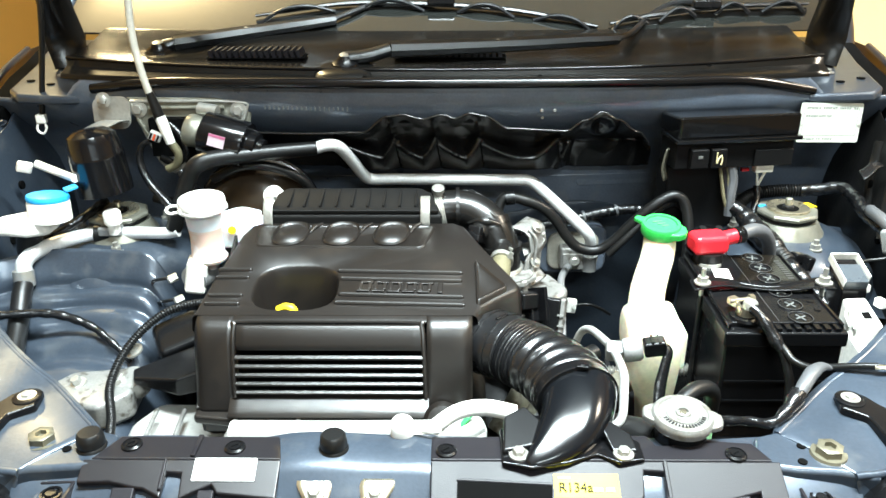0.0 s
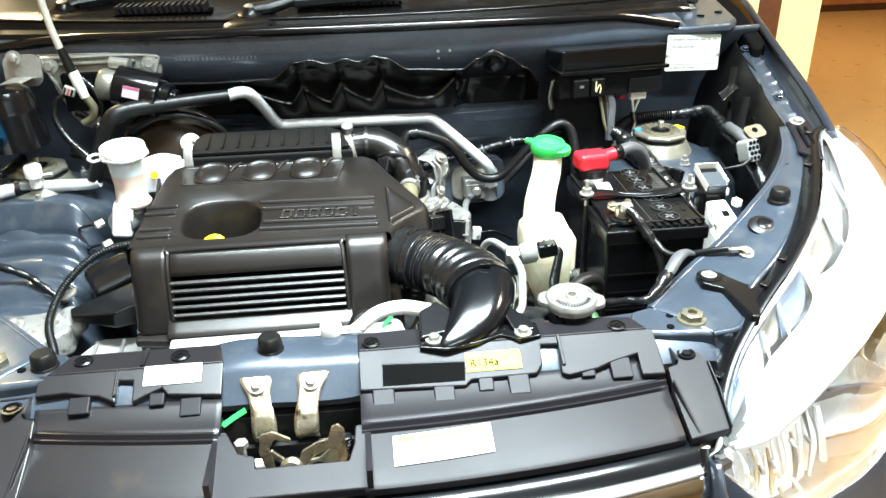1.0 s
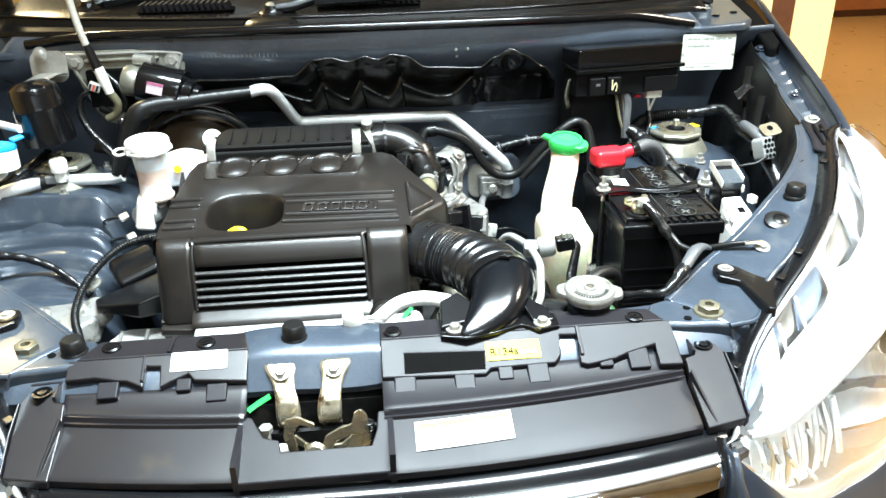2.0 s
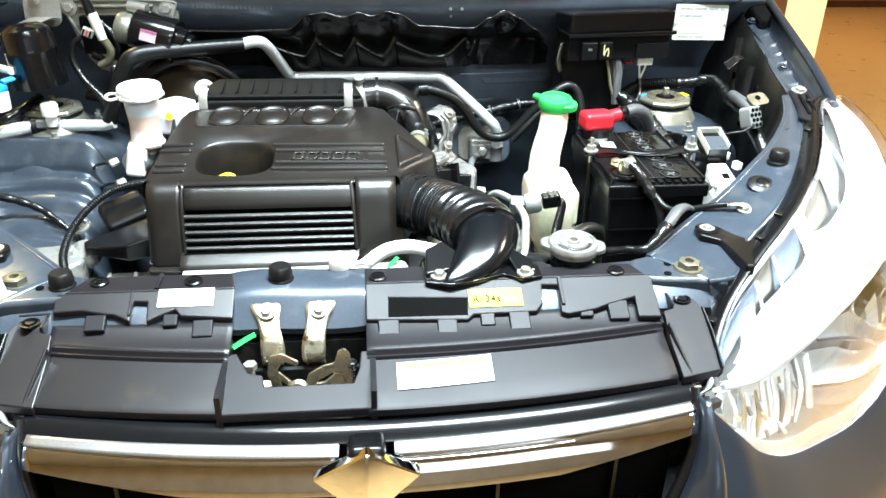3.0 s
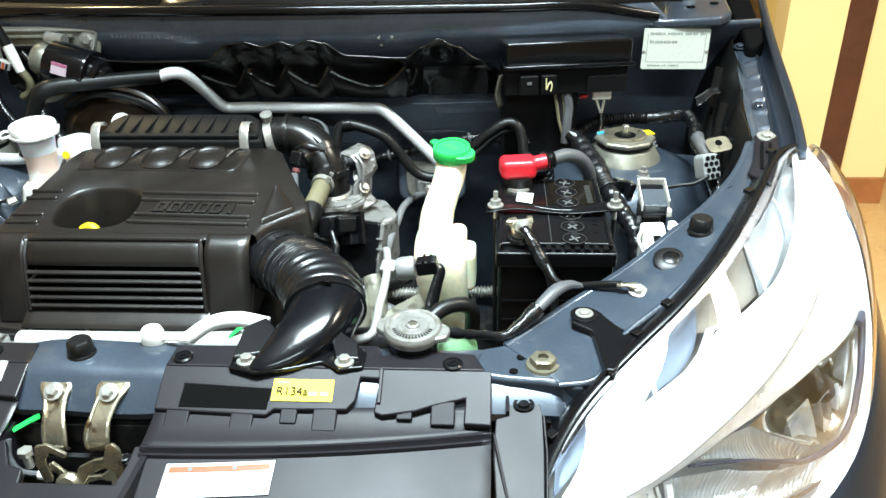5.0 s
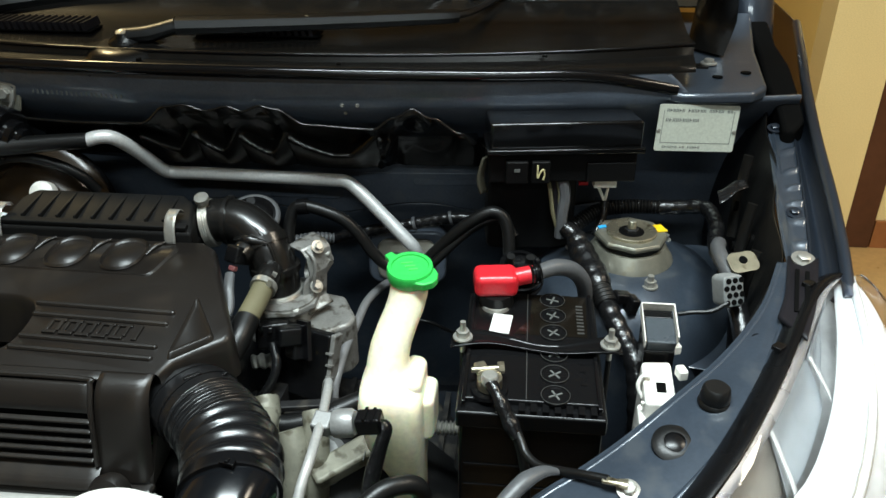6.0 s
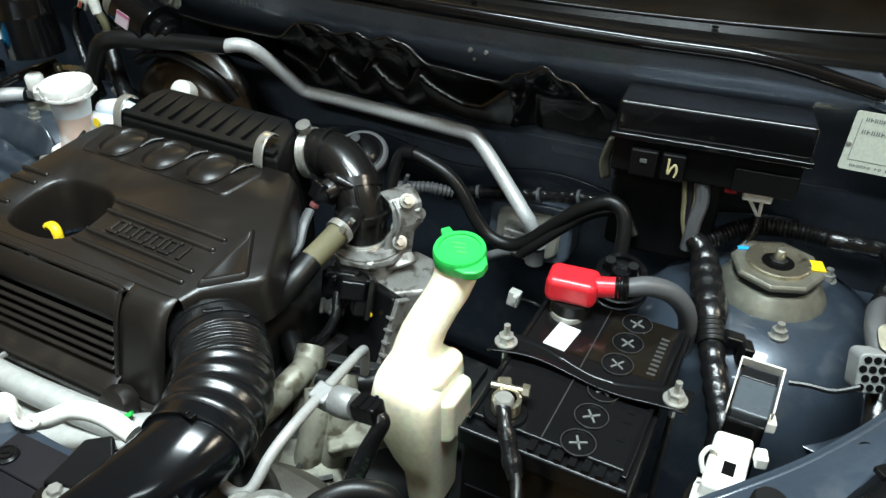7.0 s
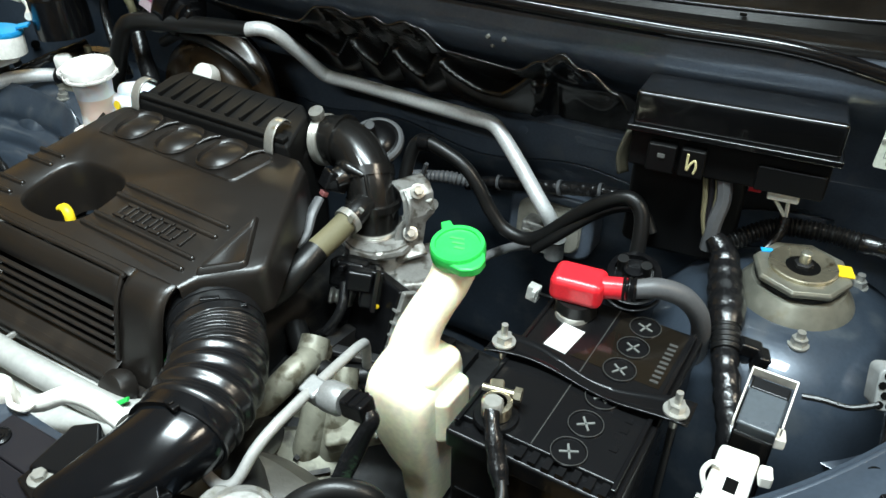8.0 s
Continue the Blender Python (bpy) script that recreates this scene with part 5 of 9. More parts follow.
    strip("bowl", [(0.425, 0.515), (0.480, 0.505), (0.562, 0.550), (0.640, 0.625), (0.700, 0.730), (0.725, 0.810)], [(0.540, 0.770), (0.565, 0.815), (0.600, 0.865), (0.640, 0.910), (0.690, 0.940), (0.725, 0.890)], (0.026, 0.026), BOWL, "dark chrome reflector bowl", 0.030, 30, 12)
    for (a, b, m) in ((0.50, 0.545, FLUTED), (0.575, 0.60, SMOKE), (0.625, 0.632, SILVER), (0.665, 0.700, FLUTED)):
        k = (a - 0.42) / 0.30
        strip("bowl_facet", [(a, 0.535 + 0.30 * k), (b, 0.545 + 0.31 * k)], [(a + 0.04 * (1 - k), 0.76 + 0.15 * k), (b + 0.04 * (1 - k), 0.77 + 0.15 * k)], (0.032, 0.034), m, "", 0.014, 6, 10)
    c = lens_at(0.612, 0.715, 0.052)
    d = lens_at(0.612, 0.715, 0.0) - c
    part("bulb_cap", spin(B(), [(0.016, -0.02), (0.018, 0.010), (0.013, 0.016), (0, 0.018)], c, d, 18), BLACK, hl, "dark bulb shield")
    part("chamber_post", tube(B(), [lens_at(0.287, 0.535, 0.020), lens_at(0.296, 0.66, 0.018), lens_at(0.318, 0.80, 0.016)], 0.0042, 8, 5), PALE, hl)
    strip("lower_rim", [(0.10, 0.935), (0.24, 0.925), (0.34, 0.895), (0.42, 0.915), (0.50, 0.950), (0.60, 0.975), (0.72, 0.975)], [(0.10, 0.988), (0.24, 0.990), (0.34, 0.990), (0.42, 0.990), (0.50, 0.992), (0.60, 0.993), (0.72, 0.993)], 0.007, SILVER, "bright lower rim", nu=40, nv=4)
    strip("indicator_back", [(0.060, 0.615), (0.165, 0.585), (0.280, 0.535)], [(0.13, 0.93), (0.23, 0.92), (0.325, 0.87)], 0.036, FACET, "faceted indicator reflector", 0.012, 24, 14)
    c = lens_at(0.175, 0.72, 0.046)
    d = lens_at(0.175, 0.72, 0) - c
    part("indicator_bulb", spin(B(), [(0.007, -0.012), (0.008, 0.006), (0, 0.013)], c, d, 14), AMBER, hl, "amber indicator bulb")
    lot = random.Random(7)
    for i in range(13):
        k = i / 12
        a, b = (0.078 + 0.198 * k, 0.612 - 0.074 * k), (0.135 + 0.182 * k, 0.925 - 0.055 * k)
        e0, e1 = 0.30 * lot.random() ** 2, 1.0 - 0.35 * lot.random() ** 2
        line = [lens_at(a[0] + (b[0] - a[0]) * t, a[1] + (b[1] - a[1]) * t, 0.024 + 0.003 * lot.random()) for t in (e0, (e0 + e1) / 2, e1)]
        part("crystal_rib", tube(B(), line, [0.0016, 0.0034, 0.0016], 5, 5), (FACET, FLUTED, FACET, SMOKE, FACET, YELLOWISH, SILVER)[lot.randrange(7)], hl, angle=20)
    for i in range(9):
        q = lens_at(0.10 + 0.19 * lot.random(), 0.64 + 0.24 * lot.random(), 0.020)
        part("crystal_facet", cbox(B(), q, (0.005, 0.011, 0.004), turn(30 + 40 * lot.random(), 30 * (lot.random() - 0.5), s * (30 + 30 * lot.random()))), (SMOKE, FLUTED, YELLOWISH)[i % 3], hl, bevel=0.0015)
    # black rubber edge along the top
    bm = B()

    def gasket_at(u, v):
        a = along(LAMP_TOP, u)
        n = V((-0.62, 0.62, 0.0))
        p = a + n * (0.034 * v) + V((0, 0, 0.004 - 0.026 * v * v))
        return V((p.x * s, p.y, p.z))

    edge = part("rubber_edge", sheet(B(), gasket_at, 40, 4), BLACK, hl, "black rubber edge strip", thick=0.004)
    for u in (0.10, 0.30, 0.36, 0.62, 0.80):
        p = gasket_at(u, 0.5)
        part("edge_clip", cbox(B(), p + V((0, 0, 0.004)), (0.012, 0.010, 0.005), turn(0, 0, 45 * s)), BLACK, edge, bevel=0.001)


headlamp(1)
headlamp(-1)

# ---- engine cover ----
def top_z(x, y):
    return 0.840 + 0.15 * (y - 0.835)


cover = thing("engine_cover", "satin black plastic engine cover with louvres and an oil filler opening", "engine cover", (-0.12, 0.9, 0.74))
OUT = [(-0.283, 0.842), (-0.282, 0.870), (-0.276, 0.93), (-0.266, 1.020), (-0.258, 1.044), (-0.245, 1.050), (0.015, 1.050), (0.030, 1.040), (0.050, 0.995), (0.070, 0.955), (0.090, 0.917), (0.095, 0.904), (0.090, 0.895), (0.066, 0.878), (0.048, 0.864), (0.041, 0.842)]
HC, HA, HB = (-0.176, 0.899), 0.054, 0.048


def hole_loop(k, n=40):
    out = []
    for i in range(n):
        a = 2 * math.pi * i / n
        c, s = math.cos(a), math.sin(a)
        f = (abs(c) ** 3.0 + abs(s) ** 3.0) ** (-1 / 3.0)
        out.append((HC[0] + HA * k * c * f, HC[1] + HB * k * s * f))
    return out


bm = B()
outer = [bm.verts.new((x, y, top_z(x, y))) for x, y in OUT]
inner = [bm.verts.new((x, y, top_z(x, y))) for x, y in hole_loop(1.0)]
edges = []
for loop in (outer, inner):
    edges += [bm.edges.new((loop[i], loop[(i + 1) % len(loop)])) for i in range(len(loop))]
bmesh.ops.triangle_fill(bm, use_beauty=True, edges=edges)
cx0, cy0 = -0.11, 0.95
prev = outer
for grow, drop in ((0.004, 0.0015), (0.0065, 0.006), (0.008, 0.014), (0.010, 0.050)):
    ring = []
    for x, y in OUT:
        d = V((x - cx0, (y - cy0) * 1.2)).normalized()
        fr = 1 if y < 0.85 else 0
        ring.append(bm.verts.new((x + d.x * grow, y + d.y * grow * (0.2 if fr else 1), top_z(x, y) - drop * (0.4 if fr else 1))))
    for i in range(len(ring)):
        j = (i + 1) % len(ring)
        if not (OUT[i][1] < 0.85 and OUT[j][1] < 0.85):
            bm.faces.new((prev[i], ring[i], ring[j], prev[j]))
    prev = ring
prev = inner
for k, drop in ((0.965, 0.0022), (0.94, 0.006), (0.91, 0.016), (0.86, 0.034), (0.80, 0.060)):
    ring = [bm.verts.new((x, y, top_z(x, y) - drop)) for x, y in hole_loop(k)]
    for i in range(len(ring)):
        j = (i + 1) % len(ring)
        bm.faces.new((prev[i], prev[j], ring[j], ring[i]))
    prev = ring
part("top_shell", bm, COVER, cover, angle=50)
# black disc paints in the shade at the bottom of the well
part("filler_well_shade", spin(B(), [(0.05, 0), (0.05, 0.002)], (HC[0], HC[1], 0.785), seg=30), HOLE, cover, "black disc for the shade in the oil filler well")

# front: rounded shoulder, side strips, louvre opening and foot
PROFILE = [(0.842, 0.8410), (0.833, 0.8390), (0.825, 0.8340), (0.819, 0.8265), (0.813, 0.8120), (0.803, 0.7740), (0.796, 0.7500), (0.793, 0.7390)]


def front_strip(x0, x1, v0, v1, push=0.0, n=8, m=14):
    def f(u, v):
        x = x0 + (x1 - x0) * u
        p = along([(0, y, z) for y, z in PROFILE], v0 + (v1 - v0) * v)
        edge = max(0, (-0.272 - x) / 0.011) ** 2 * 0.006 + max(0, (x - 0.030) / 0.011) ** 2 * 0.006
        return V((x, p.y + edge - push, p.z))
    return f


for x0, x1 in ((-0.283, -0.239), (-0.012, 0.041)):
    part("front_corner", sheet(B(), front_strip(x0, x1, 0, 1), 8, 18), COVER, cover, thick=0.004)
part("front_band", sheet(B(), front_strip(-0.2385, -0.0125, 0.0, 0.18), 20, 6), COVER, cover, thick=0.003)
part("louvre_brow", sheet(B(), front_strip(-0.233, -0.018, 0.22, 0.575, 0.001), 20, 8), COVER, cover, thick=0.003, label="smooth glossy brow above the louvres")
bm = tube(B(), [(-0.236, 0.797, 0.757), (-0.2365, 0.812, 0.812), (-0.236, 0.826, 0.8355), (-0.228, 0.8305, 0.8385), (-0.12, 0.8310, 0.8390), (-0.026, 0.8305, 0.8385), (-0.018, 0.826, 0.8355), (-0.0155, 0.812, 0.812), (-0.013, 0.797, 0.757)], 0.0028, 8, 6)
part("louvre_frame", bm, COVER, cover, "moulded rim round the louvres")
# black board paints in the shade behind the louvres
part("louvre_shade", cbox(B(), (-0.125, 0.832, 0.785), (0.225, 0.004, 0.070), turn(-14)), HOLE, cover)
for i in range(5):
    z = 0.8035 - 0.0102 * i
    y = 0.8085 - 0.0026 * i
    part("louvre", cbox(B(), (-0.1255, y, z), (0.219, 0.0058, 0.0032), turn(27)), COVER, cover, bevel=0.0014)
part("foot_slope", sheet(B(), lambda u, v: V((-0.242 + 0.232 * u, 0.8035 - 0.026 * v, 0.7580 - 0.0125 * v - 0.003 * v ** 4)), 20, 5), COVER, cover, "sloping foot under the louvres", thick=0.003)
part("front_foot", sheet(B(), front_strip(-0.2385, -0.0125, 0.875, 1.0, 0.003), 20, 5), COVER, cover, thick=0.006)
bm = prism(B(), [(-0.285, 0.785), (-0.285, 0.800), (0.043, 0.800), (0.043, 0.785), (0.0, 0.778), (-0.24, 0.778)], 0.727, 0.739)
part("foot_lip", bm, COVER, cover, bevel=0.004)
part("under_skirt", box(B(), -0.275, 0.034, 0.795, 0.81, 0.71, 0.728), BLACK, cover)
for x in (-0.284, 0.0415):
    bm = B()
    sgn = -1 if x < 0 else 1
    prism(bm, [(x, 0.797), (x, 1.03 if sgn < 0 else 0.865), (x - sgn * 0.004, 1.03 if sgn < 0 else 0.865), (x - sgn * 0.004, 0.797)], lambda x, y: 0.735 + 0.30 * max(0, y - 0.83), lambda x, y: min(top_z(x, y) - 0.006, 0.742 + 3.0 * (y - 0.797)))
    part("side_skirt", bm, COVER, cover)

# raised relief on the top
TILT_TOP = math.degrees(math.atan(0.15))


def on_top(x, y, lift=0.0):
    return V((x, y, top_z(x, y) + lift))


def moulded_line(a, b, r=0.0031, lift=0.0006):
    bm = rod(B(), on_top(*a, lift), on_top(*b, lift), r, seg=8)
    for q in (a, b):
        spin(bm, [(r, -r), (r * 0.9, 0.4 * r), (r * 0.5, 0.85 * r), (0, r)], on_top(*q, lift), seg=8)
    part("trim_line", bm, COVER, cover)


for a, b in (((-0.126, 0.9325), (0.028, 0.9275)), ((-0.121, 0.9155), (0.027, 0.9105)), ((-0.119, 0.8825), (0.0285, 0.8765)), ((-0.122, 0.8660), (0.030, 0.8605))):
    moulded_line(a, b)
for k in range(6):
    w = 0.0185 * k
    wide = 0.0155 if k < 5 else 0.006
    bm = B()
    spots = ((0, 0.0088, wide, 0.0044), (0, -0.0088, wide, 0.0044), (-wide / 2 + 0.0022, 0, 0.0044, 0.014), (wide / 2 - 0.0022, 0, 0.0044, 0.014)) if k < 5 else ((0, 0, wide, 0.022),)
    for dx, dy, a, b in spots:
        cbox(bm, on_top(-0.090 + w + dx + 0.25 * dy, 0.8985 - 0.04 * w + dy, 0.0004), (a, b, 0.0050), turn(TILT_TOP, 0, -2))
    part("letter_block", bm, COVER, cover, "raised plain frame in place of lettering" if k == 0 else "", bevel=0.0010)
for y in (0.935, 0.918, 0.880, 0.863):
    moulded_line((-0.278, y), (-0.240, y))
# triangle relief towards the nose
def raised_panel(name, outline, rim, height, label=""):
    """A panel proud of the cover with a soft shoulder all round."""
    mid = V((sum(q[0] for q in outline) / len(outline), sum(q[1] for q in outline) / len(outline)))
    bm = B()
    prev = None
    for k, h in ((1.0, -0.0006), (1.0 - rim * 0.3, height * 0.8), (1.0 - rim * 0.6, height), (1.0 - rim, height * 0.75), (1.0 - rim * 1.5, height * 0.35)):
        ring = [bm.verts.new(on_top(mid.x + (x - mid.x) * k, mid.y + (y - mid.y) * k, h)) for x, y in outline]
        if prev:
            for i in range(len(ring)):
                j = (i + 1) % len(ring)
                bm.faces.new((prev[i], prev[j], ring[j], ring[i]))
        prev = ring
    bm.faces.new(prev)
    return part(name, bm, COVER, cover, label, angle=60)


raised_panel("triangle_panel", soft_ring([(0.0455, 0.957), (0.046, 0.859), (0.087, 0.892)], 0.007), 0.20, 0.0058, "raised three-cornered panel")
# three scalloped bulges in a shallow strip
raised_panel("bulge_strip", soft_ring([(-0.252, 1.041), (-0.247, 0.990), (-0.021, 0.986), (-0.004, 1.041)], 0.008), 0.05, 0.0022)
for x in (-0.203, -0.134, -0.066):
    def petal_at(u, v, x=x):
        a = 2 * math.pi * u
        c, s = math.cos(a), math.sin(a)
        f = (abs(c) ** 2.6 + abs(s) ** 2.6) ** (-1 / 2.6)
        r = 1 - v
        rim = 0.0046 * math.exp(-((r - 0.95) / 0.05) ** 2)
        h = 0.0008 + rim + 0.0062 * max(0, 1 - (r / 0.90) ** 2.6) * (1.0 - 0.6 * s * r)
        lean = 0.12 * s * f * r
        return on_top(x + 0.0245 * (c * f * r + lean), 1.020 + 0.029 * s * f * r, h)
    part("bulge", sheet(B(), petal_at, 40, 16), COVER, cover, "moulded oval bulge", angle=70)
    part("bulge_tail", tube(B(), [on_top(x + 0.025, 1.022, 0.002), on_top(x + 0.031, 1.036, 0.004), on_top(x + 0.040, 1.046, 0.003)], [0.0016, 0.0036, 0.002], 10, 5, squash=0.6), COVER, cover)

# oil dipstick in the opening
solo("dipstick_handle", tube(B(), [(-0.199, 0.891, 0.822), (-0.188, 0.889, 0.827), (-0.178, 0.886, 0.822), (-0.176, 0.884, 0.79)], 0.0058, 10, 6, squash=0.8), YELLOW, "bright yellow oil dipstick handle", "dipstick")

# ribbed rear of the air cleaner with two spring clips
AIRBOX = mat("dull_airbox_plastic", (0.0075, 0.0072, 0.0070), 0.55, 0, 0.3, 900, 0.08, spec=0.12)
rear = thing("air_cleaner", "black ribbed air cleaner housing behind the engine cover", "air cleaner", (-0.13, 1.09, 0.86))
part("lid", prism(B(), [(-0.244, 1.052), (-0.238, 1.108), (-0.225, 1.125), (-0.030, 1.125), (-0.012, 1.110), (0.004, 1.052)], 0.845, lambda x, y: 0.884 + 0.22 * (y - 1.052)), AIRBOX, rear, bevel=0.005)
part("lid_edge", cbox(B(), (-0.12, 1.0585, 0.8885), (0.235, 0.010, 0.006), turn(8)), AIRBOX, rear, bevel=0.0015)
for i in range(9):
    x = -0.215 + 0.0225 * i
    part("rib", prism(B(), [(x - 0.0016, 1.066), (x + 0.0016, 1.066), (x + 0.0016, 1.119), (x - 0.0016, 1.119)], 0.884, lambda x, y: 0.8845 + 0.22 * (y - 1.052) + 0.006 * min(1.0, max(0.0, (1.118 - y) / 0.045))), AIRBOX, rear, bevel=0.0008)
part("filter_box", box(B(), -0.235, -0.005, 1.055, 1.13, 0.72, 0.86), AIRBOX, rear, bevel=0.01)
for x in (-0.240, -0.021):
    bm = B()

    def clip_at(u, v, x=x):
        rows = ((x, 1.046, 0.872), (x, 1.050, 0.890), (x, 1.060, 0.902), (x, 1.075, 0.904), (x, 1.083, 0.897))
        p = along(rows, v)
        return p + V(((u - 0.5) * 0.013, 0, 0))
    part("spring_clip", sheet(B(), clip_at, 4, 16), ZINC, rear, "bright spring steel clip", thick=0.0016)

# ---- air intake: corrugated hose and duct ----
hose = thing("intake_hose", "black corrugated rubber air intake hose", "hose", (0.12, 0.82, 0.77))
HP = [(0.046, 0.874, 0.793), (0.060, 0.863, 0.795), (0.077, 0.850, 0.796), (0.096, 0.833, 0.797), (0.116, 0.812, 0.798), (0.134, 0.784, 0.800), (0.144, 0.758, 0.802), (0.150, 0.737, 0.802)]
FINE0, FINE1 = V(HP[2]).lerp(V(HP[3]), 0.55), V(HP[4]).lerp(V(HP[5]), 0.10)
part("hose_end", tube(B(), [HP[0], HP[1], HP[2], FINE0.lerp(V(HP[3]), 0.1)], [0.0440, 0.0455, 0.0455, 0.0445], 32, 6, squash=0.84), BELLOWS, hose, "smooth hose collar")
for a, b in ((HP[1], 0.3), (HP[2], 0.20)):
    q = V(a).lerp(V(HP[3]), b * 0.4)
    d = (V(HP[3]) - V(HP[1])).normalized() * 0.0022
    part("collar_ring", tube(B(), [q - d, q + d], 0.0468, 32, 3, squash=0.84), BELLOWS, hose)
part("bellows", tube(B(), [FINE0, HP[3], HP[4], FINE1], [0.0430, 0.0440, 0.0440, 0.0430], 36, 8, 0.0019, 0.0050, 0.84), BELLOWS, hose, "fine ribbed bellows", angle=60)
part("bellows_bend", tube(B(), [V(HP[4]).lerp(V(HP[5]), 0.05), HP[5], HP[6], HP[7]], [0.0435, 0.0450, 0.0450, 0.0430], 36, 8, 0.0026, 0.0205, 0.84), BELLOWS, hose, "coarse ribbed bend", angle=60)
part("clamp_band", tube(B(), [V(HP[7]) + V((-0.0025, 0.010, 0)), V(HP[7]) + V((0.0005, -0.004, 0))], 0.0450, 36, 3, squash=0.84), BLACK, hose)
part("clamp_rim", tube(B(), [V(HP[7]) + V((0.0004, -0.0035, 0)), V(HP[7]) + V((0.0010, -0.0060, 0))], 0.0462, 36, 3, squash=0.84), BELLOWS, hose)
for a, b, r in (((0.154, 0.732, 0.8410), (0.014, 0.007, 0.004), -10), ((0.154, 0.7315, 0.8435), (0.004, 0.005, 0.003), -10), ((0.076, 0.850, 0.8350), (0.018, 0.005, 0.003), 42), ((0.100, 0.866, 0.826), (0.010, 0.005, 0.003), 42)):
    part("clamp_lug", cbox(B(), a, b, turn(0, 0, r)), BLACK, hose, bevel=0.001)
duct = thing("intake_duct", "glossy black plastic intake duct curving down to the radiator cover", "air duct", (0.13, 0.69, 0.78))
SEC = [((0.158, 0.764, 0.803), (-0.26, -1, 0.02), 0.0415, 0.0355), ((0.152, 0.740, 0.803), (-0.18, -1, 0.02), 0.0420, 0.0360), ((0.149, 0.717, 0.801), (-0.22, -1, 0.0), 0.0390, 0.0345), ((0.143, 0.696, 0.798), (-0.42, -1, -0.05), 0.0360, 0.030),
       ((0.132, 0.676, 0.796), (-0.62, -0.85, -0.10), 0.0310, 0.024), ((0.117, 0.659, 0.793), (-0.75, -0.7, -0.10), 0.0230, 0.016), ((0.102, 0.646, 0.791), (-0.85, -0.6, -0.10), 0.0130, 0.010),
       ((0.089, 0.637, 0.7895), (-0.85, -0.6, -0.10), 0.005, 0.004)]
bm = B()
rings = []
for n, (c, d, w, h) in enumerate(SEC):
    d = V(d).normalized()
    k = min(1.0, max(0, n - 1) / 3)
    upv = V((-0.04 * k, -0.46 * k, 0.89))
    upv = (upv - d * upv.dot(d)).normalized()
    side = d.cross(upv).normalized()
    power = 2.0 + 0.9 * k
    ring = []
    for i in range(32):
        a = 2 * math.pi * i / 32
        ca, sa = math.cos(a), math.sin(a)
        f = (abs(ca) ** power + abs(sa) ** power) ** (-1 / power)
        ring.append(bm.verts.new(V(c) + side * w * ca * f + upv * h * sa * f * (1 - 0.10 * k * max(0, sa))))
    rings.append(ring)
for a, b in zip(rings, rings[1:]):
    for i in range(32):
        bm.faces.new((a[i], a[(i + 1) % 32], b[(i + 1) % 32], b[i]))
bm.faces.new(rings[0])
bm.faces.new(rings[-1])
horn = part("horn", bm, HORN, duct, angle=70)
sub = horn.modifiers.new("smooth", "SUBSURF")
sub.levels = sub.render_levels = 1
part("base_plate", prism(B(), [(0.066, 0.640), (0.066, 0.692), (0.100, 0.715), (0.150, 0.725), (0.176, 0.700), (0.205, 0.672), (0.205, 0.645), (0.180, 0.640), (0.160, 0.652), (0.130, 0.640), (0.095, 0.632)], 0.786, 0.7915), GLOSS, duct, bevel=0.002)
part("side_flange", prism(B(), [(0.067, 0.650), (0.070, 0.694), (0.092, 0.706), (0.108, 0.690), (0.098, 0.660)], 0.789, lambda x, y: 0.796 + 0.40 * max(0, y - 0.668)), BLACK, duct, bevel=0.003)
part("web", prism(B(), [(0.160, 0.700), (0.196, 0.675), (0.200, 0.655), (0.175, 0.655)], 0.790, lambda x, y: 0.794 + 0.5 * max(0, y - 0.665)), GLOSS, duct, bevel=0.003)
for x, y in ((0.185, 0.651), (0.083, 0.650)):
    bolt(duct, (x, y, 0.7915), r=0.0062, h=0.008)

# ---- throttle elbow and its neighbours ----
ELBOW = mat("shiny_elbow_rubber", (0.008, 0.0075, 0.007), 0.25, 0, 0.25, 300, 0.03, spec=0.7)
elbow = thing("throttle_elbow", "shiny black rubber throttle elbow with hose clamps", "hose", (0.06, 1.11, 0.79))
EP = [(-0.012, 1.124, 0.860), (0.016, 1.126, 0.865), (0.046, 1.121, 0.862), (0.072, 1.108, 0.845), (0.086, 1.097, 0.815), (0.089, 1.093, 0.785)]
part("bend", tube(B(), EP, [0.028, 0.028, 0.0285, 0.029, 0.029, 0.029], 24, 8), ELBOW, elbow)
part("bend_rib", tube(B(), [V(EP[3]) + V((-0.002, 0.002, 0.004)), V(EP[3]) + V((0.003, -0.003, -0.005))], 0.0315, 24, 3), ELBOW, elbow)
part("bend_rib", tube(B(), [V(EP[1]) + V((0.006, 0, 0)), V(EP[1]) + V((0.011, 0, 0))], 0.0325, 24, 3), ELBOW, elbow)
part("bend_rib", tube(B(), [V(EP[4]) + V((0.001, -0.001, 0.006)), V(EP[4]) + V((0.0015, -0.002, -0.002))], 0.0325, 24, 3), ELBOW, elbow)
part("seam", tube(B(), [V(p) + V((0.4, -0.75, 0.5)).normalized() * 0.0285 for p in EP[1:5]], 0.0025, 8, 6), ELBOW, elbow)
part("worm_clamp", tube(B(), [V(EP[0]) + V((0.006, 0, 0)), V(EP[0]) + V((0.017, 0.001, 0.002))], 0.0308, 28, 3, 0.0006, 0.003), ZINC, elbow, "bright steel hose clamp")
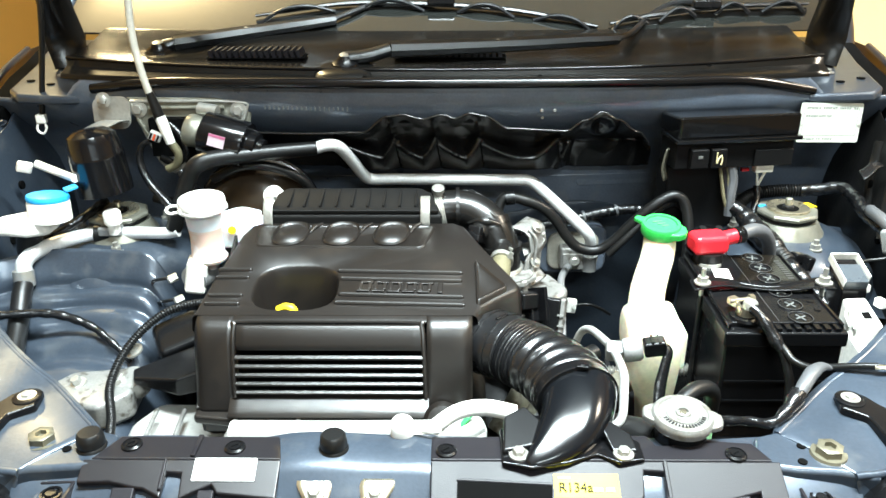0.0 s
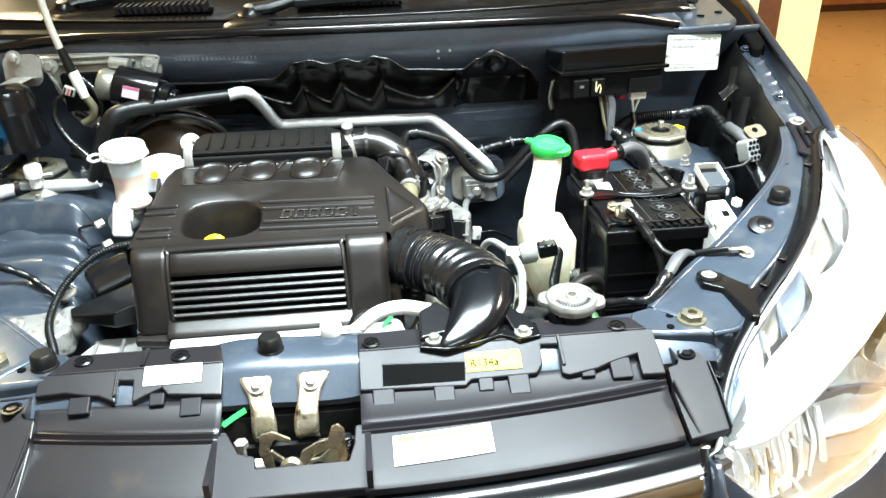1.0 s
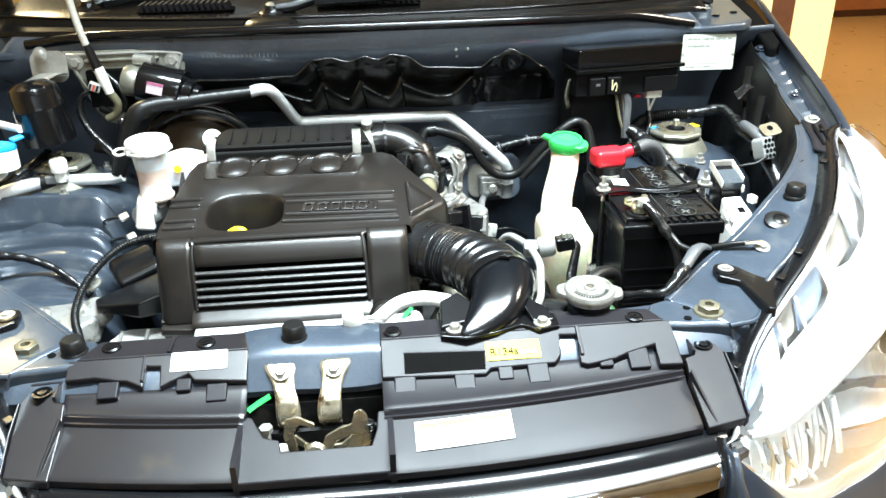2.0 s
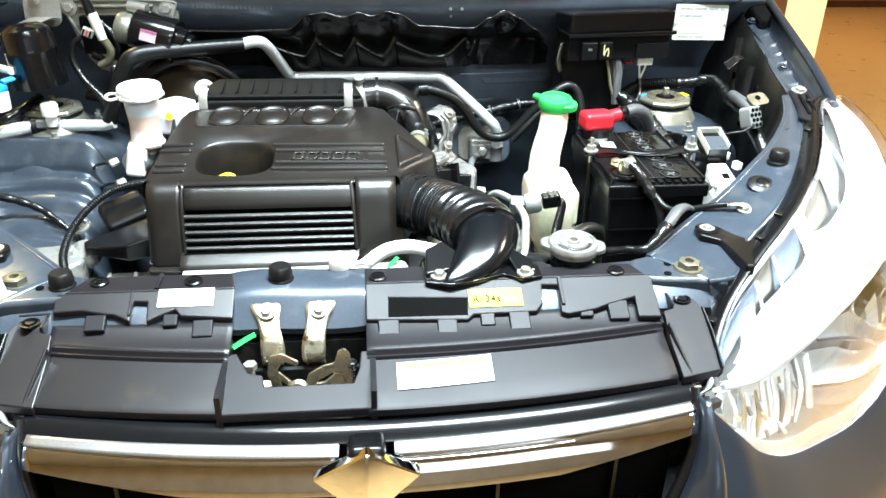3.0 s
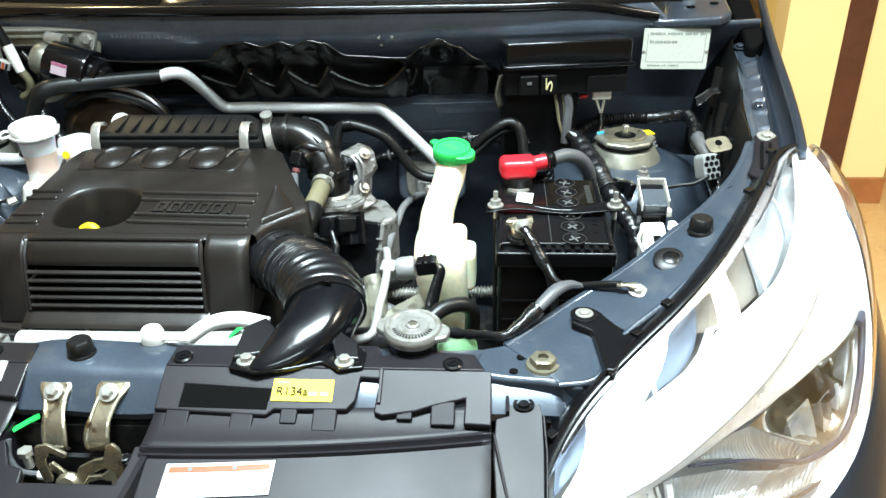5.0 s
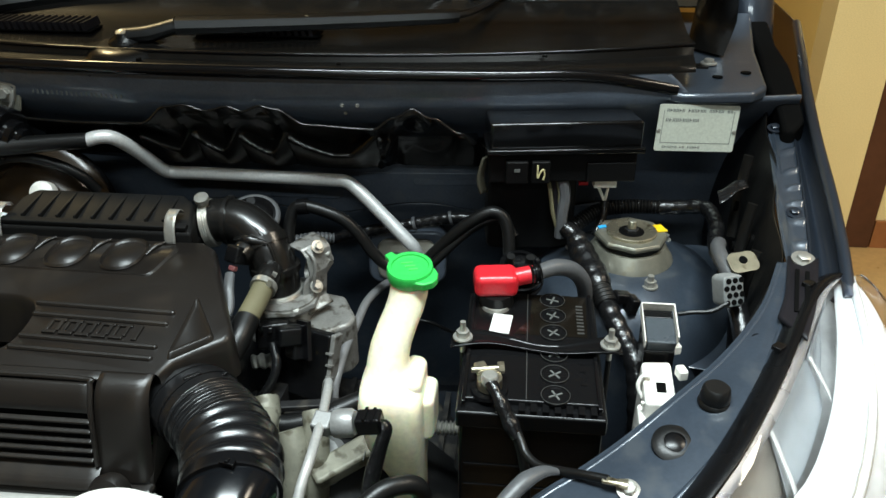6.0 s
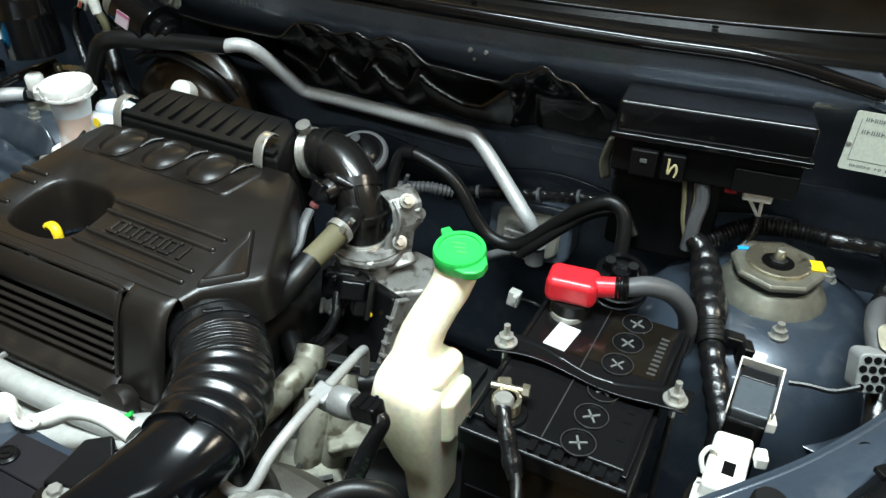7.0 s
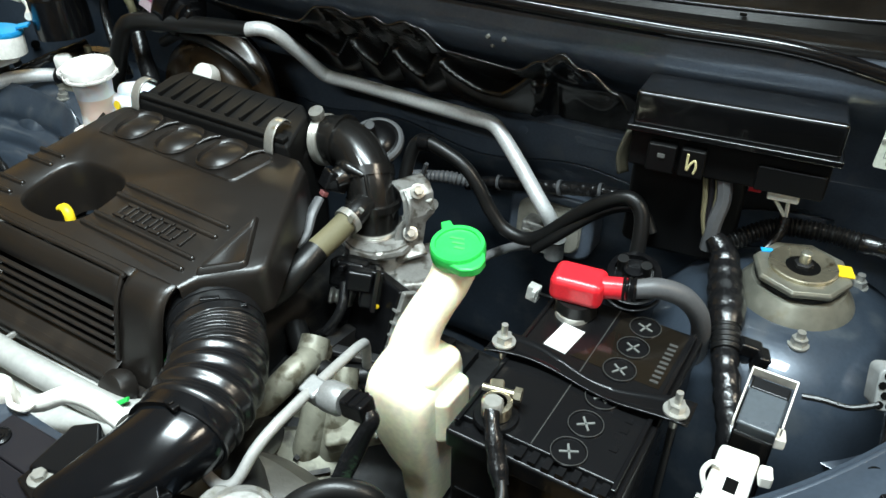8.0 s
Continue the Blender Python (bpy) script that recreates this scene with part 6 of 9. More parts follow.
part("clamp_screw", spin(B(), [(0.0065, 0), (0.0065, 0.008), (0.009, 0.009), (0.009, 0.015), (0, 0.016)], (-0.004, 1.120, 0.888), (0, -0.4, 1), 16), ZINC, elbow)
part("worm_clamp", tube(B(), [(0.089, 1.093, 0.789), (0.089, 1.093, 0.780)], 0.0315, 28, 3, 0.0006, 0.003), ZINC, elbow, "bright steel hose clamp")
part("cross_rib", tube(B(), [V(EP[3]) + V((-0.030, -0.014, 0.010)), V(EP[3]) + V((-0.010, -0.026, 0.018)), V(EP[3]) + V((0.012, -0.024, 0.012))], [0.004, 0.0065, 0.004], 10, 5), ELBOW, elbow)
part("branch_socket", tube(B(), [(0.060, 1.090, 0.848), (0.056, 1.080, 0.848), (0.052, 1.070, 0.846)], [0.013, 0.014, 0.013], 14, 4), ELBOW, elbow)
part("side_branch", tube(B(), [(0.088, 1.096, 0.822), (0.089, 1.070, 0.823), (0.087, 1.052, 0.818)], 0.015, 16, 5), ELBOW, elbow)
dia = thing("diaphragm", "round grey-rimmed diaphragm valve behind the throttle elbow", "valve", (0.040, 1.172, 0.80))
part("case", spin(B(), [(0.020, -0.030), (0.026, -0.006), (0.034, -0.004), (0.0345, 0.001), (0.0335, 0.004), (0.027, 0.005), (0.022, 0.012), (0.012, 0.015), (0, 0.015)], (0.040, 1.168, 0.850), (0.10, -0.45, 0.9), 36), BLACK, dia)
part("rim", spin(B(), [(0.0335, -0.005), (0.0360, -0.003), (0.0360, 0.002), (0.0335, 0.0045)], (0.040, 1.168, 0.850), (0.10, -0.45, 0.9), 36), GREYHOSE, dia, "grey crimped rim")
part("nozzle", rod(B(), (0.040, 1.162, 0.862), (0.046, 1.150, 0.882), 0.006), BLACK, dia)
breather = thing("breather_hose", "breather hose with an olive fabric sleeve and clamp", "hose", (0.08, 1.0, 0.78))
part("sleeved_part", tube(B(), [(0.087, 1.052, 0.818), (0.084, 1.022, 0.810), (0.080, 0.995, 0.803)], 0.0135, 16, 5), OLIVE, breather, "olive fabric sleeve")
part("rubber_part", tube(B(), [(0.081, 0.998, 0.804), (0.078, 0.972, 0.794), (0.069, 0.950, 0.779), (0.052, 0.93, 0.765)], 0.0145, 16, 6), RUBBER, breather)
part("spring_clamp", tube(B(), [(0.0872, 1.052, 0.818), (0.0862, 1.044, 0.816)], 0.0165, 20, 3), ZINC, breather)
for d in (-0.008, 0.008):
    part("clamp_ear", cbox(B(), (0.098, 1.048 + d, 0.828), (0.006, 0.004, 0.010), turn(0, 30, 0)), ZINC, breather)
STAINED = mat("stained_pale_alloy", (0.21, 0.20, 0.155), 0.5, 0.2, 0.35, 150, 0.25, 0, (0.085, 0.075, 0.050), 0.52, 30)
CASTALU = mat("stained_cast_aluminium", (0.26, 0.255, 0.24), 0.42, 0.45, 0.3, 300, 0.20, 0, (0.085, 0.075, 0.060), 0.54, 34)
body = thing("throttle_unit", "cast aluminium throttle body with black sensor and cover", "throttle unit", (0.12, 1.08, 0.70))
part("casting", spin(B(), [(0.038, 0.0), (0.038, 0.05), (0.042, 0.055), (0.042, 0.066), (0.034, 0.068)], (0.096, 1.092, 0.715), seg=28), CASTALU, body)
part("gear_cover", cbox(B(), (0.136, 1.028, 0.722), (0.070, 0.018, 0.088), turn(-22, 0, -18)), BLACK, body, bevel=0.004)
part("cover_flange", cbox(B(), (0.172, 1.020, 0.722), (0.007, 0.020, 0.086), turn(-22, 0, -18)), CASTALU, body, bevel=0.002)
for k in (-0.022, -0.008, 0.006, 0.020):
    part("flange_rib", cbox(B(), (0.1705, 1.010 + k * 0.4, 0.724 + k), (0.009, 0.006, 0.0025), turn(-22, 0, -18)), CASTALU, body)
part("sensor_plug", cbox(B(), (0.098, 1.030, 0.760), (0.042, 0.024, 0.032), turn(-20, 0, 14)), BLACK, body, bevel=0.004)
for k in range(3):
    part("sensor_latch", cbox(B(), (0.088 + 0.011 * k, 1.020, 0.777 - 0.002 * k), (0.005, 0.018, 0.006), turn(-20, 0, 14)), GLOSS, body, bevel=0.001)
part("sensor_shroud", cbox(B(), (0.128, 1.030, 0.752), (0.024, 0.034, 0.044), turn(-25, 12, 34)), BLACK, body, bevel=0.003)
part("sensor_rib", cbox(B(), (0.139, 1.022, 0.760), (0.006, 0.036, 0.048), turn(-25, 12, 34)), GLOSS, body, bevel=0.001)
part("yellow_dot", spin(B(), [(0.003, 0), (0.002, 0.002), (0, 0.002)], (0.146, 1.014, 0.742), (0.5, -0.7, 0.5), 10), YELLOW, body)
part("sensor_boss", cbox(B(), (0.122, 1.018, 0.768), (0.030, 0.022, 0.024), turn(-15, 10, 30)), BLACK, body, bevel=0.004)
part("stay", sheet(B(), lambda u, v: straight([(0.116, 1.122, 0.846), (0.134, 1.112, 0.844), (0.142, 1.107, 0.836), (0.146, 1.104, 0.812), (0.138, 1.098, 0.800), (0.136, 1.094, 0.772), (0.146, 1.088, 0.764)], v) + V(((u - 0.5) * 0.024, (u - 0.5) * 0.026, (u - 0.5) * 0.006)), 4, 36), CASTALU, body, "folded steel stay", thick=0.004, angle=20)
for q in ((0.141, 1.108, 0.842), (0.139, 1.094, 0.792)):
    bolt(body, q, (0.6, -0.5, 0.6), 0.0055, 0.007)
part("stay_rib", tube(B(), [(0.128, 1.100, 0.842), (0.140, 1.094, 0.828), (0.138, 1.090, 0.800), (0.134, 1.086, 0.775)], 0.0022, 8, 5), CASTALU, body)
part("foil_sleeve", tube(B(), [(0.066, 1.028, 0.716), (0.084, 1.038, 0.712), (0.100, 1.045, 0.706), (0.112, 1.050, 0.698)], [0.011, 0.013, 0.010, 0.012], 10, 5, 0.0018, 0.011, 0.6), ZINC, body, "crumpled foil sleeve")
plug = thing("sensor_connector", "black connector with a grey wire sleeve beside the cover", "connector", (0.05, 1.06, 0.84))
part("shell", cbox(B(), (0.052, 1.072, 0.846), (0.020, 0.030, 0.022), turn(-30, 0, -25)), BLACK, plug, bevel=0.003)
part("wire_ends", cbox(B(), (0.048, 1.056, 0.836), (0.010, 0.008, 0.007), turn(-30, 0, -25)), mat("dull_red_wire", (0.16, 0.05, 0.05), 0.5), plug, bevel=0.002)
part("sleeve", tube(B(), [(0.046, 1.050, 0.832), (0.049, 1.030, 0.822), (0.054, 1.010, 0.806), (0.046, 0.985, 0.792)], [0.006, 0.007, 0.0065, 0.006], 10, 6, squash=0.7), GREYHOSE, plug)


# castings, stays and hoses below the throttle
for z, r in ((0.772, 0.047), (0.742, 0.046), (0.724, 0.048)):
    part("casting_flange", spin(B(), [(r, 0), (r + 0.001, 0.002), (r, 0.006)], (0.096, 1.092, z), seg=9), CASTALU, body)
part("mount_ear", tube(B(), [(0.122, 1.118, 0.800), (0.140, 1.120, 0.806), (0.152, 1.124, 0.820)], [0.018, 0.016, 0.012], 10, 5, squash=0.5), CASTALU, body, "cast mounting ear")
for q in ((0.150, 1.118, 0.826), (0.120, 1.060, 0.774)):
    part("case_bolt", spin(B(), [(0.005, 0), (0.005, 0.005), (0.004, 0.006), (0, 0.006)], q, (0.1, -0.4, 0.9), 6), ZINC, body)
part("case_block", prism(B(), [(0.112, 1.098), (0.136, 1.140), (0.166, 1.134), (0.190, 1.090), (0.184, 1.072), (0.156, 1.052), (0.140, 1.056)], 0.675, lambda x, y: 0.752 + 0.06 * (y - 1.08)), CASTALU, body, "flat cast motor housing", bevel=0.006, segs=3)
part("wire_tail", tube(B(), [(0.100, 1.018, 0.755), (0.108, 1.000, 0.735), (0.098, 0.985, 0.71), (0.07, 0.97, 0.68)], 0.006, 10, 6), TAPE, body)
low = thing("coolant_hose", "black rubber coolant hose below the throttle", "hose", (0.14, 0.98, 0.68))
part("hose", tube(B(), [(0.068, 0.965, 0.715), (0.095, 0.945, 0.705), (0.130, 0.935, 0.700), (0.170, 0.945, 0.705), (0.215, 0.975, 0.71)], 0.0125, 14, 8), RUBBER, low)
part("hose_clamp", tube(B(), [(0.108, 0.940, 0.7035), (0.116, 0.938, 0.7025)], 0.0142, 18, 3), ZINC, low)
stub = thing("pipe_stub", "stained alloy pipe rising beside the bellows", "pipe", (0.115, 0.93, 0.66))
part("pipe", tube(B(), [(0.118, 0.900, 0.60), (0.116, 0.915, 0.66), (0.112, 0.935, 0.705), (0.106, 0.955, 0.722)], [0.018, 0.018, 0.017, 0.0165], 16, 6), STAINED, stub)
part("pipe_collar", tube(B(), [(0.1135, 0.930, 0.693), (0.1115, 0.937, 0.706)], 0.0205, 20, 3), STAINED, stub)
alt = thing("alternator", "dark stained alternator casing low in the bay", "alternator", (0.165, 0.82, 0.60))
part("casing", spin(B(), [(0.030, -0.05), (0.062, -0.045), (0.068, -0.02), (0.068, 0.03), (0.060, 0.045), (0.040, 0.05), (0, 0.052)], (0.150, 0.845, 0.60), (0.15, -0.4, 0.9), 32), mat("stained_alloy", (0.13, 0.125, 0.095), 0.5, 0.5, 0.4, 120, 0.3, 0, (0.04, 0.035, 0.028), 0.52, 16), alt, bevel=0.002)
for k in range(8):
    a = 2 * math.pi * k / 8
    part("vent_rib", cbox(B(), V((0.150, 0.845, 0.60)) + V((0.15, -0.4, 0.9)).normalized() * 0.048 + V((0.038 * math.cos(a), 0.036 * math.sin(a), 0.016 * math.sin(a))), (0.026, 0.005, 0.007), turn(22, 0, math.degrees(a))), DARK, alt)
# ---- lower engine and bay floor ----
block = thing("engine_block", "dark cast engine and gearbox deep in the bay", "engine", (-0.05, 0.95, 0.3))
part("crankcase", box(B(), -0.30, 0.06, 0.83, 1.13, 0.30, 0.725), DARK, block, bevel=0.02)
part("gearbox", tube(B(), [(0.05, 0.97, 0.52), (0.20, 0.96, 0.52), (0.32, 0.95, 0.50)], [0.16, 0.15, 0.10], 20, 4), DARK, block)
part("bell_rib", tube(B(), [(0.10, 0.97, 0.53), (0.115, 0.97, 0.53)], 0.172, 24, 3), DARK, block)
part("gear_cap", spin(B(), [(0.03, 0), (0.03, 0.02), (0.02, 0.03), (0, 0.03)], (0.18, 0.92, 0.655), (0, -0.3, 1), 20), ALU, block)
part("bracket_arm", cbox(B(), (0.215, 0.900, 0.690), (0.09, 0.03, 0.02), turn(10, -12, 35)), STAINED, block, bevel=0.005)
part("selector_lever", cbox(B(), (0.150, 0.985, 0.690), (0.10, 0.014, 0.008), turn(0, 8, 20)), DARK, block, bevel=0.002)
part("alu_pipe", tube(B(), [(0.075, 0.86, 0.66), (0.105, 0.885, 0.70), (0.115, 0.92, 0.715), (0.105, 0.96, 0.70)], 0.015, 14, 6), STAINED, block)
part("water_pipe", tube(B(), [(0.150, 0.905, 0.722), (0.158, 0.890, 0.70), (0.158, 0.870, 0.66), (0.150, 0.85, 0.60)], [0.0150, 0.016, 0.0165, 0.017], 16, 6), STAINED, block, "stained pale coolant pipe")
part("water_pipe", tube(B(), [(0.172, 0.925, 0.735), (0.178, 0.908, 0.715), (0.180, 0.885, 0.67), (0.175, 0.87, 0.60)], [0.0130, 0.0145, 0.015, 0.016], 16, 6), STAINED, block)
# added tray, unseen, that keeps the lit floor out of the gaps
part("added_undertray", box(B(), -0.70, 0.70, 0.56, 1.34, 0.20, 0.24), HOLE, car, "added black tray hiding the lit floor under the bay")
# fan shroud: a grey rounded hump behind the radiator
shroud = thing("fan_shroud", "grey moulded fan shroud behind the radiator", "shroud", (0.18, 0.76, 0.5))
part("hump", spin(B(), [(0.115, 0.0), (0.122, 0.02), (0.118, 0.06), (0.09, 0.085), (0, 0.09)], (0.195, 0.728, 0.625), (0, 1, 0), 40), mat("dusty_grey_plastic", (0.050, 0.046, 0.037), 0.48, 0, 0.35, 200, 0.15, 0, (0.085, 0.078, 0.060), 0.56, 14), shroud)
part("shroud_lip", box(B(), 0.06, 0.33, 0.705, 0.722, 0.66, 0.735), BLACK, shroud, bevel=0.004)
part("green_drain", tube(B(), [(0.268, 0.765, 0.712), (0.285, 0.775, 0.725), (0.30, 0.79, 0.71)], 0.022, 14, 5), mat("pale_green_plastic", (0.20, 0.42, 0.22), 0.45), shroud, "pale green plastic spout")

# pale metal front of the engine with a seam, and the left mount
front = thing("heat_shield", "pale cast metal engine front below the cover", "engine part", (-0.15, 0.76, 0.6))
part("casting", prism(B(), [(-0.246, 0.712), (-0.246, 0.806), (0.035, 0.802), (0.060, 0.782), (0.050, 0.730), (0.0, 0.712)], 0.60, lambda x, y: 0.728 + 0.02 * math.sin(x * 9)), SHIELD, front, bevel=0.012, segs=3)
part("upper_rail", tube(B(), [(-0.232, 0.756, 0.737), (-0.10, 0.752, 0.740), (0.02, 0.757, 0.739), (0.045, 0.775, 0.732)], 0.014, 14, 6), SHIELD, front)
part("end_casting", prism(B(), [(-0.252, 0.716), (-0.254, 0.845), (-0.30, 0.900), (-0.372, 0.900), (-0.398, 0.855), (-0.385, 0.775), (-0.340, 0.720)], 0.56, lambda x, y: 0.700 - 0.10 * (y - 0.72) + 0.02 * math.sin(14 * y)), SHIELD, front, bevel=0.016, segs=3)
part("cam_boss", spin(B(), [(0.020, 0), (0.022, 0.012), (0.018, 0.024), (0, 0.026)], (-0.405, 0.915, 0.690), (-0.1, -0.4, 1), 28), CASTALU, front)
for x in (-0.238, -0.165):
    part("seam", tube(B(), [(x, 0.712, 0.700), (x, 0.716, 0.733), (x + 0.002, 0.745, 0.7365), (x + 0.006, 0.800, 0.7355)], 0.0035, 8, 5), CASTALU, front, "raised casting seam")
for x in (-0.31, -0.345):
    part("seam", tube(B(), [(x, 0.735, 0.698), (x - 0.004, 0.790, 0.702), (x - 0.010, 0.850, 0.700)], 0.0030, 8, 5), CASTALU, front)
mount = thing("engine_mount", "cast engine mount bridging to the side rail", "engine mount", (-0.42, 0.93, 0.66))
part("mount_arm", prism(B(), [(-0.405, 0.945), (-0.500, 0.940), (-0.528, 0.900), (-0.512, 0.868), (-0.430, 0.850), (-0.398, 0.880)], 0.665, lambda x, y: 0.700 + 0.06 * (x + 0.52)), CASTALU, mount, bevel=0.008)
part("mount_cap", cbox(B(), (-0.358, 0.978, 0.728), (0.070, 0.062, 0.045), turn(18, -14, 24)), BLACK, mount, "black cap over the mount", bevel=0.010)
part("mount_stay", prism(B(), [(-0.405, 0.912), (-0.285, 0.968), (-0.284, 0.880), (-0.330, 0.862), (-0.396, 0.888)], 0.712, lambda x, y: 0.722 + 0.22 * max(0, x + 0.40)), BLACK, mount, "black triangular cover stay", bevel=0.004)
for p, r in (((-0.418, 0.952, 0.724), 0.008), ((-0.424, 0.905, 0.705), 0.010), ((-0.478, 0.905, 0.702), 0.007)):
    bolt(mount, p, (-0.2, -0.3, 1), r, 0.012)
valve = thing("valve_cap", "white plastic service valve with a retaining loop", "valve", (-0.034, 0.695, 0.775))
part("cap", spin(B(), [(0.0115, 0), (0.0125, 0.003), (0.0125, 0.016), (0.0105, 0.020), (0, 0.021)], (-0.034, 0.694, 0.781), (0.05, -0.1, 1), 24), WHITE, valve)
part("neck", spin(B(), [(0.010, 0), (0.010, 0.022)], (-0.034, 0.697, 0.762), seg=18), WHITE, valve)
part("loop", tube(B(), [(-0.020, 0.692, 0.790), (-0.006, 0.686, 0.794), (0.004, 0.690, 0.790), (0.000, 0.700, 0.786), (-0.014, 0.702, 0.783)], 0.0028, 8, 6), WHITE, valve)
solo("refrigerant_hose", tube(B(), [(-0.030, 0.706, 0.762), (-0.006, 0.712, 0.774), (0.022, 0.722, 0.790), (0.052, 0.728, 0.792), (0.085, 0.728, 0.785)], [0.007, 0.0085, 0.0085, 0.009, 0.009], 14, 8), WHITE, "pale white rubber refrigerant hose beside the duct", "hose")
solo("green_strip", tube(B(), [(0.020, 0.750, 0.745), (0.030, 0.756, 0.752), (0.040, 0.764, 0.758)], 0.0035, 8, 5, squash=0.5), GREEN, "bright green plastic strip behind the duct", "strip")
solo("green_strip", tube(B(), [(0.008, 0.828, 0.741), (0.013, 0.842, 0.743), (0.019, 0.855, 0.745)], 0.0045, 8, 5, squash=0.5), GREEN, "bright green plastic strip beside the cover", "strip")
solo("cover_grommet", spin(B(), [(0.020, 0), (0.021, 0.010), (0.016, 0.018), (0, 0.02)], (0.006, 0.782, 0.738), (0, -0.8, 0.5), 24), COVER, "round black rubber mount of the engine cover", "grommet")

# ---- battery ----
GREYBLACK = mat("greyed_black_plastic", (0.045, 0.045, 0.043), 0.3, 0, 0.5, 300, 0.05)
bat = thing("battery", "black car battery with six round caps in its tray", "battery", (0.412, 0.945, 0.60))
BX0, BX1, BY0, BY1, BZ = 0.342, 0.482, 0.845, 1.056, 0.824
case = part("case", box(B(), BX0, BX1, BY0, BY1, 0.60, 0.800), BLACK, bat, bevel=0.004)
lid = part("lid", box(B(), BX0 - 0.003, BX1 + 0.003, BY0 - 0.003, BY1 + 0.003, 0.798, 0.818), BLACK, bat, bevel=0.003)
part("top_plate", prism(B(), [(BX0 + 0.004, BY0 + 0.012), (BX1 - 0.004, BY0 + 0.012), (BX1 - 0.004, BY1 - 0.004), (BX0 + 0.004, BY1 - 0.004)], 0.817, BZ), BLACK, bat, bevel=0.002)
part("lid_seam", box(B(), 0.4067, 0.4075, BY0 + 0.014, BY1 - 0.006, BZ - 0.0005, BZ + 0.0007), GREYBLACK, bat)
for k, y in enumerate((0.8670, 0.9000, 0.9345, 0.9730, 1.0060, 1.0380)):
    cap = part("cell_cap", spin(B(), [(0.0148, 0), (0.0148, 0.0012), (0.0142, 0.0018), (0.0134, 0.0018), (0.0128, 0.0006), (0.0020, 0.0006), (0, 0.0006)], (0.4355, y, BZ), seg=32), BLACK, bat)
    # paler ring paints in the highlight along the cap's edge
    part("cap_rim_highlight", tube(B(), [(0.4355 + 0.0142 * math.cos(i * math.pi / 12), y + 0.0142 * math.sin(i * math.pi / 12), BZ + 0.0018) for i in range(25)], 0.00032, 6, 1), GREYBLACK, cap)
    for a in (28 + 9 * k, -62 + 9 * k):
        part("cap_slot", cbox(B(), (0.4355, y, BZ + 0.0011), (0.0150, 0.0017, 0.001), turn(0, 0, a)), GREYPRINT, cap)
for i in range(7):
    x = 0.400 + 0.0115 * i
    part("vent_tooth", box(B(), x, x + 0.006, BY0 - 0.001, BY0 + 0.011, 0.8175, 0.8225), BLACK, bat)
for x in (BX0 + 0.004, BX1 - 0.004):
    part("side_ridge", box(B(), x - 0.002, x + 0.002, BY0 + 0.004, BY1 - 0.004, 0.8175, 0.8265), GLOSS, bat, bevel=0.001)
part("sticker", cbox(B(), (0.378, 0.986, BZ + 0.0006), (0.022, 0.036, 0.0008), turn(0, 0, -6)), PAPER, bat, "small white paper sticker")
# brown tint stands in for the warm reflection on the battery top
part("reflection_film", prism(B(), [(0.392, 0.968), (0.472, 0.968), (0.474, 1.046), (0.455, 1.050), (0.425, 1.050), (0.412, 1.040), (0.410, 0.998)], BZ + 0.0001, BZ + 0.0005), mat("dark_reflection_film", (0.007, 0.0055, 0.004), 0.14, 0.0, 0.3, 90, 0.05), bat, "glossy film, its brown put in for a reflection")
for i in range(9):
    part("raised_bar", cbox(B(), (0.4655, 0.975 + 0.0066 * i, BZ + 0.0006), (0.0075, 0.0030, 0.0009)), GREYBLACK, bat)
for y in (0.888, 0.910, 0.922):
    part("raised_bar", cbox(B(), (0.464, y, BZ + 0.0006), (0.006, 0.006, 0.0009)), BLACK, bat)
for i in range(5):
    part("case_groove", box(B(), BX0 + 0.006, BX1 - 0.006, BY0 - 0.0012, BY0 + 0.002, 0.635 + 0.028 * i, 0.638 + 0.028 * i), BLACK, bat)
part("post_collar", spin(B(), [(0.019, 0), (0.018, 0.003), (0.012, 0.004)], (0.3705, 0.870, BZ), seg=28), BLACK, bat)
part("post", spin(B(), [(0.010, 0), (0.009, 0.005), (0.0085, 0.018), (0, 0.018)], (0.3705, 0.870, BZ), seg=24), ZINC, bat, "lead battery post")
part("post", spin(B(), [(0.017, 0), (0.016, 0.004), (0.009, 0.005), (0.0085, 0.014), (0, 0.014)], (0.3705, 1.022, BZ), seg=24), ZINC, bat, "lead battery post")
tray = thing("battery_tray", "dark metal battery tray under the battery", "tray", (0.412, 0.945, 0.24))
part("shelf", box(B(), 0.325, 0.500, 0.83, 1.068, 0.585, 0.598), DARK, tray, bevel=0.003)
part("stand", box(B(), 0.34, 0.47, 0.86, 1.04, 0.24, 0.585), DARK, tray)
hold = thing("hold_down", "black steel battery hold-down bar with threaded rods", "bracket", (0.416, 0.942, 0.83))


def bar2_at(u, v):
    x = 0.326 + 0.180 * u
    y = 0.943 + 0.005 * math.sin(u * 2 * math.pi * 1.2)
    w = 0.007 + 0.010 * abs(math.cos(u * math.pi)) ** 1.6
    return V((x, y + (v - 0.5) * 2 * w * 0.8, 0.8295 + 0.002 * math.sin(u * 9) + (0.002 if v in (0.0, 1.0) else 0)))


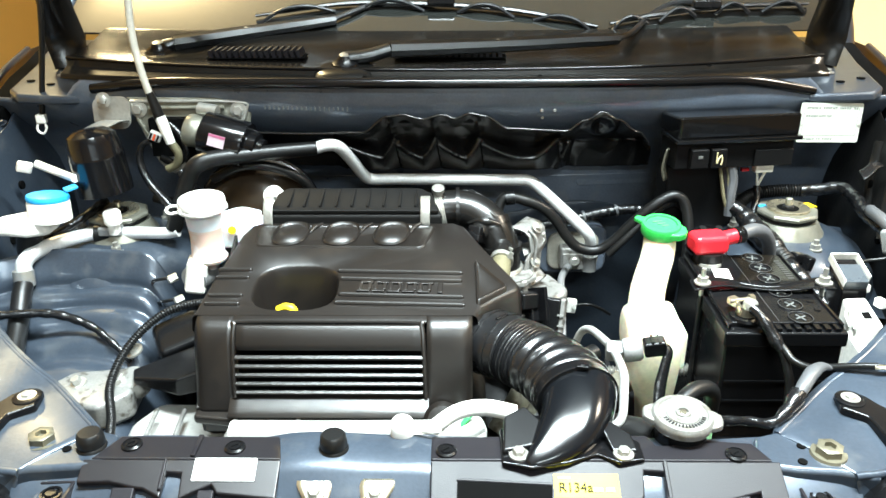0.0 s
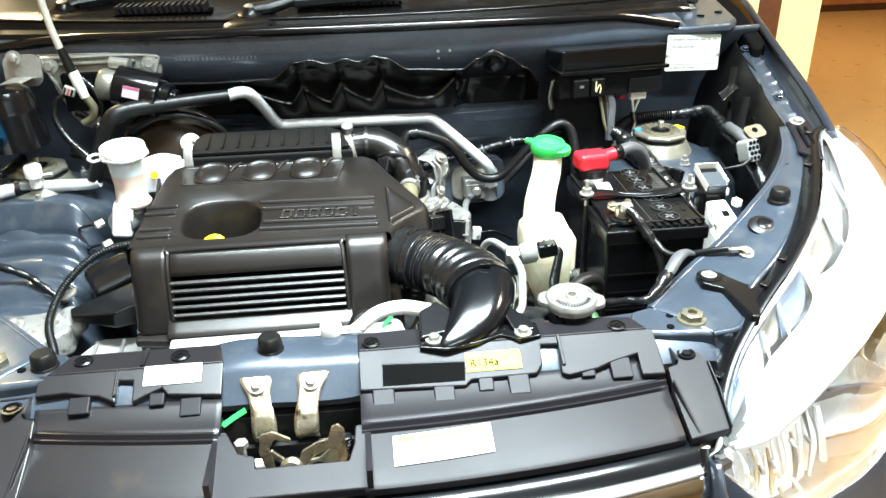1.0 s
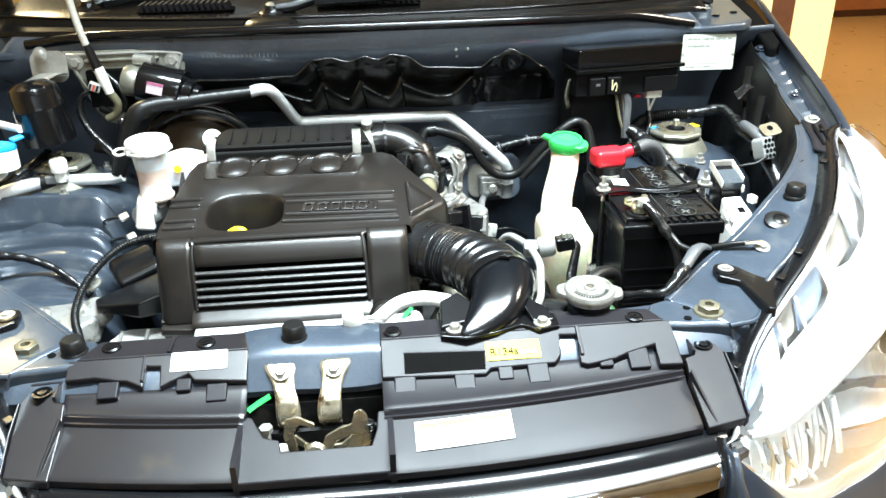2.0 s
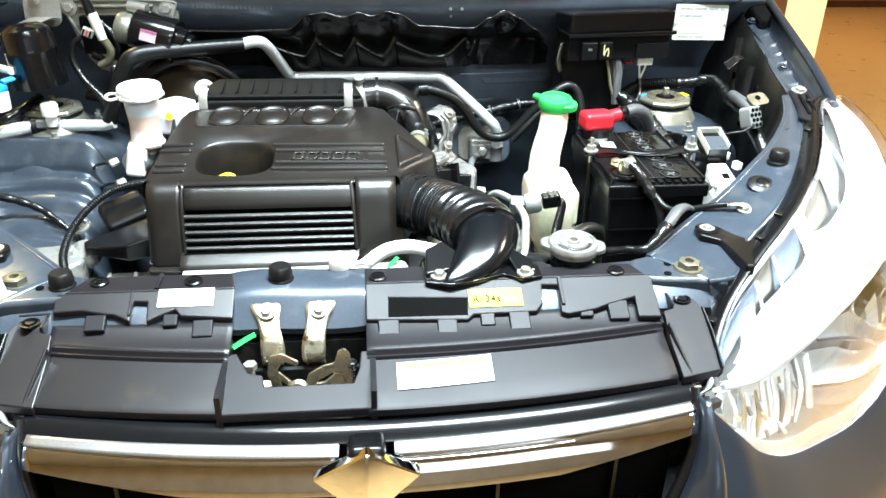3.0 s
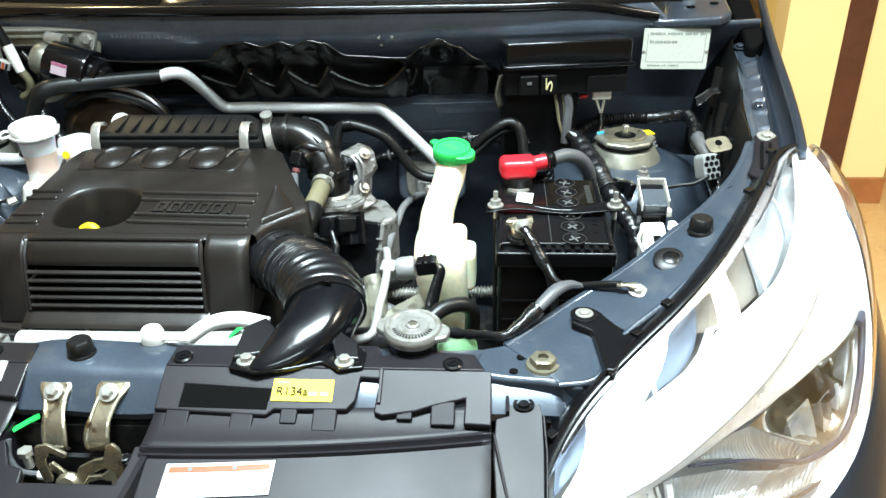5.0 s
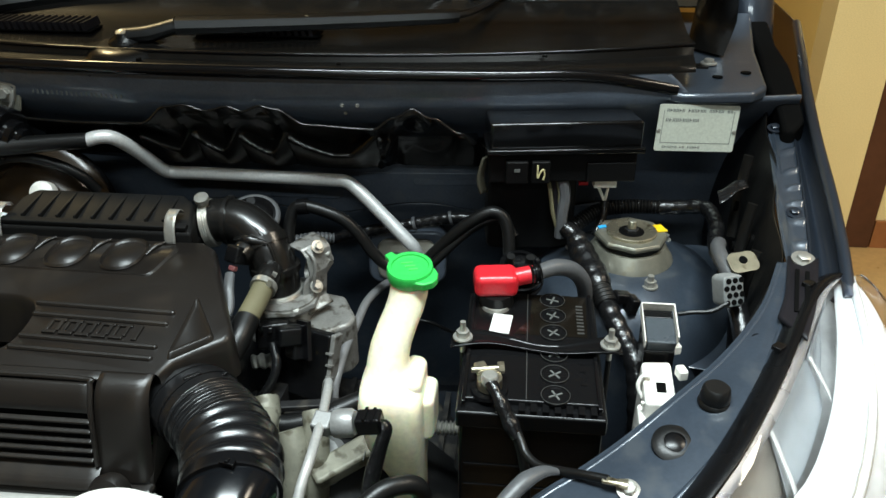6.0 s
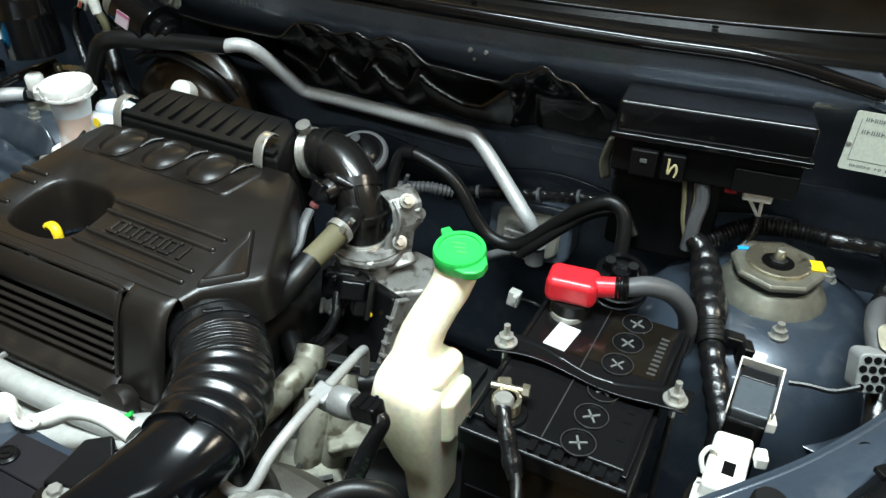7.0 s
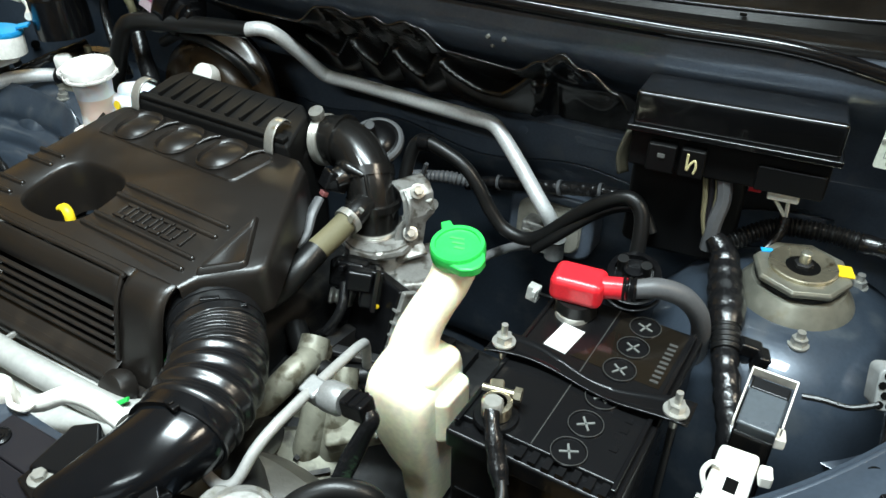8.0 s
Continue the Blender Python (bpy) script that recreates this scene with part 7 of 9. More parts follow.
part("bar", sheet(B(), bar2_at, 36, 6), BLACK, hold, thick=0.0025)
for x in (0.3385, 0.4935):
    part("rod", rod(B(), (x, 0.943, 0.815), (x, 0.943, 0.854), 0.0030, seg=10), ZINC, hold)
    # same steel rod; its shade lower down is put in as dark metal
    part("shaded_rod", rod(B(), (x, 0.943, 0.60), (x, 0.943, 0.816), 0.0030, seg=10), DARK, hold)
    part("nut", spin(spin(B(), [(0.0105, 0), (0.0105, 0.002)], (x, 0.943, 0.8335)), [(0.0072, 0.002), (0.0072, 0.009)], (x, 0.943, 0.8335), seg=6), ZINC, hold)
neg = thing("negative_cable", "black taped earth cable with a brass battery clamp", "cable", (0.37, 0.87, 0.83))
part("clamp", spin(B(), [(0.0125, 0), (0.0125, 0.012), (0.009, 0.013)], (0.3705, 0.870, BZ + 0.005), seg=20), YZINC, neg, "worn brass clamp")
part("clamp_jaw", cbox(B(), (0.363, 0.884, BZ + 0.012), (0.012, 0.022, 0.010), turn(0, 0, 25)), YZINC, neg, bevel=0.002)
part("clamp_bolt", spin(rod(B(), (0.352, 0.880, BZ + 0.016), (0.380, 0.886, BZ + 0.016), 0.003), [(0.006, 0), (0.006, 0.006)], (0.378, 0.886, BZ + 0.016), (1, 0.2, 0), 6), YZINC, neg)
part("lug_bolt", spin(B(), [(0.0085, 0), (0.0085, 0.008), (0.007, 0.010), (0, 0.010)], (0.371, 0.862, BZ + 0.016), seg=16), ZINC, neg)
part("taped_lead", tube(B(), [(0.371, 0.860, BZ + 0.020), (0.378, 0.848, BZ + 0.014), (0.386, 0.839, BZ + 0.003), (0.394, 0.831, BZ - 0.010), (0.400, 0.825, BZ - 0.018)], [0.006, 0.0065, 0.0075, 0.008, 0.007], 14, 8, 0.0005, 0.021), TAPE, neg)
part("lower_lead", tube(B(), [(0.398, 0.827, BZ - 0.015), (0.405, 0.819, BZ - 0.032), (0.410, 0.808, BZ - 0.060), (0.408, 0.80, BZ - 0.11), (0.40, 0.80, BZ - 0.18)], 0.0052, 12, 8), RUBBER, neg)
part("earth_lead", tube(B(), [(0.392, 0.835, 0.818), (0.402, 0.822, 0.808), (0.409, 0.808, 0.801), (0.422, 0.794, 0.801), (0.440, 0.782, 0.809), (0.460, 0.770, 0.818), (0.478, 0.761, 0.8235)], 0.0042, 12, 8), RUBBER, neg)
part("ring_terminal", tube(B(), [(0.474, 0.761, BZ - 0.001), (0.484, 0.757, BZ + 0.001), (0.494, 0.755, BZ + 0.001)], [0.0042, 0.004, 0.006], 10, 4, squash=0.6), YZINC, neg)
red = thing("terminal_cover", "bright red plastic battery terminal cover", "terminal cover", (0.375, 1.03, BZ))
part("hood", box(B(), -0.025, 0.025, -0.018, 0.018, 0.006, 0.034, Matrix.Translation((0.369, 1.032, BZ + 0.008)) @ turn(0, 0, 8)), RED, red, bevel=0.008, segs=3)
part("snout", tube(B(), [(0.388, 1.036, BZ + 0.030), (0.400, 1.039, BZ + 0.032), (0.412, 1.041, BZ + 0.034)], [0.0108, 0.0105, 0.0105], 16, 4), RED, red)
part("seal_foot", spin(B(), [(0.020, 0), (0.019, 0.015)], (0.3705, 1.028, BZ + 0.001), seg=24), RUBBER, red)
pos = thing("positive_cable", "thick grey-sleeved battery cable arching behind the battery", "cable", (0.46, 1.06, 0.80))
part("boot", tube(B(), [(0.408, 1.040, BZ + 0.034), (0.420, 1.043, BZ + 0.035)], 0.011, 14, 3, 0.0012, 0.005), BLACK, pos)
part("sleeve", tube(B(), [(0.418, 1.042, BZ + 0.036), (0.438, 1.055, BZ + 0.036), (0.459, 1.068, BZ + 0.025), (0.474, 1.078, BZ + 0.000), (0.478, 1.086, BZ - 0.04), (0.476, 1.090, BZ - 0.10)], [0.009, 0.0100, 0.0100, 0.0095, 0.009, 0.009], 16, 8), GREYHOSE, pos)

# ---- expansion tank with green lid ----
tank = thing("expansion_tank", "milky plastic bottle with a tall neck and green cap", "bottle", (0.28, 0.90, 0.58))
bm = B()
rows = []
for cx, cy, z, rx, ry, power in ((0.2815, 0.958, 0.896, 0.0200, 0.0200, 2), (0.2800, 0.951, 0.880, 0.0203, 0.0205, 2), (0.2765, 0.943, 0.867, 0.0207, 0.021, 2.0), (0.2705, 0.934, 0.853, 0.0210, 0.022, 2.0), (0.2645, 0.924, 0.836, 0.0214, 0.023, 2.1), (0.2620, 0.917, 0.822, 0.0218, 0.024, 2.1), (0.2620, 0.913, 0.812, 0.0228, 0.026, 2.2),
                                 (0.2640, 0.910, 0.807, 0.0270, 0.033, 2.8), (0.2665, 0.908, 0.801, 0.0315, 0.039, 3.8), (0.268, 0.907, 0.797, 0.0330, 0.041, 4.5), (0.268, 0.906, 0.786, 0.0342, 0.042, 5.0), (0.269, 0.905, 0.765, 0.0342, 0.042, 5.0), (0.2715, 0.906, 0.735, 0.0320, 0.040, 4.5), (0.2765, 0.908, 0.705, 0.0260, 0.036, 4.0), (0.281, 0.910, 0.680, 0.0200, 0.030, 4.0), (0.283, 0.910, 0.64, 0.018, 0.028, 4.0)):
    ring = []
    for i in range(40):
        a = 2 * math.pi * i / 40
        c, s = math.cos(a), math.sin(a)
        f = (abs(c) ** power + abs(s) ** power) ** (-1 / power)
        ring.append(bm.verts.new((cx + rx * c * f, cy + ry * s * f, z)))
    rows.append(ring)
for a, b in zip(rows, rows[1:]):
    for i in range(40):
        bm.faces.new((a[i], a[(i + 1) % 40], b[(i + 1) % 40], b[i]))
bm.faces.new(rows[0])
bm.faces.new(rows[-1])
part("bottle_body", bm, CREAM, tank, angle=60)
part("side_step", prism(B(), [(0.276, 0.884), (0.300, 0.884), (0.302, 0.938), (0.280, 0.944)], 0.735, lambda x, y: 0.812), CREAM, tank, bevel=0.009, segs=4)
part("side_step", prism(B(), [(0.292, 0.884), (0.313, 0.888), (0.314, 0.932), (0.294, 0.937)], 0.735, lambda x, y: 0.789), CREAM, tank, bevel=0.007, segs=3)
part("tank_foot", prism(B(), [(0.272, 0.896), (0.292, 0.896), (0.294, 0.925), (0.272, 0.925)], 0.56, 0.66), CREAM, tank, bevel=0.004)
NECK = V((0.0, -0.15, 1.0)).normalized()
CAPAT = V((0.2815, 0.9585, 0.8985))
part("cap", spin(B(), [(0.0232, -0.003), (0.0246, 0.000), (0.0246, 0.0085), (0.0238, 0.0105), (0.0205, 0.0112), (0.0195, 0.0106), (0.0120, 0.0112), (0, 0.0112)], CAPAT, NECK, 40), GREEN, tank, "bright green snap cap")
CAPM = Matrix.Translation(CAPAT) @ turn(8.53)
part("cap_rim", spin(B(), [(0.0190, 0.0095), (0.0200, 0.0125), (0.0235, 0.0128), (0.0245, 0.0100)], CAPAT, NECK, 40), GREEN, tank)
part("cap_tab", plate_on(B(), [(0.016, -0.018), (0.028, -0.013), (0.0335, -0.004), (0.0330, 0.004), (0.028, 0.012), (0.016, 0.018)], CAPM @ turn(0, 0, -32) @ pose(0, 0, 0.0095), 0.0095), GREEN, tank, bevel=0.0022)
part("cap_hinge", plate_on(B(), [(0.018, -0.009), (0.030, -0.0055), (0.0365, -0.005), (0.0370, 0.004), (0.030, 0.0055), (0.018, 0.009)], CAPM @ turn(0, 0, 139) @ pose(0, 0, 0.009), 0.006), GREEN, tank, bevel=0.0015)
for k in range(3):
    part("cap_print", cbox(B(), CAPAT + NECK * 0.0114 + V((-0.004 + 0.004 * k, 0.006 - 0.005 * k, 0.0009 - 0.0007 * k)), (0.013 - 0.002 * k, 0.0024, 0.0008), turn(9, 0, 15)), mat("pale_green_print", (0.06, 0.54, 0.09), 0.4) if k == 0 else bpy.data.materials["pale_green_print"], tank)
part("level_line", box(B(), 0.2340, 0.2352, 0.886, 0.90, 0.70, 0.703), GREYPRINT, tank)

# ---- radiator filler, hoses and refrigerant pipe ----
fill = thing("pressure_cap", "round cast metal radiator cap with two lugs", "pressure cap", (0.252, 0.695, 0.768))
part("filler_neck", spin(B(), [(0.026, 0), (0.026, 0.03), (0.031, 0.033), (0.031, 0.036)], (0.252, 0.695, 0.768), seg=28), BLACK, fill)
cp = V((0.252, 0.695, 0.8040))
cap_axis = V((0.0, -0.06, 1.0))
CAPMETAL = mat("dull_cap_steel", (0.30, 0.295, 0.275), 0.34, 0.6, 0.3, 240, 0.12, 0, (0.17, 0.155, 0.12), 0.57, 30)
disc = part("cap_disc", spin(B(), [(0.030, -0.006), (0.0315, -0.002), (0.0315, 0.003), (0.0290, 0.0065), (0.0255, 0.0070), (0.0240, 0.0055), (0.0175, 0.0050), (0.0165, 0.0066), (0.0150, 0.0070), (0.0080, 0.0062), (0.0070, 0.0080), (0.0052, 0.0086), (0.0046, 0.0060), (0, 0.0060)], cp, cap_axis, 44), CAPMETAL, fill)
part("cap_rivet", spin(B(), [(0.0036, 0.0058), (0.0032, 0.0078), (0, 0.0082)], cp, cap_axis, 16), YZINC, disc)
for i in range(16):
    a = radians(200 + 140 * i / 15)
    part("print_bar", cbox(B(), cp + V((0.0207 * math.cos(a), 0.0207 * math.sin(a), 0.0056 + 0.0012 * math.sin(a))), (0.0016, 0.0040, 0.0008), turn(3, 0, math.degrees(a) + 90)), DARK, disc)
for a in (168, -12):
    d = V((math.cos(radians(a)), math.sin(radians(a)), 0))
    part("cap_lug", prism(B(), [tuple((cp + d * r + V((-d.y, d.x, 0)) * w).xy) for r, w in ((0.024, -0.016), (0.033, -0.0125), (0.0390, -0.008), (0.0400, 0.0), (0.0390, 0.008), (0.033, 0.0125), (0.024, 0.016))], cp.z - 0.005, lambda x, y: cp.z + 0.0035 + 0.06 * (y - cp.y)), CAPMETAL, fill, bevel=0.0025, segs=3)
part("overflow_stub", tube(B(), [(0.262, 0.715, 0.780), (0.272, 0.700, 0.772), (0.280, 0.690, 0.752)], 0.006, 12, 5), ALU, fill)
solo("overflow_hose", tube(B(), [(0.256, 0.735, 0.772), (0.266, 0.748, 0.783), (0.283, 0.764, 0.789), (0.302, 0.776, 0.785), (0.312, 0.782, 0.772), (0.312, 0.784, 0.745)], 0.0092, 16, 8), RUBBER, "black rubber overflow hose looping to the bottle", "hose")
solo("radiator_hose", tube(B(), [(0.235, 0.715, 0.757), (0.215, 0.735, 0.752), (0.18, 0.765, 0.735), (0.14, 0.80, 0.70), (0.11, 0.86, 0.66)], 0.020, 18, 8), RUBBER, "thick dusty rubber radiator hose", "hose")
ac = thing("refrigerant_pipe", "thin bent aluminium refrigerant pipe with pressure switch", "pipe", (0.21, 0.83, 0.75))
part("pipe", tube(B(), [(0.140, 0.746, 0.756), (0.167, 0.737, 0.762), (0.190, 0.733, 0.765), (0.202, 0.740, 0.772), (0.2065, 0.760, 0.791), (0.2095, 0.785, 0.801), (0.207, 0.835, 0.799), (0.201, 0.88, 0.790), (0.194, 0.920, 0.778), (0.186, 0.940, 0.760), (0.178, 0.95, 0.72)], 0.0050, 14, 8), mat("dull_alloy_pipe", (0.38, 0.375, 0.36), 0.42, 0.3, 0.2, 200, 0.08), ac)
part("block", cbox(B(), (0.209, 0.836, 0.797), (0.020, 0.020, 0.018), turn(15, 0, -8)), ALU, ac, bevel=0.003)
part("switch_body", spin(B(), [(0.0135, 0), (0.0145, 0.004), (0.0145, 0.018), (0.012, 0.022)], (0.220, 0.838, 0.796), (1, -0.05, 0.18), 24), ALU, ac, "cast pressure switch")
part("switch_plug", cbox(B(), (0.256, 0.836, 0.803), (0.026, 0.020, 0.019), turn(0, -10, -3)), BLACK, ac, bevel=0.003)
for k in (-0.004, 0.004):
    part("plug_rib", cbox(B(), (0.256 + k, 0.836, 0.8125), (0.003, 0.019, 0.003), turn(0, -10, -3)), BLACK, ac)
part("switch_lead", tube(B(), [(0.268, 0.836, 0.804), (0.272, 0.833, 0.797), (0.268, 0.826, 0.783), (0.262, 0.815, 0.762), (0.258, 0.800, 0.742)], [0.006, 0.008, 0.0085, 0.010, 0.009], 14, 8, squash=0.6), TAPE, ac, "crinkled taped switch lead")
solo("spring_hose", tube(B(), [(0.160, 0.957, 0.690), (0.222, 0.956, 0.690), (0.29, 0.957, 0.692), (0.345, 0.955, 0.695), (0.365, 0.953, 0.696)], 0.0075, 14, 6, 0.0016, 0.0048), ZINC, "bright coiled spring sleeve on a hose", "hose")

# wiring to the front of the battery
solo("wiring_loom", tube(B(), [(0.275, 0.752, 0.765), (0.300, 0.735, 0.772), (0.330, 0.715, 0.785), (0.348, 0.705, 0.790), (0.366, 0.716, 0.797), (0.385, 0.735, 0.806)], [0.008, 0.006, 0.005, 0.0055, 0.007, 0.010], 14, 8, 0.0005, 0.021), TAPE, "black taped wiring loom along the radiator support", "wiring")
solo("loom_sleeve", tube(B(), [(0.374, 0.722, 0.800), (0.392, 0.742, 0.811), (0.408, 0.760, 0.817), (0.424, 0.774, 0.815), (0.438, 0.782, 0.808)], [0.005, 0.0075, 0.008, 0.006, 0.0035], 16, 8, squash=0.8), GREYHOSE, "grey plastic loom sleeve beside the battery", "wiring")

# ---- firewall pipework ----
pipe = thing("firewall_pipe", "long bent aluminium pipe with a black insulated end", "pipe", (0.0, 1.25, 0.84))
part("bare_pipe", tube(B(), [(-0.197, 1.210, 0.933), (-0.178, 1.217, 0.936), (-0.162, 1.226, 0.930), (-0.146, 1.252, 0.900), (-0.130, 1.276, 0.866), (-0.117, 1.284, 0.857), (-0.08, 1.285, 0.857), (0.02, 1.282, 0.857), (0.12, 1.279, 0.857), (0.142, 1.278, 0.856), (0.158, 1.275, 0.847), (0.195, 1.262, 0.816), (0.232, 1.247, 0.784), (0.245, 1.246, 0.768), (0.249, 1.254, 0.745), (0.250, 1.262, 0.715)], 0.0096, 16, 6), PIPE, pipe, "bare aluminium pipe")
part("insulation", tube(B(), [(-0.194, 1.211, 0.933), (-0.24, 1.200, 0.932), (-0.29, 1.185, 0.931), (-0.340, 1.166, 0.931), (-0.366, 1.155, 0.924), (-0.382, 1.152, 0.900), (-0.400, 1.148, 0.855), (-0.412, 1.147, 0.824)], [0.0105, 0.0115, 0.012, 0.0125, 0.013, 0.0125, 0.012, 0.012], 16, 8), RUBBER, pipe, "black foam insulation")
ev = thing("expansion_valve", "aluminium expansion valve block in a grey gasket on the firewall", "valve", (0.235, 1.26, 0.72))
part("valve_boss", plate_on(B(), round_rect(0.120, 0.088, 0.020), facing((0.226, 1.298, 0.722), (1, 0.06, 0), (0, 0.10, 1)), 0.062), PAINT_DUSTY, ev, bevel=0.006)
part("gasket", plate_on(B(), round_rect(0.090, 0.068, 0.018), facing((0.226, 1.290, 0.722), (1, 0.06, 0), (0, 0.10, 1)), 0.010), mat("grey_brown_gasket", (0.26, 0.245, 0.205), 0.6, 0, 0.25, 200, 0.2), ev, bevel=0.006, segs=3)
part("valve_block", cbox(B(), (0.226, 1.274, 0.720), (0.052, 0.030, 0.040), turn(-5)), CASTALU, ev, bevel=0.005)
part("valve_face", cbox(B(), (0.226, 1.2585, 0.717), (0.044, 0.004, 0.028), turn(-5)), CASTALU, ev, bevel=0.0015)
part("valve_screw", spin(B(), [(0.0085, 0), (0.0085, 0.004), (0.006, 0.006), (0, 0.006)], (0.224, 1.2570, 0.718), (0, -1, 0.1), 16), ZINC, ev)
part("valve_stub", spin(B(), [(0.0125, 0), (0.0125, 0.026), (0.014, 0.028)], (0.250, 1.262, 0.700), (0, 0, 1), 18), ALU, ev)
solo("heater_line", tube(B(), [(0.216, 1.262, 0.704), (0.212, 1.245, 0.713), (0.202, 1.21, 0.724), (0.189, 1.161, 0.729), (0.184, 1.106, 0.725), (0.179, 1.064, 0.720), (0.176, 1.029, 0.708), (0.174, 1.012, 0.694), (0.174, 1.004, 0.675)], 0.0058, 14, 8), mat("pale_grey_rubber", (0.15, 0.15, 0.152), 0.42), "grey rubber line running forward from the firewall", "hose")
solo("vacuum_hose", tube(B(), [(0.088, 1.150, 0.790), (0.086, 1.170, 0.830), (0.092, 1.180, 0.856), (0.106, 1.182, 0.862), (0.135, 1.182, 0.855), (0.160, 1.182, 0.843), (0.180, 1.181, 0.822), (0.196, 1.180, 0.798), (0.216, 1.180, 0.778), (0.244, 1.180, 0.773), (0.268, 1.180, 0.787), (0.298, 1.180, 0.820), (0.330, 1.181, 0.850), (0.358, 1.184, 0.864), (0.376, 1.180, 0.852), (0.382, 1.166, 0.815), (0.380, 1.15, 0.77)], 0.0082, 16, 8), RUBBER, "black rubber vacuum hose arching across the bay", "hose")
solo("vacuum_hose", tube(B(), [(0.262, 1.17, 0.770), (0.286, 1.172, 0.795), (0.322, 1.182, 0.830), (0.350, 1.192, 0.846), (0.372, 1.196, 0.846), (0.388, 1.19, 0.826)], 0.006, 14, 8), RUBBER, "thin black rubber hose beside the vacuum hose", "hose")
solo("wiring_loom", tube(B(), [(0.105, 1.286, 0.750), (0.125, 1.286, 0.760), (0.150, 1.286, 0.768), (0.229, 1.288, 0.785), (0.270, 1.288, 0.795), (0.300, 1.286, 0.801), (0.335, 1.284, 0.802), (0.372, 1.276, 0.795), (0.40, 1.262, 0.775)], [0.007, 0.0085, 0.009, 0.009, 0.009, 0.009, 0.0085, 0.008, 0.008], 14, 8, 0.0003, 0.013), TAPE, "black taped wiring loom along the firewall", "wiring")
for x, z in ((0.152, 0.7685), (0.238, 0.7875), (0.292, 0.7995)):
    solo("loom_tie", tube(B(), [(x, 1.2865, z), (x + 0.004, 1.2868, z + 0.001)], 0.0104, 16, 3), GREYHOSE, "grey tape band round the firewall loom", "tape band")
solo("wiring_loom", tube(B(), [(0.020, 1.272, 0.748), (0.042, 1.262, 0.757), (0.066, 1.258, 0.766), (0.092, 1.262, 0.770), (0.118, 1.276, 0.763)], [0.006, 0.0085, 0.0075, 0.0085, 0.007], 12, 8, 0.0010, 0.006), GREYHOSE, "slack dusty braided loom behind the throttle", "wiring")
solo("loom_tie", cbox(B(), (0.058, 1.250, 0.776), (0.005, 0.006, 0.026), turn(0, 20, 0)), GREYHOSE, "grey tie round the slack loom", "cable tie", bevel=0.001)
solo("hose_clip", tube(B(), [(0.098, 1.181, 0.8605), (0.112, 1.182, 0.862)], 0.0110, 14, 3), BLACK, "small black plastic clip on the hose", "clip")
valve = thing("vacuum_valve", "round black ringed solenoid valve behind the battery", "solenoid", (0.396, 1.118, 0.78))
part("drum", spin(B(), [(0.024, -0.05), (0.026, 0.0), (0.0310, 0.003), (0.0310, 0.007), (0.0265, 0.008), (0.0265, 0.011), (0.0295, 0.012), (0.0295, 0.016), (0.0255, 0.017), (0.0255, 0.024), (0.0275, 0.026), (0.0265, 0.032), (0.020, 0.034), (0.019, 0.029), (0.012, 0.029), (0.011, 0.038), (0, 0.039)], (0.396, 1.118, 0.798), (0.05, -0.25, 1), 36), GLOSS, valve)
for dx in (-0.012, 0.012):
    part("valve_stub", rod(B(), (0.396 + dx, 1.112, 0.826), (0.397 + dx, 1.108, 0.842), 0.0055, seg=14), RUBBER, valve)


plug = thing("wiring_plug", "white wiring plug on a thin black lead below the pipe", "connector", (0.225, 1.26, 0.61))
part("housing", cbox(B(), (0.225, 1.266, 0.628), (0.017, 0.014, 0.024), turn(0, 8, 0)), WHITE, plug, bevel=0.002)
part("latch", cbox(B(), (0.229, 1.257, 0.632), (0.006, 0.005, 0.012), turn(0, 8, 0)), WHITE, plug, bevel=0.001)
part("lead", tube(B(), [(0.236, 1.264, 0.630), (0.256, 1.262, 0.632), (0.276, 1.266, 0.622), (0.296, 1.274, 0.606)], 0.0028, 10, 6), RUBBER, plug)
part("clip", cbox(B(), (0.222, 1.276, 0.632), (0.010, 0.012, 0.010)), BLACK, plug)

# ---- fuse box ----
FUSEBLACK = mat("polished_black_plastic", (0.003, 0.003, 0.0032), 0.16, 0, 0.15, 300, 0.0, 0.7, spec=0.2)
fuse = thing("fuse_box", "black plastic fuse box mounted on the firewall", "fuse box", (0.44, 1.2, 0.9))
part("cover_lid", prism(B(), [(0.350, 1.184), (0.350, 1.262), (0.541, 1.258), (0.541, 1.186)], 0.955, lambda x, y: 0.9895 - 0.12 * (y - 1.186)), FUSEBLACK, fuse, bevel=0.0042, segs=3)
part("lid_rim", box(B(), 0.346, 0.544, 1.179, 1.244, 0.9495, 0.9560), FUSEBLACK, fuse, bevel=0.0015)
part("lower_box", prism(B(), [(0.350, 1.190), (0.350, 1.25), (0.538, 1.25), (0.538, 1.190)], 0.907, 0.950), MATTBLACK, fuse, bevel=0.003)
# added block: paints in the dark, cluttered space under the box
part("dark_fill_block", prism(B(), [(0.352, 1.215), (0.352, 1.262), (0.470, 1.262), (0.470, 1.215), (0.44, 1.205), (0.38, 1.205)], 0.800, 0.908), MATTBLACK, fuse, "added black block filling the dark space under the box", bevel=0.006)
part("relay", cbox(B(), (0.384, 1.184, 0.926), (0.028, 0.014, 0.030)), MATTBLACK, fuse, bevel=0.002)
part("relay_mark", cbox(B(), (0.384, 1.1765, 0.930), (0.007, 0.001, 0.004)), GREYPRINT, fuse)
part("relay", cbox(B(), (0.414, 1.184, 0.926), (0.024, 0.014, 0.030)), MATTBLACK, fuse, bevel=0.002)
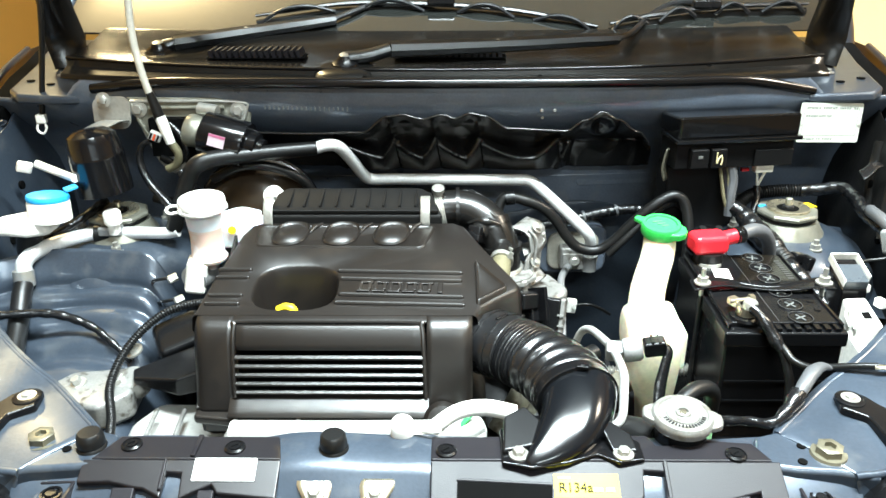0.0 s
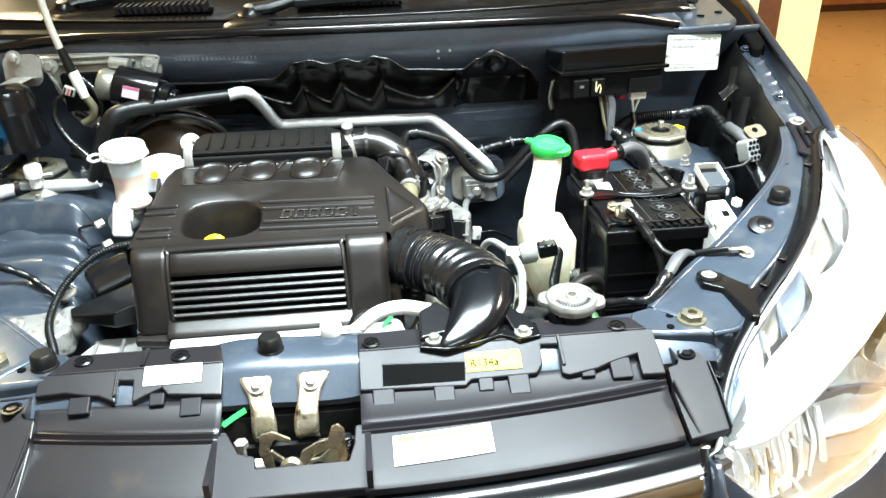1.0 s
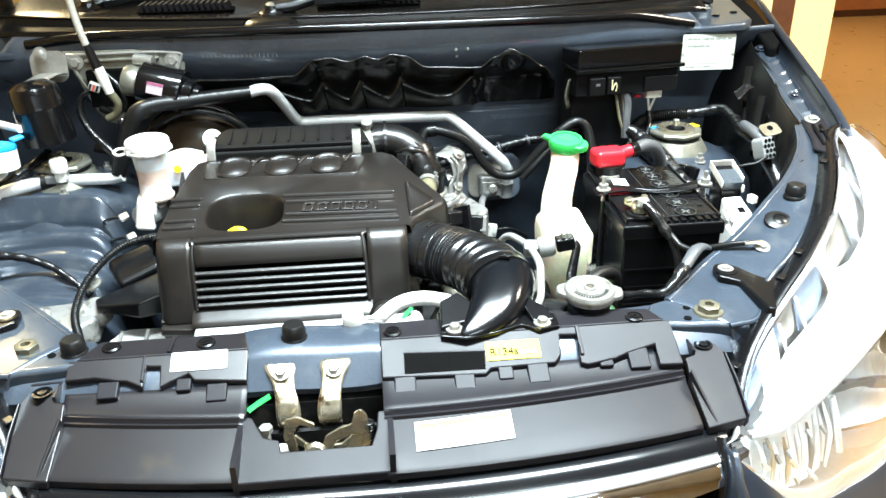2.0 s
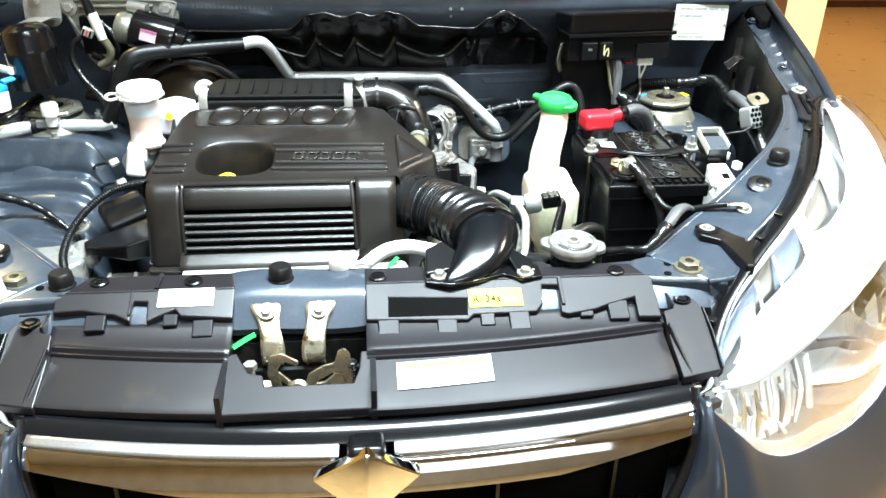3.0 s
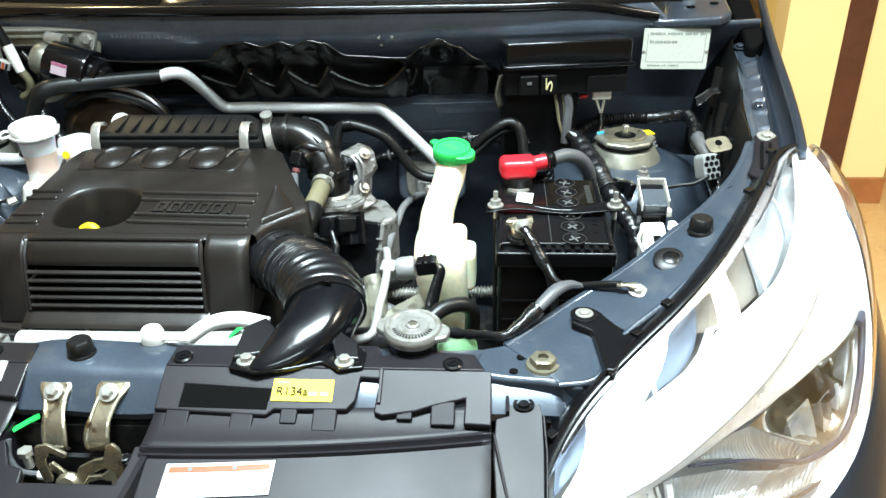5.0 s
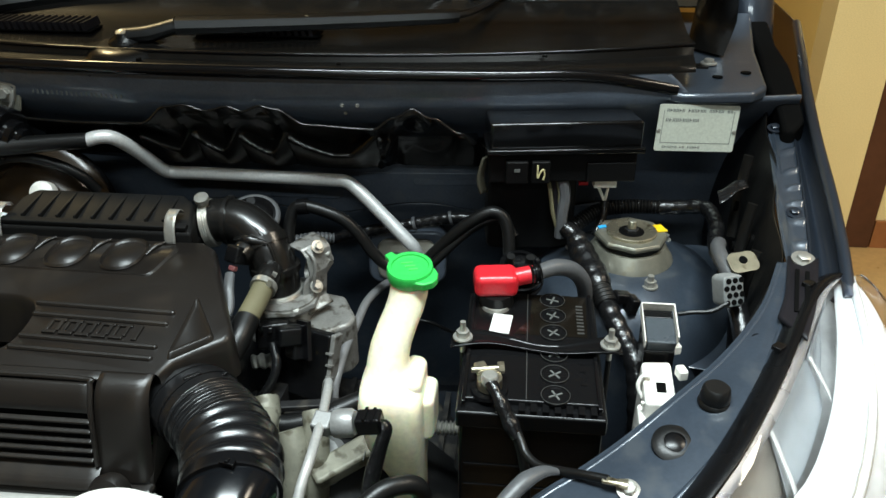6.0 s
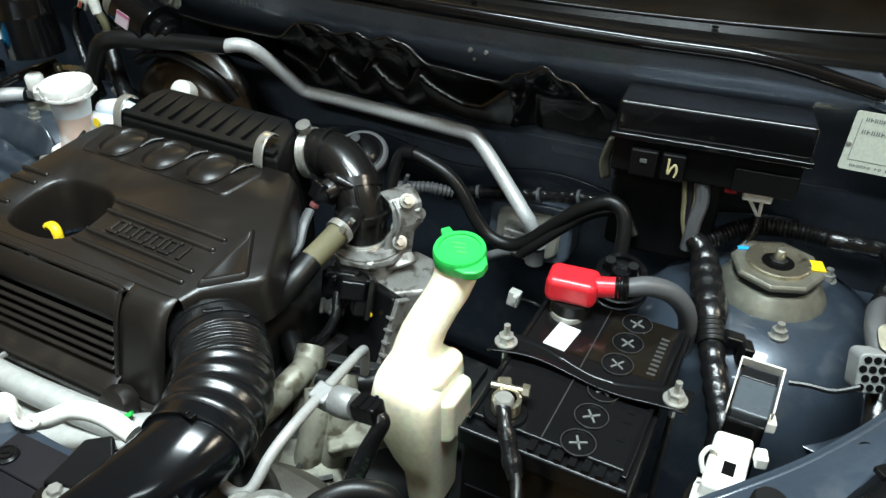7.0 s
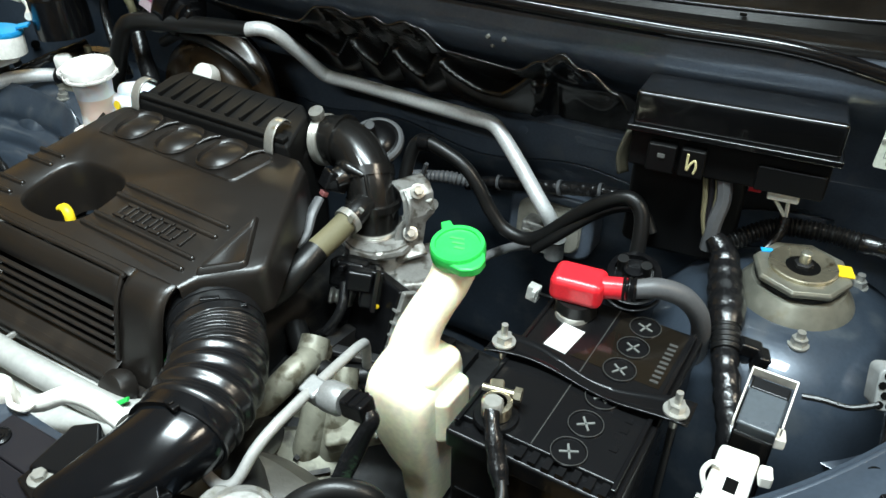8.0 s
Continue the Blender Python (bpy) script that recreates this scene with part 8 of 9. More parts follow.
part("chalk_mark", tube(B(), [(0.4095, 1.1765, 0.937), (0.4100, 1.1765, 0.920), (0.4125, 1.1765, 0.926), (0.4165, 1.1765, 0.931), (0.4185, 1.1765, 0.924), (0.4170, 1.1765, 0.917)], 0.0012, 6, 5), PALECREAM, fuse, "pale yellow hand-painted mark")
part("front_panel", cbox(B(), (0.505, 1.1875, 0.922), (0.062, 0.006, 0.026)), MATTBLACK, fuse, bevel=0.0015)
part("side_hook", sheet(B(), lambda u, v: along([(0.347, 1.214, 0.935), (0.343, 1.212, 0.922), (0.340, 1.210, 0.905), (0.344, 1.208, 0.886)], v) + V(((u - 0.5) * 0.009, (u - 0.5) * 0.010, 0)), 3, 10), mat("grey_hook_plastic", (0.060, 0.055, 0.038), 0.5), fuse, "grey plastic mounting hook", thick=0.003)
part("connector", cbox(B(), (0.504, 1.210, 0.898), (0.030, 0.014, 0.014)), WHITE, fuse, "cream multi-pin connector", bevel=0.002)
for dx in (-0.008, 0.006):
    part("connector_wire", rod(B(), (0.504 + dx, 1.210, 0.892), (0.513, 1.234, 0.857), 0.002, seg=8), WHITE, fuse)
part("taped_tail", tube(B(), [(0.513, 1.234, 0.859), (0.511, 1.226, 0.842), (0.498, 1.205, 0.822)], 0.006, 12, 6), TAPE, fuse)
part("red_fuse", cbox(B(), (0.477, 1.214, 0.895), (0.012, 0.006, 0.005)), RED, fuse)
for k, (dx, c) in enumerate(((0.0, OLIVE), (0.006, TRIM), (0.012, OLIVE), (0.018, GREYHOSE))):
    part("wire", tube(B(), [(0.428 + dx, 1.200, 0.908), (0.432 + dx, 1.196, 0.885), (0.436 + dx * 0.6, 1.190, 0.86), (0.446, 1.185, 0.83)], 0.0028 if k < 3 else 0.008, 8, 6), c, fuse)
fuse.rotation_euler.z = radians(8)
loom = thing("wiring_loom", "thick black taped loom beside the strut tower", "wiring", (0.50, 1.12, 0.81))
part("taped_trunk", tube(B(), [(0.452, 1.187, 0.845), (0.466, 1.178, 0.836), (0.474, 1.162, 0.826), (0.482, 1.14, 0.818), (0.490, 1.12, 0.812), (0.496, 1.10, 0.806)], [0.010, 0.014, 0.0165, 0.0175, 0.0185, 0.015], 20, 8, 0.0005, 0.019), TAPE, loom, "bulky taped wiring trunk")
part("collar", tube(B(), [(0.493, 1.108, 0.809), (0.500, 1.088, 0.802), (0.504, 1.076, 0.798)], [0.0138, 0.0134, 0.0138], 20, 4, 0.0007, 0.006), RUBBER, loom)
part("collar_clip", cbox(B(), (0.522, 1.088, 0.803), (0.022, 0.016, 0.014), turn(0, 15, 20)), BLACK, loom, bevel=0.003)
part("collar_clip", cbox(B(), (0.534, 1.082, 0.797), (0.012, 0.020, 0.022), turn(0, 15, 20)), BLACK, loom, bevel=0.003)
part("lower_trunk", tube(B(), [(0.500, 1.088, 0.802), (0.508, 1.064, 0.793), (0.520, 1.038, 0.780), (0.536, 1.004, 0.757), (0.540, 0.955, 0.69)], [0.0118, 0.0128, 0.0132, 0.0130, 0.012], 18, 8, 0.0006, 0.018), TAPE, loom)
solo("corrugated_conduit", tube(B(), [(0.46, 1.215, 0.825), (0.50, 1.245, 0.842), (0.545, 1.255, 0.846), (0.585, 1.254, 0.847)], 0.0095, 16, 8, 0.0012, 0.0045), RUBBER, "black corrugated wiring conduit behind the strut mount", "wiring")
solo("wiring_loom", tube(B(), [(0.583, 1.254, 0.847), (0.61, 1.250, 0.850), (0.640, 1.235, 0.858), (0.648, 1.20, 0.852), (0.640, 1.16, 0.850), (0.636, 1.12, 0.85), (0.648, 1.075, 0.84)], 0.010, 14, 8, 0.0005, 0.021), TAPE, "black taped loom round the strut tower", "wiring")
solo("loom_sleeve", tube(B(), [(0.645, 1.085, 0.835), (0.652, 1.03, 0.805), (0.655, 0.99, 0.77), (0.652, 0.97, 0.72)], 0.012, 14, 8), TAPE, "black taped loom running down the inner wing", "wiring")

# multi-pin connector on the inner wing
mc = thing("multi_connector", "pale multi-pin wiring connector on a steel tab", "connector", (0.634, 1.04, 0.85))
mcm = facing((0.6365, 1.036, 0.851), (0.93, 0.37, 0), (-0.14, 0.35, 0.93))
part("shell", plate_on(B(), round_rect(0.026, 0.036, 0.006), mcm, 0.024), mat("aged_grey_nylon", (0.20, 0.21, 0.21), 0.4, 0, 0.2, 200, 0.05), mc, bevel=0.002)
for i in range(3):
    for j in range(4):
        part("socket", spin(B(), [(0.0033, 0), (0.0033, 0.001)], mcm @ V((-0.0080 + 0.0080 * i + (0.002 if j % 2 else -0.001), -0.0124 + 0.0082 * j, -0.0002)), mcm.to_3x3() @ V((0, 0, 1)), 12), HOLE, mc)
part("steel_tab", plate_on(B(), round_rect(0.034, 0.026, 0.008), facing((0.650, 1.068, 0.872), (0.96, 0.25, 0.1), (-0.2, 0.8, 0.45)), 0.002), NUTSTEEL, mc)
part("tab_hole", spin(B(), [(0.005, 0), (0.005, 0.001)], (0.650, 1.070, 0.873), (0.1, -0.5, 0.85), 14), HOLE, mc)
part("grey_tail", tube(B(), [(0.640, 1.058, 0.852), (0.632, 1.085, 0.862), (0.632, 1.115, 0.862), (0.638, 1.135, 0.858)], 0.009, 14, 6), GREYHOSE, mc, "grey sleeve of the connector")
part("lead", tube(B(), [(0.630, 1.028, 0.840), (0.612, 1.022, 0.832), (0.592, 1.024, 0.828), (0.576, 1.022, 0.826)], 0.0025, 8, 6), RUBBER, mc)

# fusible link holder beside the battery
fl = thing("fuse_link_holder", "white plastic fuse link holder with black connector", "fuse holder", (0.55, 0.96, 0.76))
lm = facing((0.5535, 0.995, 0.829), (1, 0.0, 0.0), (0, 0.96, 0.28))
bm = B()
for x0, x1, y0, y1 in ((-0.0200, -0.0186, -0.028, 0.028), (0.0160, 0.0176, -0.020, 0.028), (-0.0200, 0.0176, 0.0262, 0.028)):
    plate_on(bm, [(x0, y0), (x1, y0), (x1, y1), (x0, y1)], lm @ pose(0, 0, 0.004), 0.012)
part("rim", bm, WHITE, fl, bevel=0.0012)
part("connector_black", plate_on(B(), [(-0.017, -0.026), (0.0145, -0.026), (0.0145, 0.010), (-0.017, 0.010)], lm, 0.03), mat("slate_plastic", (0.05, 0.06, 0.07), 0.3), fl, bevel=0.002)
part("connector_top", plate_on(B(), [(-0.017, 0.011), (0.0145, 0.011), (0.0145, 0.0235), (-0.017, 0.0235)], lm @ pose(0, 0, -0.003), 0.02), BLACK, fl, bevel=0.002)
part("holder_body", prism(B(), [(0.531, 0.908), (0.531, 0.962), (0.563, 0.964), (0.564, 0.908)], 0.70, lambda x, y: 0.788 + 0.25 * (y - 0.905)), WHITE, fl, bevel=0.004)
part("holder_step", prism(B(), [(0.526, 0.868), (0.526, 0.926), (0.534, 0.930), (0.534, 0.904), (0.548, 0.900), (0.545, 0.870)], 0.68, lambda x, y: 0.763 + 0.15 * (y - 0.865)), WHITE, fl, bevel=0.003)
part("holder_slot", cbox(B(), (0.549, 0.928, 0.7943), (0.010, 0.012, 0.002), turn(14)), HOLE, fl)
part("holder_hook", tube(B(), [(0.531, 0.930, 0.778), (0.526, 0.934, 0.790), (0.530, 0.938, 0.800), (0.538, 0.936, 0.802)], 0.0022, 8, 5), WHITE, fl)
part("connector_skirt", prism(B(), [(0.535, 0.972), (0.535, 1.016), (0.568, 1.016), (0.568, 0.972)], 0.74, lambda x, y: 0.815 + 0.28 * (y - 0.995)), BLACK, fl, bevel=0.002)
for dy in (-0.006, 0.002):
    part("insert_groove", plate_on(B(), [(-0.0165, dy), (0.014, dy), (0.014, dy + 0.0016), (-0.0165, dy + 0.0016)], lm @ pose(0, 0, -0.0008), 0.002), BLACK, fl)
for y in (0.94, 0.985):
    part("side_ear", cbox(B(), (0.570, y, 0.806), (0.010, 0.014, 0.012), turn(0, 0, 15)), WHITE, fl, bevel=0.002)
part("stud", rod(B(), (0.528, 0.915, 0.782), (0.545, 0.915, 0.784), 0.003), ZINC, fl)
part("holder_stand", box(B(), 0.53, 0.57, 0.89, 0.99, 0.24, 0.70), DARK, fl)

# identification plate
pm = facing((0.6220, 1.2845, 0.952), (0.985, 0.17, -0.055), (0.035, 0.10, 0.995))
idp = thing("identification_plate", "pale riveted metal identification plate with small print", "plate", (0.62, 1.285, 0.92))
part("plate", plate_on(B(), round_rect(0.109, 0.063, 0.003), pm @ pose(0, 0, 0.004), 0.0015), PLATE, idp)
for x in (-0.052, 0.052):
    part("rivet", spin(B(), [(0.003, 0), (0.0025, 0.0012), (0, 0.0016)], pm @ V((x, -0.004, 0.004)), pm.to_3x3() @ V((0, 0, 1)), 12), ZINC, idp)
for y, h, n, gap, step in ((0.0215, 0.0042, 22, (6, 13, 19), 0.0041), (0.0085, 0.0045, 10, (), 0.0046), (-0.0275, 0.0030, 15, (6, 9), 0.0035)):
    marks = bmesh.new()
    for i in range(n):
        if i in gap:
            continue
        x = -0.044 + step * i
        plate_on(marks, [(x, y), (x + step * 0.22, y), (x + step * 0.22, y + h), (x, y + h)], pm @ pose(0, 0, 0.0044), 0.0006)
        if i % 3 != 1:
            plate_on(marks, [(x + step * 0.48, y), (x + step * 0.68, y), (x + step * 0.68, y + h), (x + step * 0.48, y + h)], pm @ pose(0, 0, 0.0044), 0.0006)
        else:
            plate_on(marks, [(x + step * 0.22, y + h * 0.4), (x + step * 0.68, y + h * 0.4), (x + step * 0.68, y + h * 0.65), (x + step * 0.22, y + h * 0.65)], pm @ pose(0, 0, 0.0044), 0.0006)
    part("print_bar", marks, GREYPRINT, idp)
bars(idp, pm @ pose(0, 0, 0.0034), [(-0.048, -0.0205, 0.096, 0.0006), (-0.048, -0.0205, 0.0006, 0.044), (0.0474, -0.0205, 0.0006, 0.044)], GREYPRINT)
# stamped number on the firewall as one plain bar row
stamp = thing("stamped_mark", "row of small stamped marks in the firewall paint", "stamping", (-0.21, 1.24, 0.99))
for i in range(19):
    x = -0.276 + 0.0072 * i
    part("stamp_bar", cbox(B(), (x, fire_y(x, 0.988) - 0.0045, 0.9885 - 0.01 * (x + 0.2)), (0.0022, 0.0008, 0.0055)), GREYPRINT, stamp)
for x, z in ((0.155, 0.985), (0.175, 0.985), (0.157, 0.972)):
    solo("firewall_stud", spin(B(), [(0.003, 0), (0.002, 0.003), (0, 0.003)], (x, fire_y(x, z) - 0.004, z), (0, -1, 0), 10), ZINC, "tiny bright stud in the firewall", "stud")


# underneath: gearbox, and an unseen tray and sub-frame added to block the lit floor
solo("added_undertray", box(B(), -0.62, 0.62, 0.66, 1.34, 0.24, 0.25), DARK, "added dark tray blocking the lit floor under the bay", "tray")
for x in (-0.60, 0.60):
    solo("chassis_leg", box(B(), x - 0.045, x + 0.045, 0.66, 1.34, 0.24, 0.46), DARK, "dark painted chassis leg beside the engine", "chassis leg", bevel=0.01)
gear = thing("gearbox", "grimy cast gearbox casing low beside the engine", "gearbox", (0.24, 1.03, 0.25))
part("casing", prism(B(), [(0.10, 0.90), (0.22, 0.885), (0.34, 0.93), (0.35, 1.08), (0.27, 1.18), (0.12, 1.17)], 0.25, lambda x, y: 0.60 - 0.12 * (x - 0.1)), DARK, gear, bevel=0.02, segs=3)
for k in range(6):
    part("casing_rib", prism(B(), [(0.13 + 0.034 * k, 0.905), (0.137 + 0.034 * k, 0.905), (0.137 + 0.034 * k, 1.15), (0.13 + 0.034 * k, 1.15)], 0.55, lambda x, y: 0.612 - 0.12 * (x - 0.1)), DARK, gear)
for x, y in ((0.15, 0.915), (0.23, 0.905), (0.31, 0.94)):
    bolt(gear, (x, y, 0.590), (0, -0.2, 1), 0.008, 0.010)
solo("red_lead", tube(B(), [(-0.556, 1.165, 0.790), (-0.530, 1.170, 0.806), (-0.500, 1.172, 0.812), (-0.470, 1.175, 0.808)], 0.0030, 8, 8), RED, "thin red wire behind the brake reservoir", "wire")

# darker sheet low on the firewall, with the shade put into its paint
def shade_sheet_at(u, v):
    x, z = -0.40 + 0.95 * u, 0.788 - 0.35 * v + 0.010 * math.sin(u * 21) * (1 - v)
    return V((x, fire_y(x, z) - 0.007 - 0.004 * noise.noise(V((x * 9, z * 9, 1.0))) * min(1, v * 6), z))


part("firewall_shade_sheet", sheet(B(), shade_sheet_at, 60, 16), BAYPAINT, car, "darker sheet with the lower firewall's shade put into its paint", thick=0.006)
# pressings on the lower firewall
for x, z, w, h in ((0.045, 0.815, 0.16, 0.030), (0.30, 0.835, 0.14, 0.020)):
    part("pressing", plate_on(B(), round_rect(w, h, h * 0.45), facing((x, fire_y(x, z) - 0.004, z), (1, 0.3 * x, 0), (0, 0.1, 1)), 0.006), PAINT_DUSTY, car, bevel=0.003)
for x, z in ((0.10, 0.868), (0.01, 0.826), (0.16, 0.83), (0.34, 0.87), (-0.06, 0.83), (0.42, 0.88)):
    part("firewall_plug", spin(B(), [(0.008, 0), (0.007, 0.003), (0.003, 0.004), (0, 0.004)], (x, fire_y(x, z) - 0.001, z), (0, -1, 0.1), 16), PAINT_DUSTY, car)
part("firewall_seam", tube(B(), [(x * 0.1, fire_y(x * 0.1, 0.846) - 0.001, 0.846) for x in range(-5, 7)], 0.0035, 8, 4), PAINT_DUSTY, car)
# ---- left side of the bay ----
wm2 = thing("wiper_motor", "black cylindrical wiper motor on a zinc bracket", "wiper motor", (-0.38, 1.22, 0.95))
MA, MB = V((-0.368, 1.214, 0.956)), V((-0.288, 1.200, 0.937))
MD = (MB - MA).normalized()
part("motor_can", spin(B(), [(0.030, 0), (0.0365, 0.004), (0.0365, 0.068), (0.0350, 0.072), (0.024, 0.074)], MA, MD, 30), GLOSS, wm2)
part("motor_nose", spin(B(), [(0.0240, 0.072), (0.0235, 0.088), (0.0170, 0.090), (0.0165, 0.098), (0.009, 0.100), (0.008, 0.106), (0, 0.107)], MA, MD, 24), GLOSS, wm2)
part("nose_tip", spin(B(), [(0.0045, 0.106), (0.004, 0.111), (0, 0.112)], MA, MD, 12), ZINC, wm2)
part("gear_case", spin(B(), [(0.024, 0), (0.026, 0.006), (0.024, 0.022), (0.020, 0.028), (0, 0.028)], MA - MD * 0.026, MD, 20), GALV, wm2)
part("motor_label", plate_on(B(), [(-0.013, -0.010), (0.013, -0.010), (0.013, 0.008), (-0.013, 0.008)], facing(MA + MD * 0.036 + V((-0.004, -0.0355, 0.0090)) * 1.03, MD, (0, 0.25, 0.97)), 0.0012), mat("faded_pink_label", (0.46, 0.36, 0.40), 0.5, 0, 0.1, 300, 0.0), wm2, "faded label with a pink band")
part("label_band", plate_on(B(), [(-0.013, 0.004), (0.013, 0.004), (0.013, 0.008), (-0.013, 0.008)], facing(MA + MD * 0.036 + V((-0.004, -0.0355, 0.0090)) * 1.05, MD, (0, 0.25, 0.97)), 0.0010), PINK, wm2)
bfm = facing((-0.398, 1.252, 0.950), (1, 0.02, -0.03), (0, 0.1, 1))
part("bracket", plate_on(B(), [(-0.098, 0.052), (0.080, 0.055), (0.098, 0.040), (0.094, 0.012), (0.070, -0.010), (0.030, -0.060), (-0.020, -0.072), (-0.055, -0.050)], bfm @ pose(0, 0, 0.010), 0.006), GALV, wm2, "zinc plated bracket", bevel=0.003)
part("bracket_opening", plate_on(B(), soft_ring([(-0.060, 0.020), (0.034, 0.022), (0.040, 0.004), (0.012, -0.044), (-0.016, -0.052), (-0.036, -0.034)], 0.012), bfm @ pose(0, 0, 0.0115), 0.001), HOLE, wm2)
for a, b in (((-0.080, 0.020), (-0.046, -0.040)), ((-0.062, 0.036), (0.056, 0.040)), ((0.052, 0.006), (0.022, -0.046))):
    part("bracket_rib", rod(B(), bfm @ V((*a, 0.0125)), bfm @ V((*b, 0.0125)), 0.0035, seg=10), GALV, wm2)
part("wire_tail", tube(B(), [bfm @ V(q) for q in ((-0.028, 0.014, 0.022), (-0.010, -0.004, 0.028), (-0.002, -0.028, 0.030), (-0.022, -0.048, 0.024), (-0.046, -0.040, 0.020))], 0.006, 10, 6), TAPE, wm2)
part("clamp_plate", cbox(B(), bfm @ V((0.050, -0.014, 0.020)), (0.022, 0.010, 0.026), turn(0, 20, 0)), ZINC, wm2, bevel=0.002)
bm = B()
ringp = [bfm @ V((x, y, 0.012)) for x, y in ((-0.090, 0.046), (0.074, 0.049), (0.090, 0.036), (0.066, -0.008), (0.024, -0.056), (-0.018, -0.066), (-0.050, -0.046), (-0.090, 0.046))]
tube(bm, ringp, 0.0028, 8, 4)
part("bracket_rim", bm, ZINC, wm2)
for x, y in ((-0.078, 0.034), (0.078, 0.036), (-0.024, -0.052)):
    bolt(wm2, bfm @ V((x, y, 0.011)), bfm.to_3x3() @ V((0, 0, 1)), 0.008, 0.010)
part("motor_recess", cbox(B(), (-0.415, 1.238, 0.945), (0.085, 0.02, 0.060)), HOLE, wm2)
part("motor_lug", rod(B(), (-0.375, 1.228, 0.992), (-0.345, 1.222, 0.988), 0.010, seg=14), ZINC, wm2)
plugw = thing("motor_connector", "pale connector on the wiper motor lead", "connector", (-0.43, 1.20, 0.955))
part("shell", cbox(B(), (-0.437, 1.196, 0.957), (0.018, 0.012, 0.014), turn(0, 25, 10)), GREYWHITE, plugw, bevel=0.002)
for k in (-0.005, 0.0, 0.005):
    part("pin_row", cbox(B(), (-0.437 + k, 1.1895, 0.957 - k * 0.4), (0.003, 0.002, 0.010), turn(0, 25, 10)), ORANGE if k == 0 else BLACK, plugw)
part("lead", tube(B(), [(-0.446, 1.198, 0.950), (-0.462, 1.200, 0.940), (-0.468, 1.198, 0.915), (-0.455, 1.19, 0.885), (-0.425, 1.175, 0.855), (-0.405, 1.165, 0.835)], [0.005, 0.006, 0.007, 0.008, 0.009, 0.009], 12, 8, squash=0.8), TAPE, plugw)
# prop rod and cable up to the bonnet
prop = thing("prop_rod", "grey steel bonnet prop rod with a black grip", "prop rod", (-0.42, 1.2, 0.95))
part("rod", tube(B(), [(-0.437, 1.198, 1.022), (-0.444, 1.197, 1.06), (-0.448, 1.196, 1.117), (-0.440, 1.19, 1.22), (-0.430, 1.17, 1.42)], 0.0055, 12, 8), mat("cream_grey_paint", (0.46, 0.44, 0.38), 0.4), prop)
part("grip", tube(B(), [(-0.437, 1.198, 1.024), (-0.431, 1.199, 1.000), (-0.427, 1.199, 0.985)], [0.0062, 0.008, 0.0085], 12, 5), RUBBER, prop, "black rubber grip")
part("foot", tube(B(), [(-0.427, 1.199, 0.987), (-0.422, 1.199, 0.968), (-0.416, 1.199, 0.945)], [0.0085, 0.0085, 0.007], 12, 5), WHITE, prop, "pale plastic foot")
part("foot_ring", tube(B(), [(-0.416, 1.200, 0.946), (-0.408, 1.202, 0.928), (-0.414, 1.206, 0.910), (-0.43, 1.21, 0.90)], 0.0065, 10, 6), OLIVE, prop)
strap = thing("bonnet_cable", "thin black cable rising to the bonnet with a white clip", "cable", (-0.66, 1.3, 0.95))
part("cable", tube(B(), [(-0.659, 1.30, 0.965), (-0.648, 1.30, 1.02), (-0.630, 1.30, 1.11), (-0.622, 1.30, 1.20), (-0.622, 1.28, 1.32)], 0.0045, 10, 6), RUBBER, strap)
part("clip", cbox(B(), (-0.661, 1.298, 0.958), (0.016, 0.012, 0.016)), WHITE, strap, bevel=0.003)
part("clip_ring", tube(B(), [(-0.667, 1.296, 0.952), (-0.669, 1.294, 0.940), (-0.661, 1.294, 0.934), (-0.655, 1.296, 0.942), (-0.656, 1.296, 0.952)], 0.002, 8, 5), WHITE, strap)

# black canister on a zinc bracket
can = thing("canister", "glossy black domed canister on a zinc bracket", "canister", (-0.49, 1.1, 0.90))
part("shell", spin(B(), [(0.0, -0.014), (0.0400, -0.014), (0.0405, 0.0), (0.0395, 0.040), (0.0402, 0.043), (0.0390, 0.046), (0.0380, 0.064), (0.034, 0.075), (0.022, 0.082), (0, 0.084)], (-0.510, 1.155, 0.897), (-0.11, 0.03, 1), 36), GLOSS, can)
part("bracket_plate", plate_on(B(), round_rect(0.056, 0.050, 0.014), facing((-0.512, 1.228, 0.985), (1, 0.06, 0), (0, 0.15, 1)), 0.004), ZINC, can)
part("bracket_arm", sheet(B(), lambda u, v: along([(-0.500, 1.225, 0.975), (-0.505, 1.20, 0.980), (-0.515, 1.16, 0.978)], v) + V(((u - 0.5) * 0.03, 0, 0)), 4, 10), ZINC, can, thick=0.003)
bolt(can, (-0.518, 1.220, 1.008), (0, -1, 0.15), 0.007, 0.007)
part("drain_tube", tube(B(), [(-0.535, 1.12, 0.915), (-0.575, 1.15, 0.915), (-0.61, 1.16, 0.925)], 0.006, 12, 6), WHITE, can, "pale drain tube")
solo("harness_clip", cbox(B(), (-0.632, 1.165, 0.918), (0.022, 0.012, 0.016), turn(15, 20, 30)), WHITE, "white wiring clip on the inner wing", "clip", bevel=0.003)

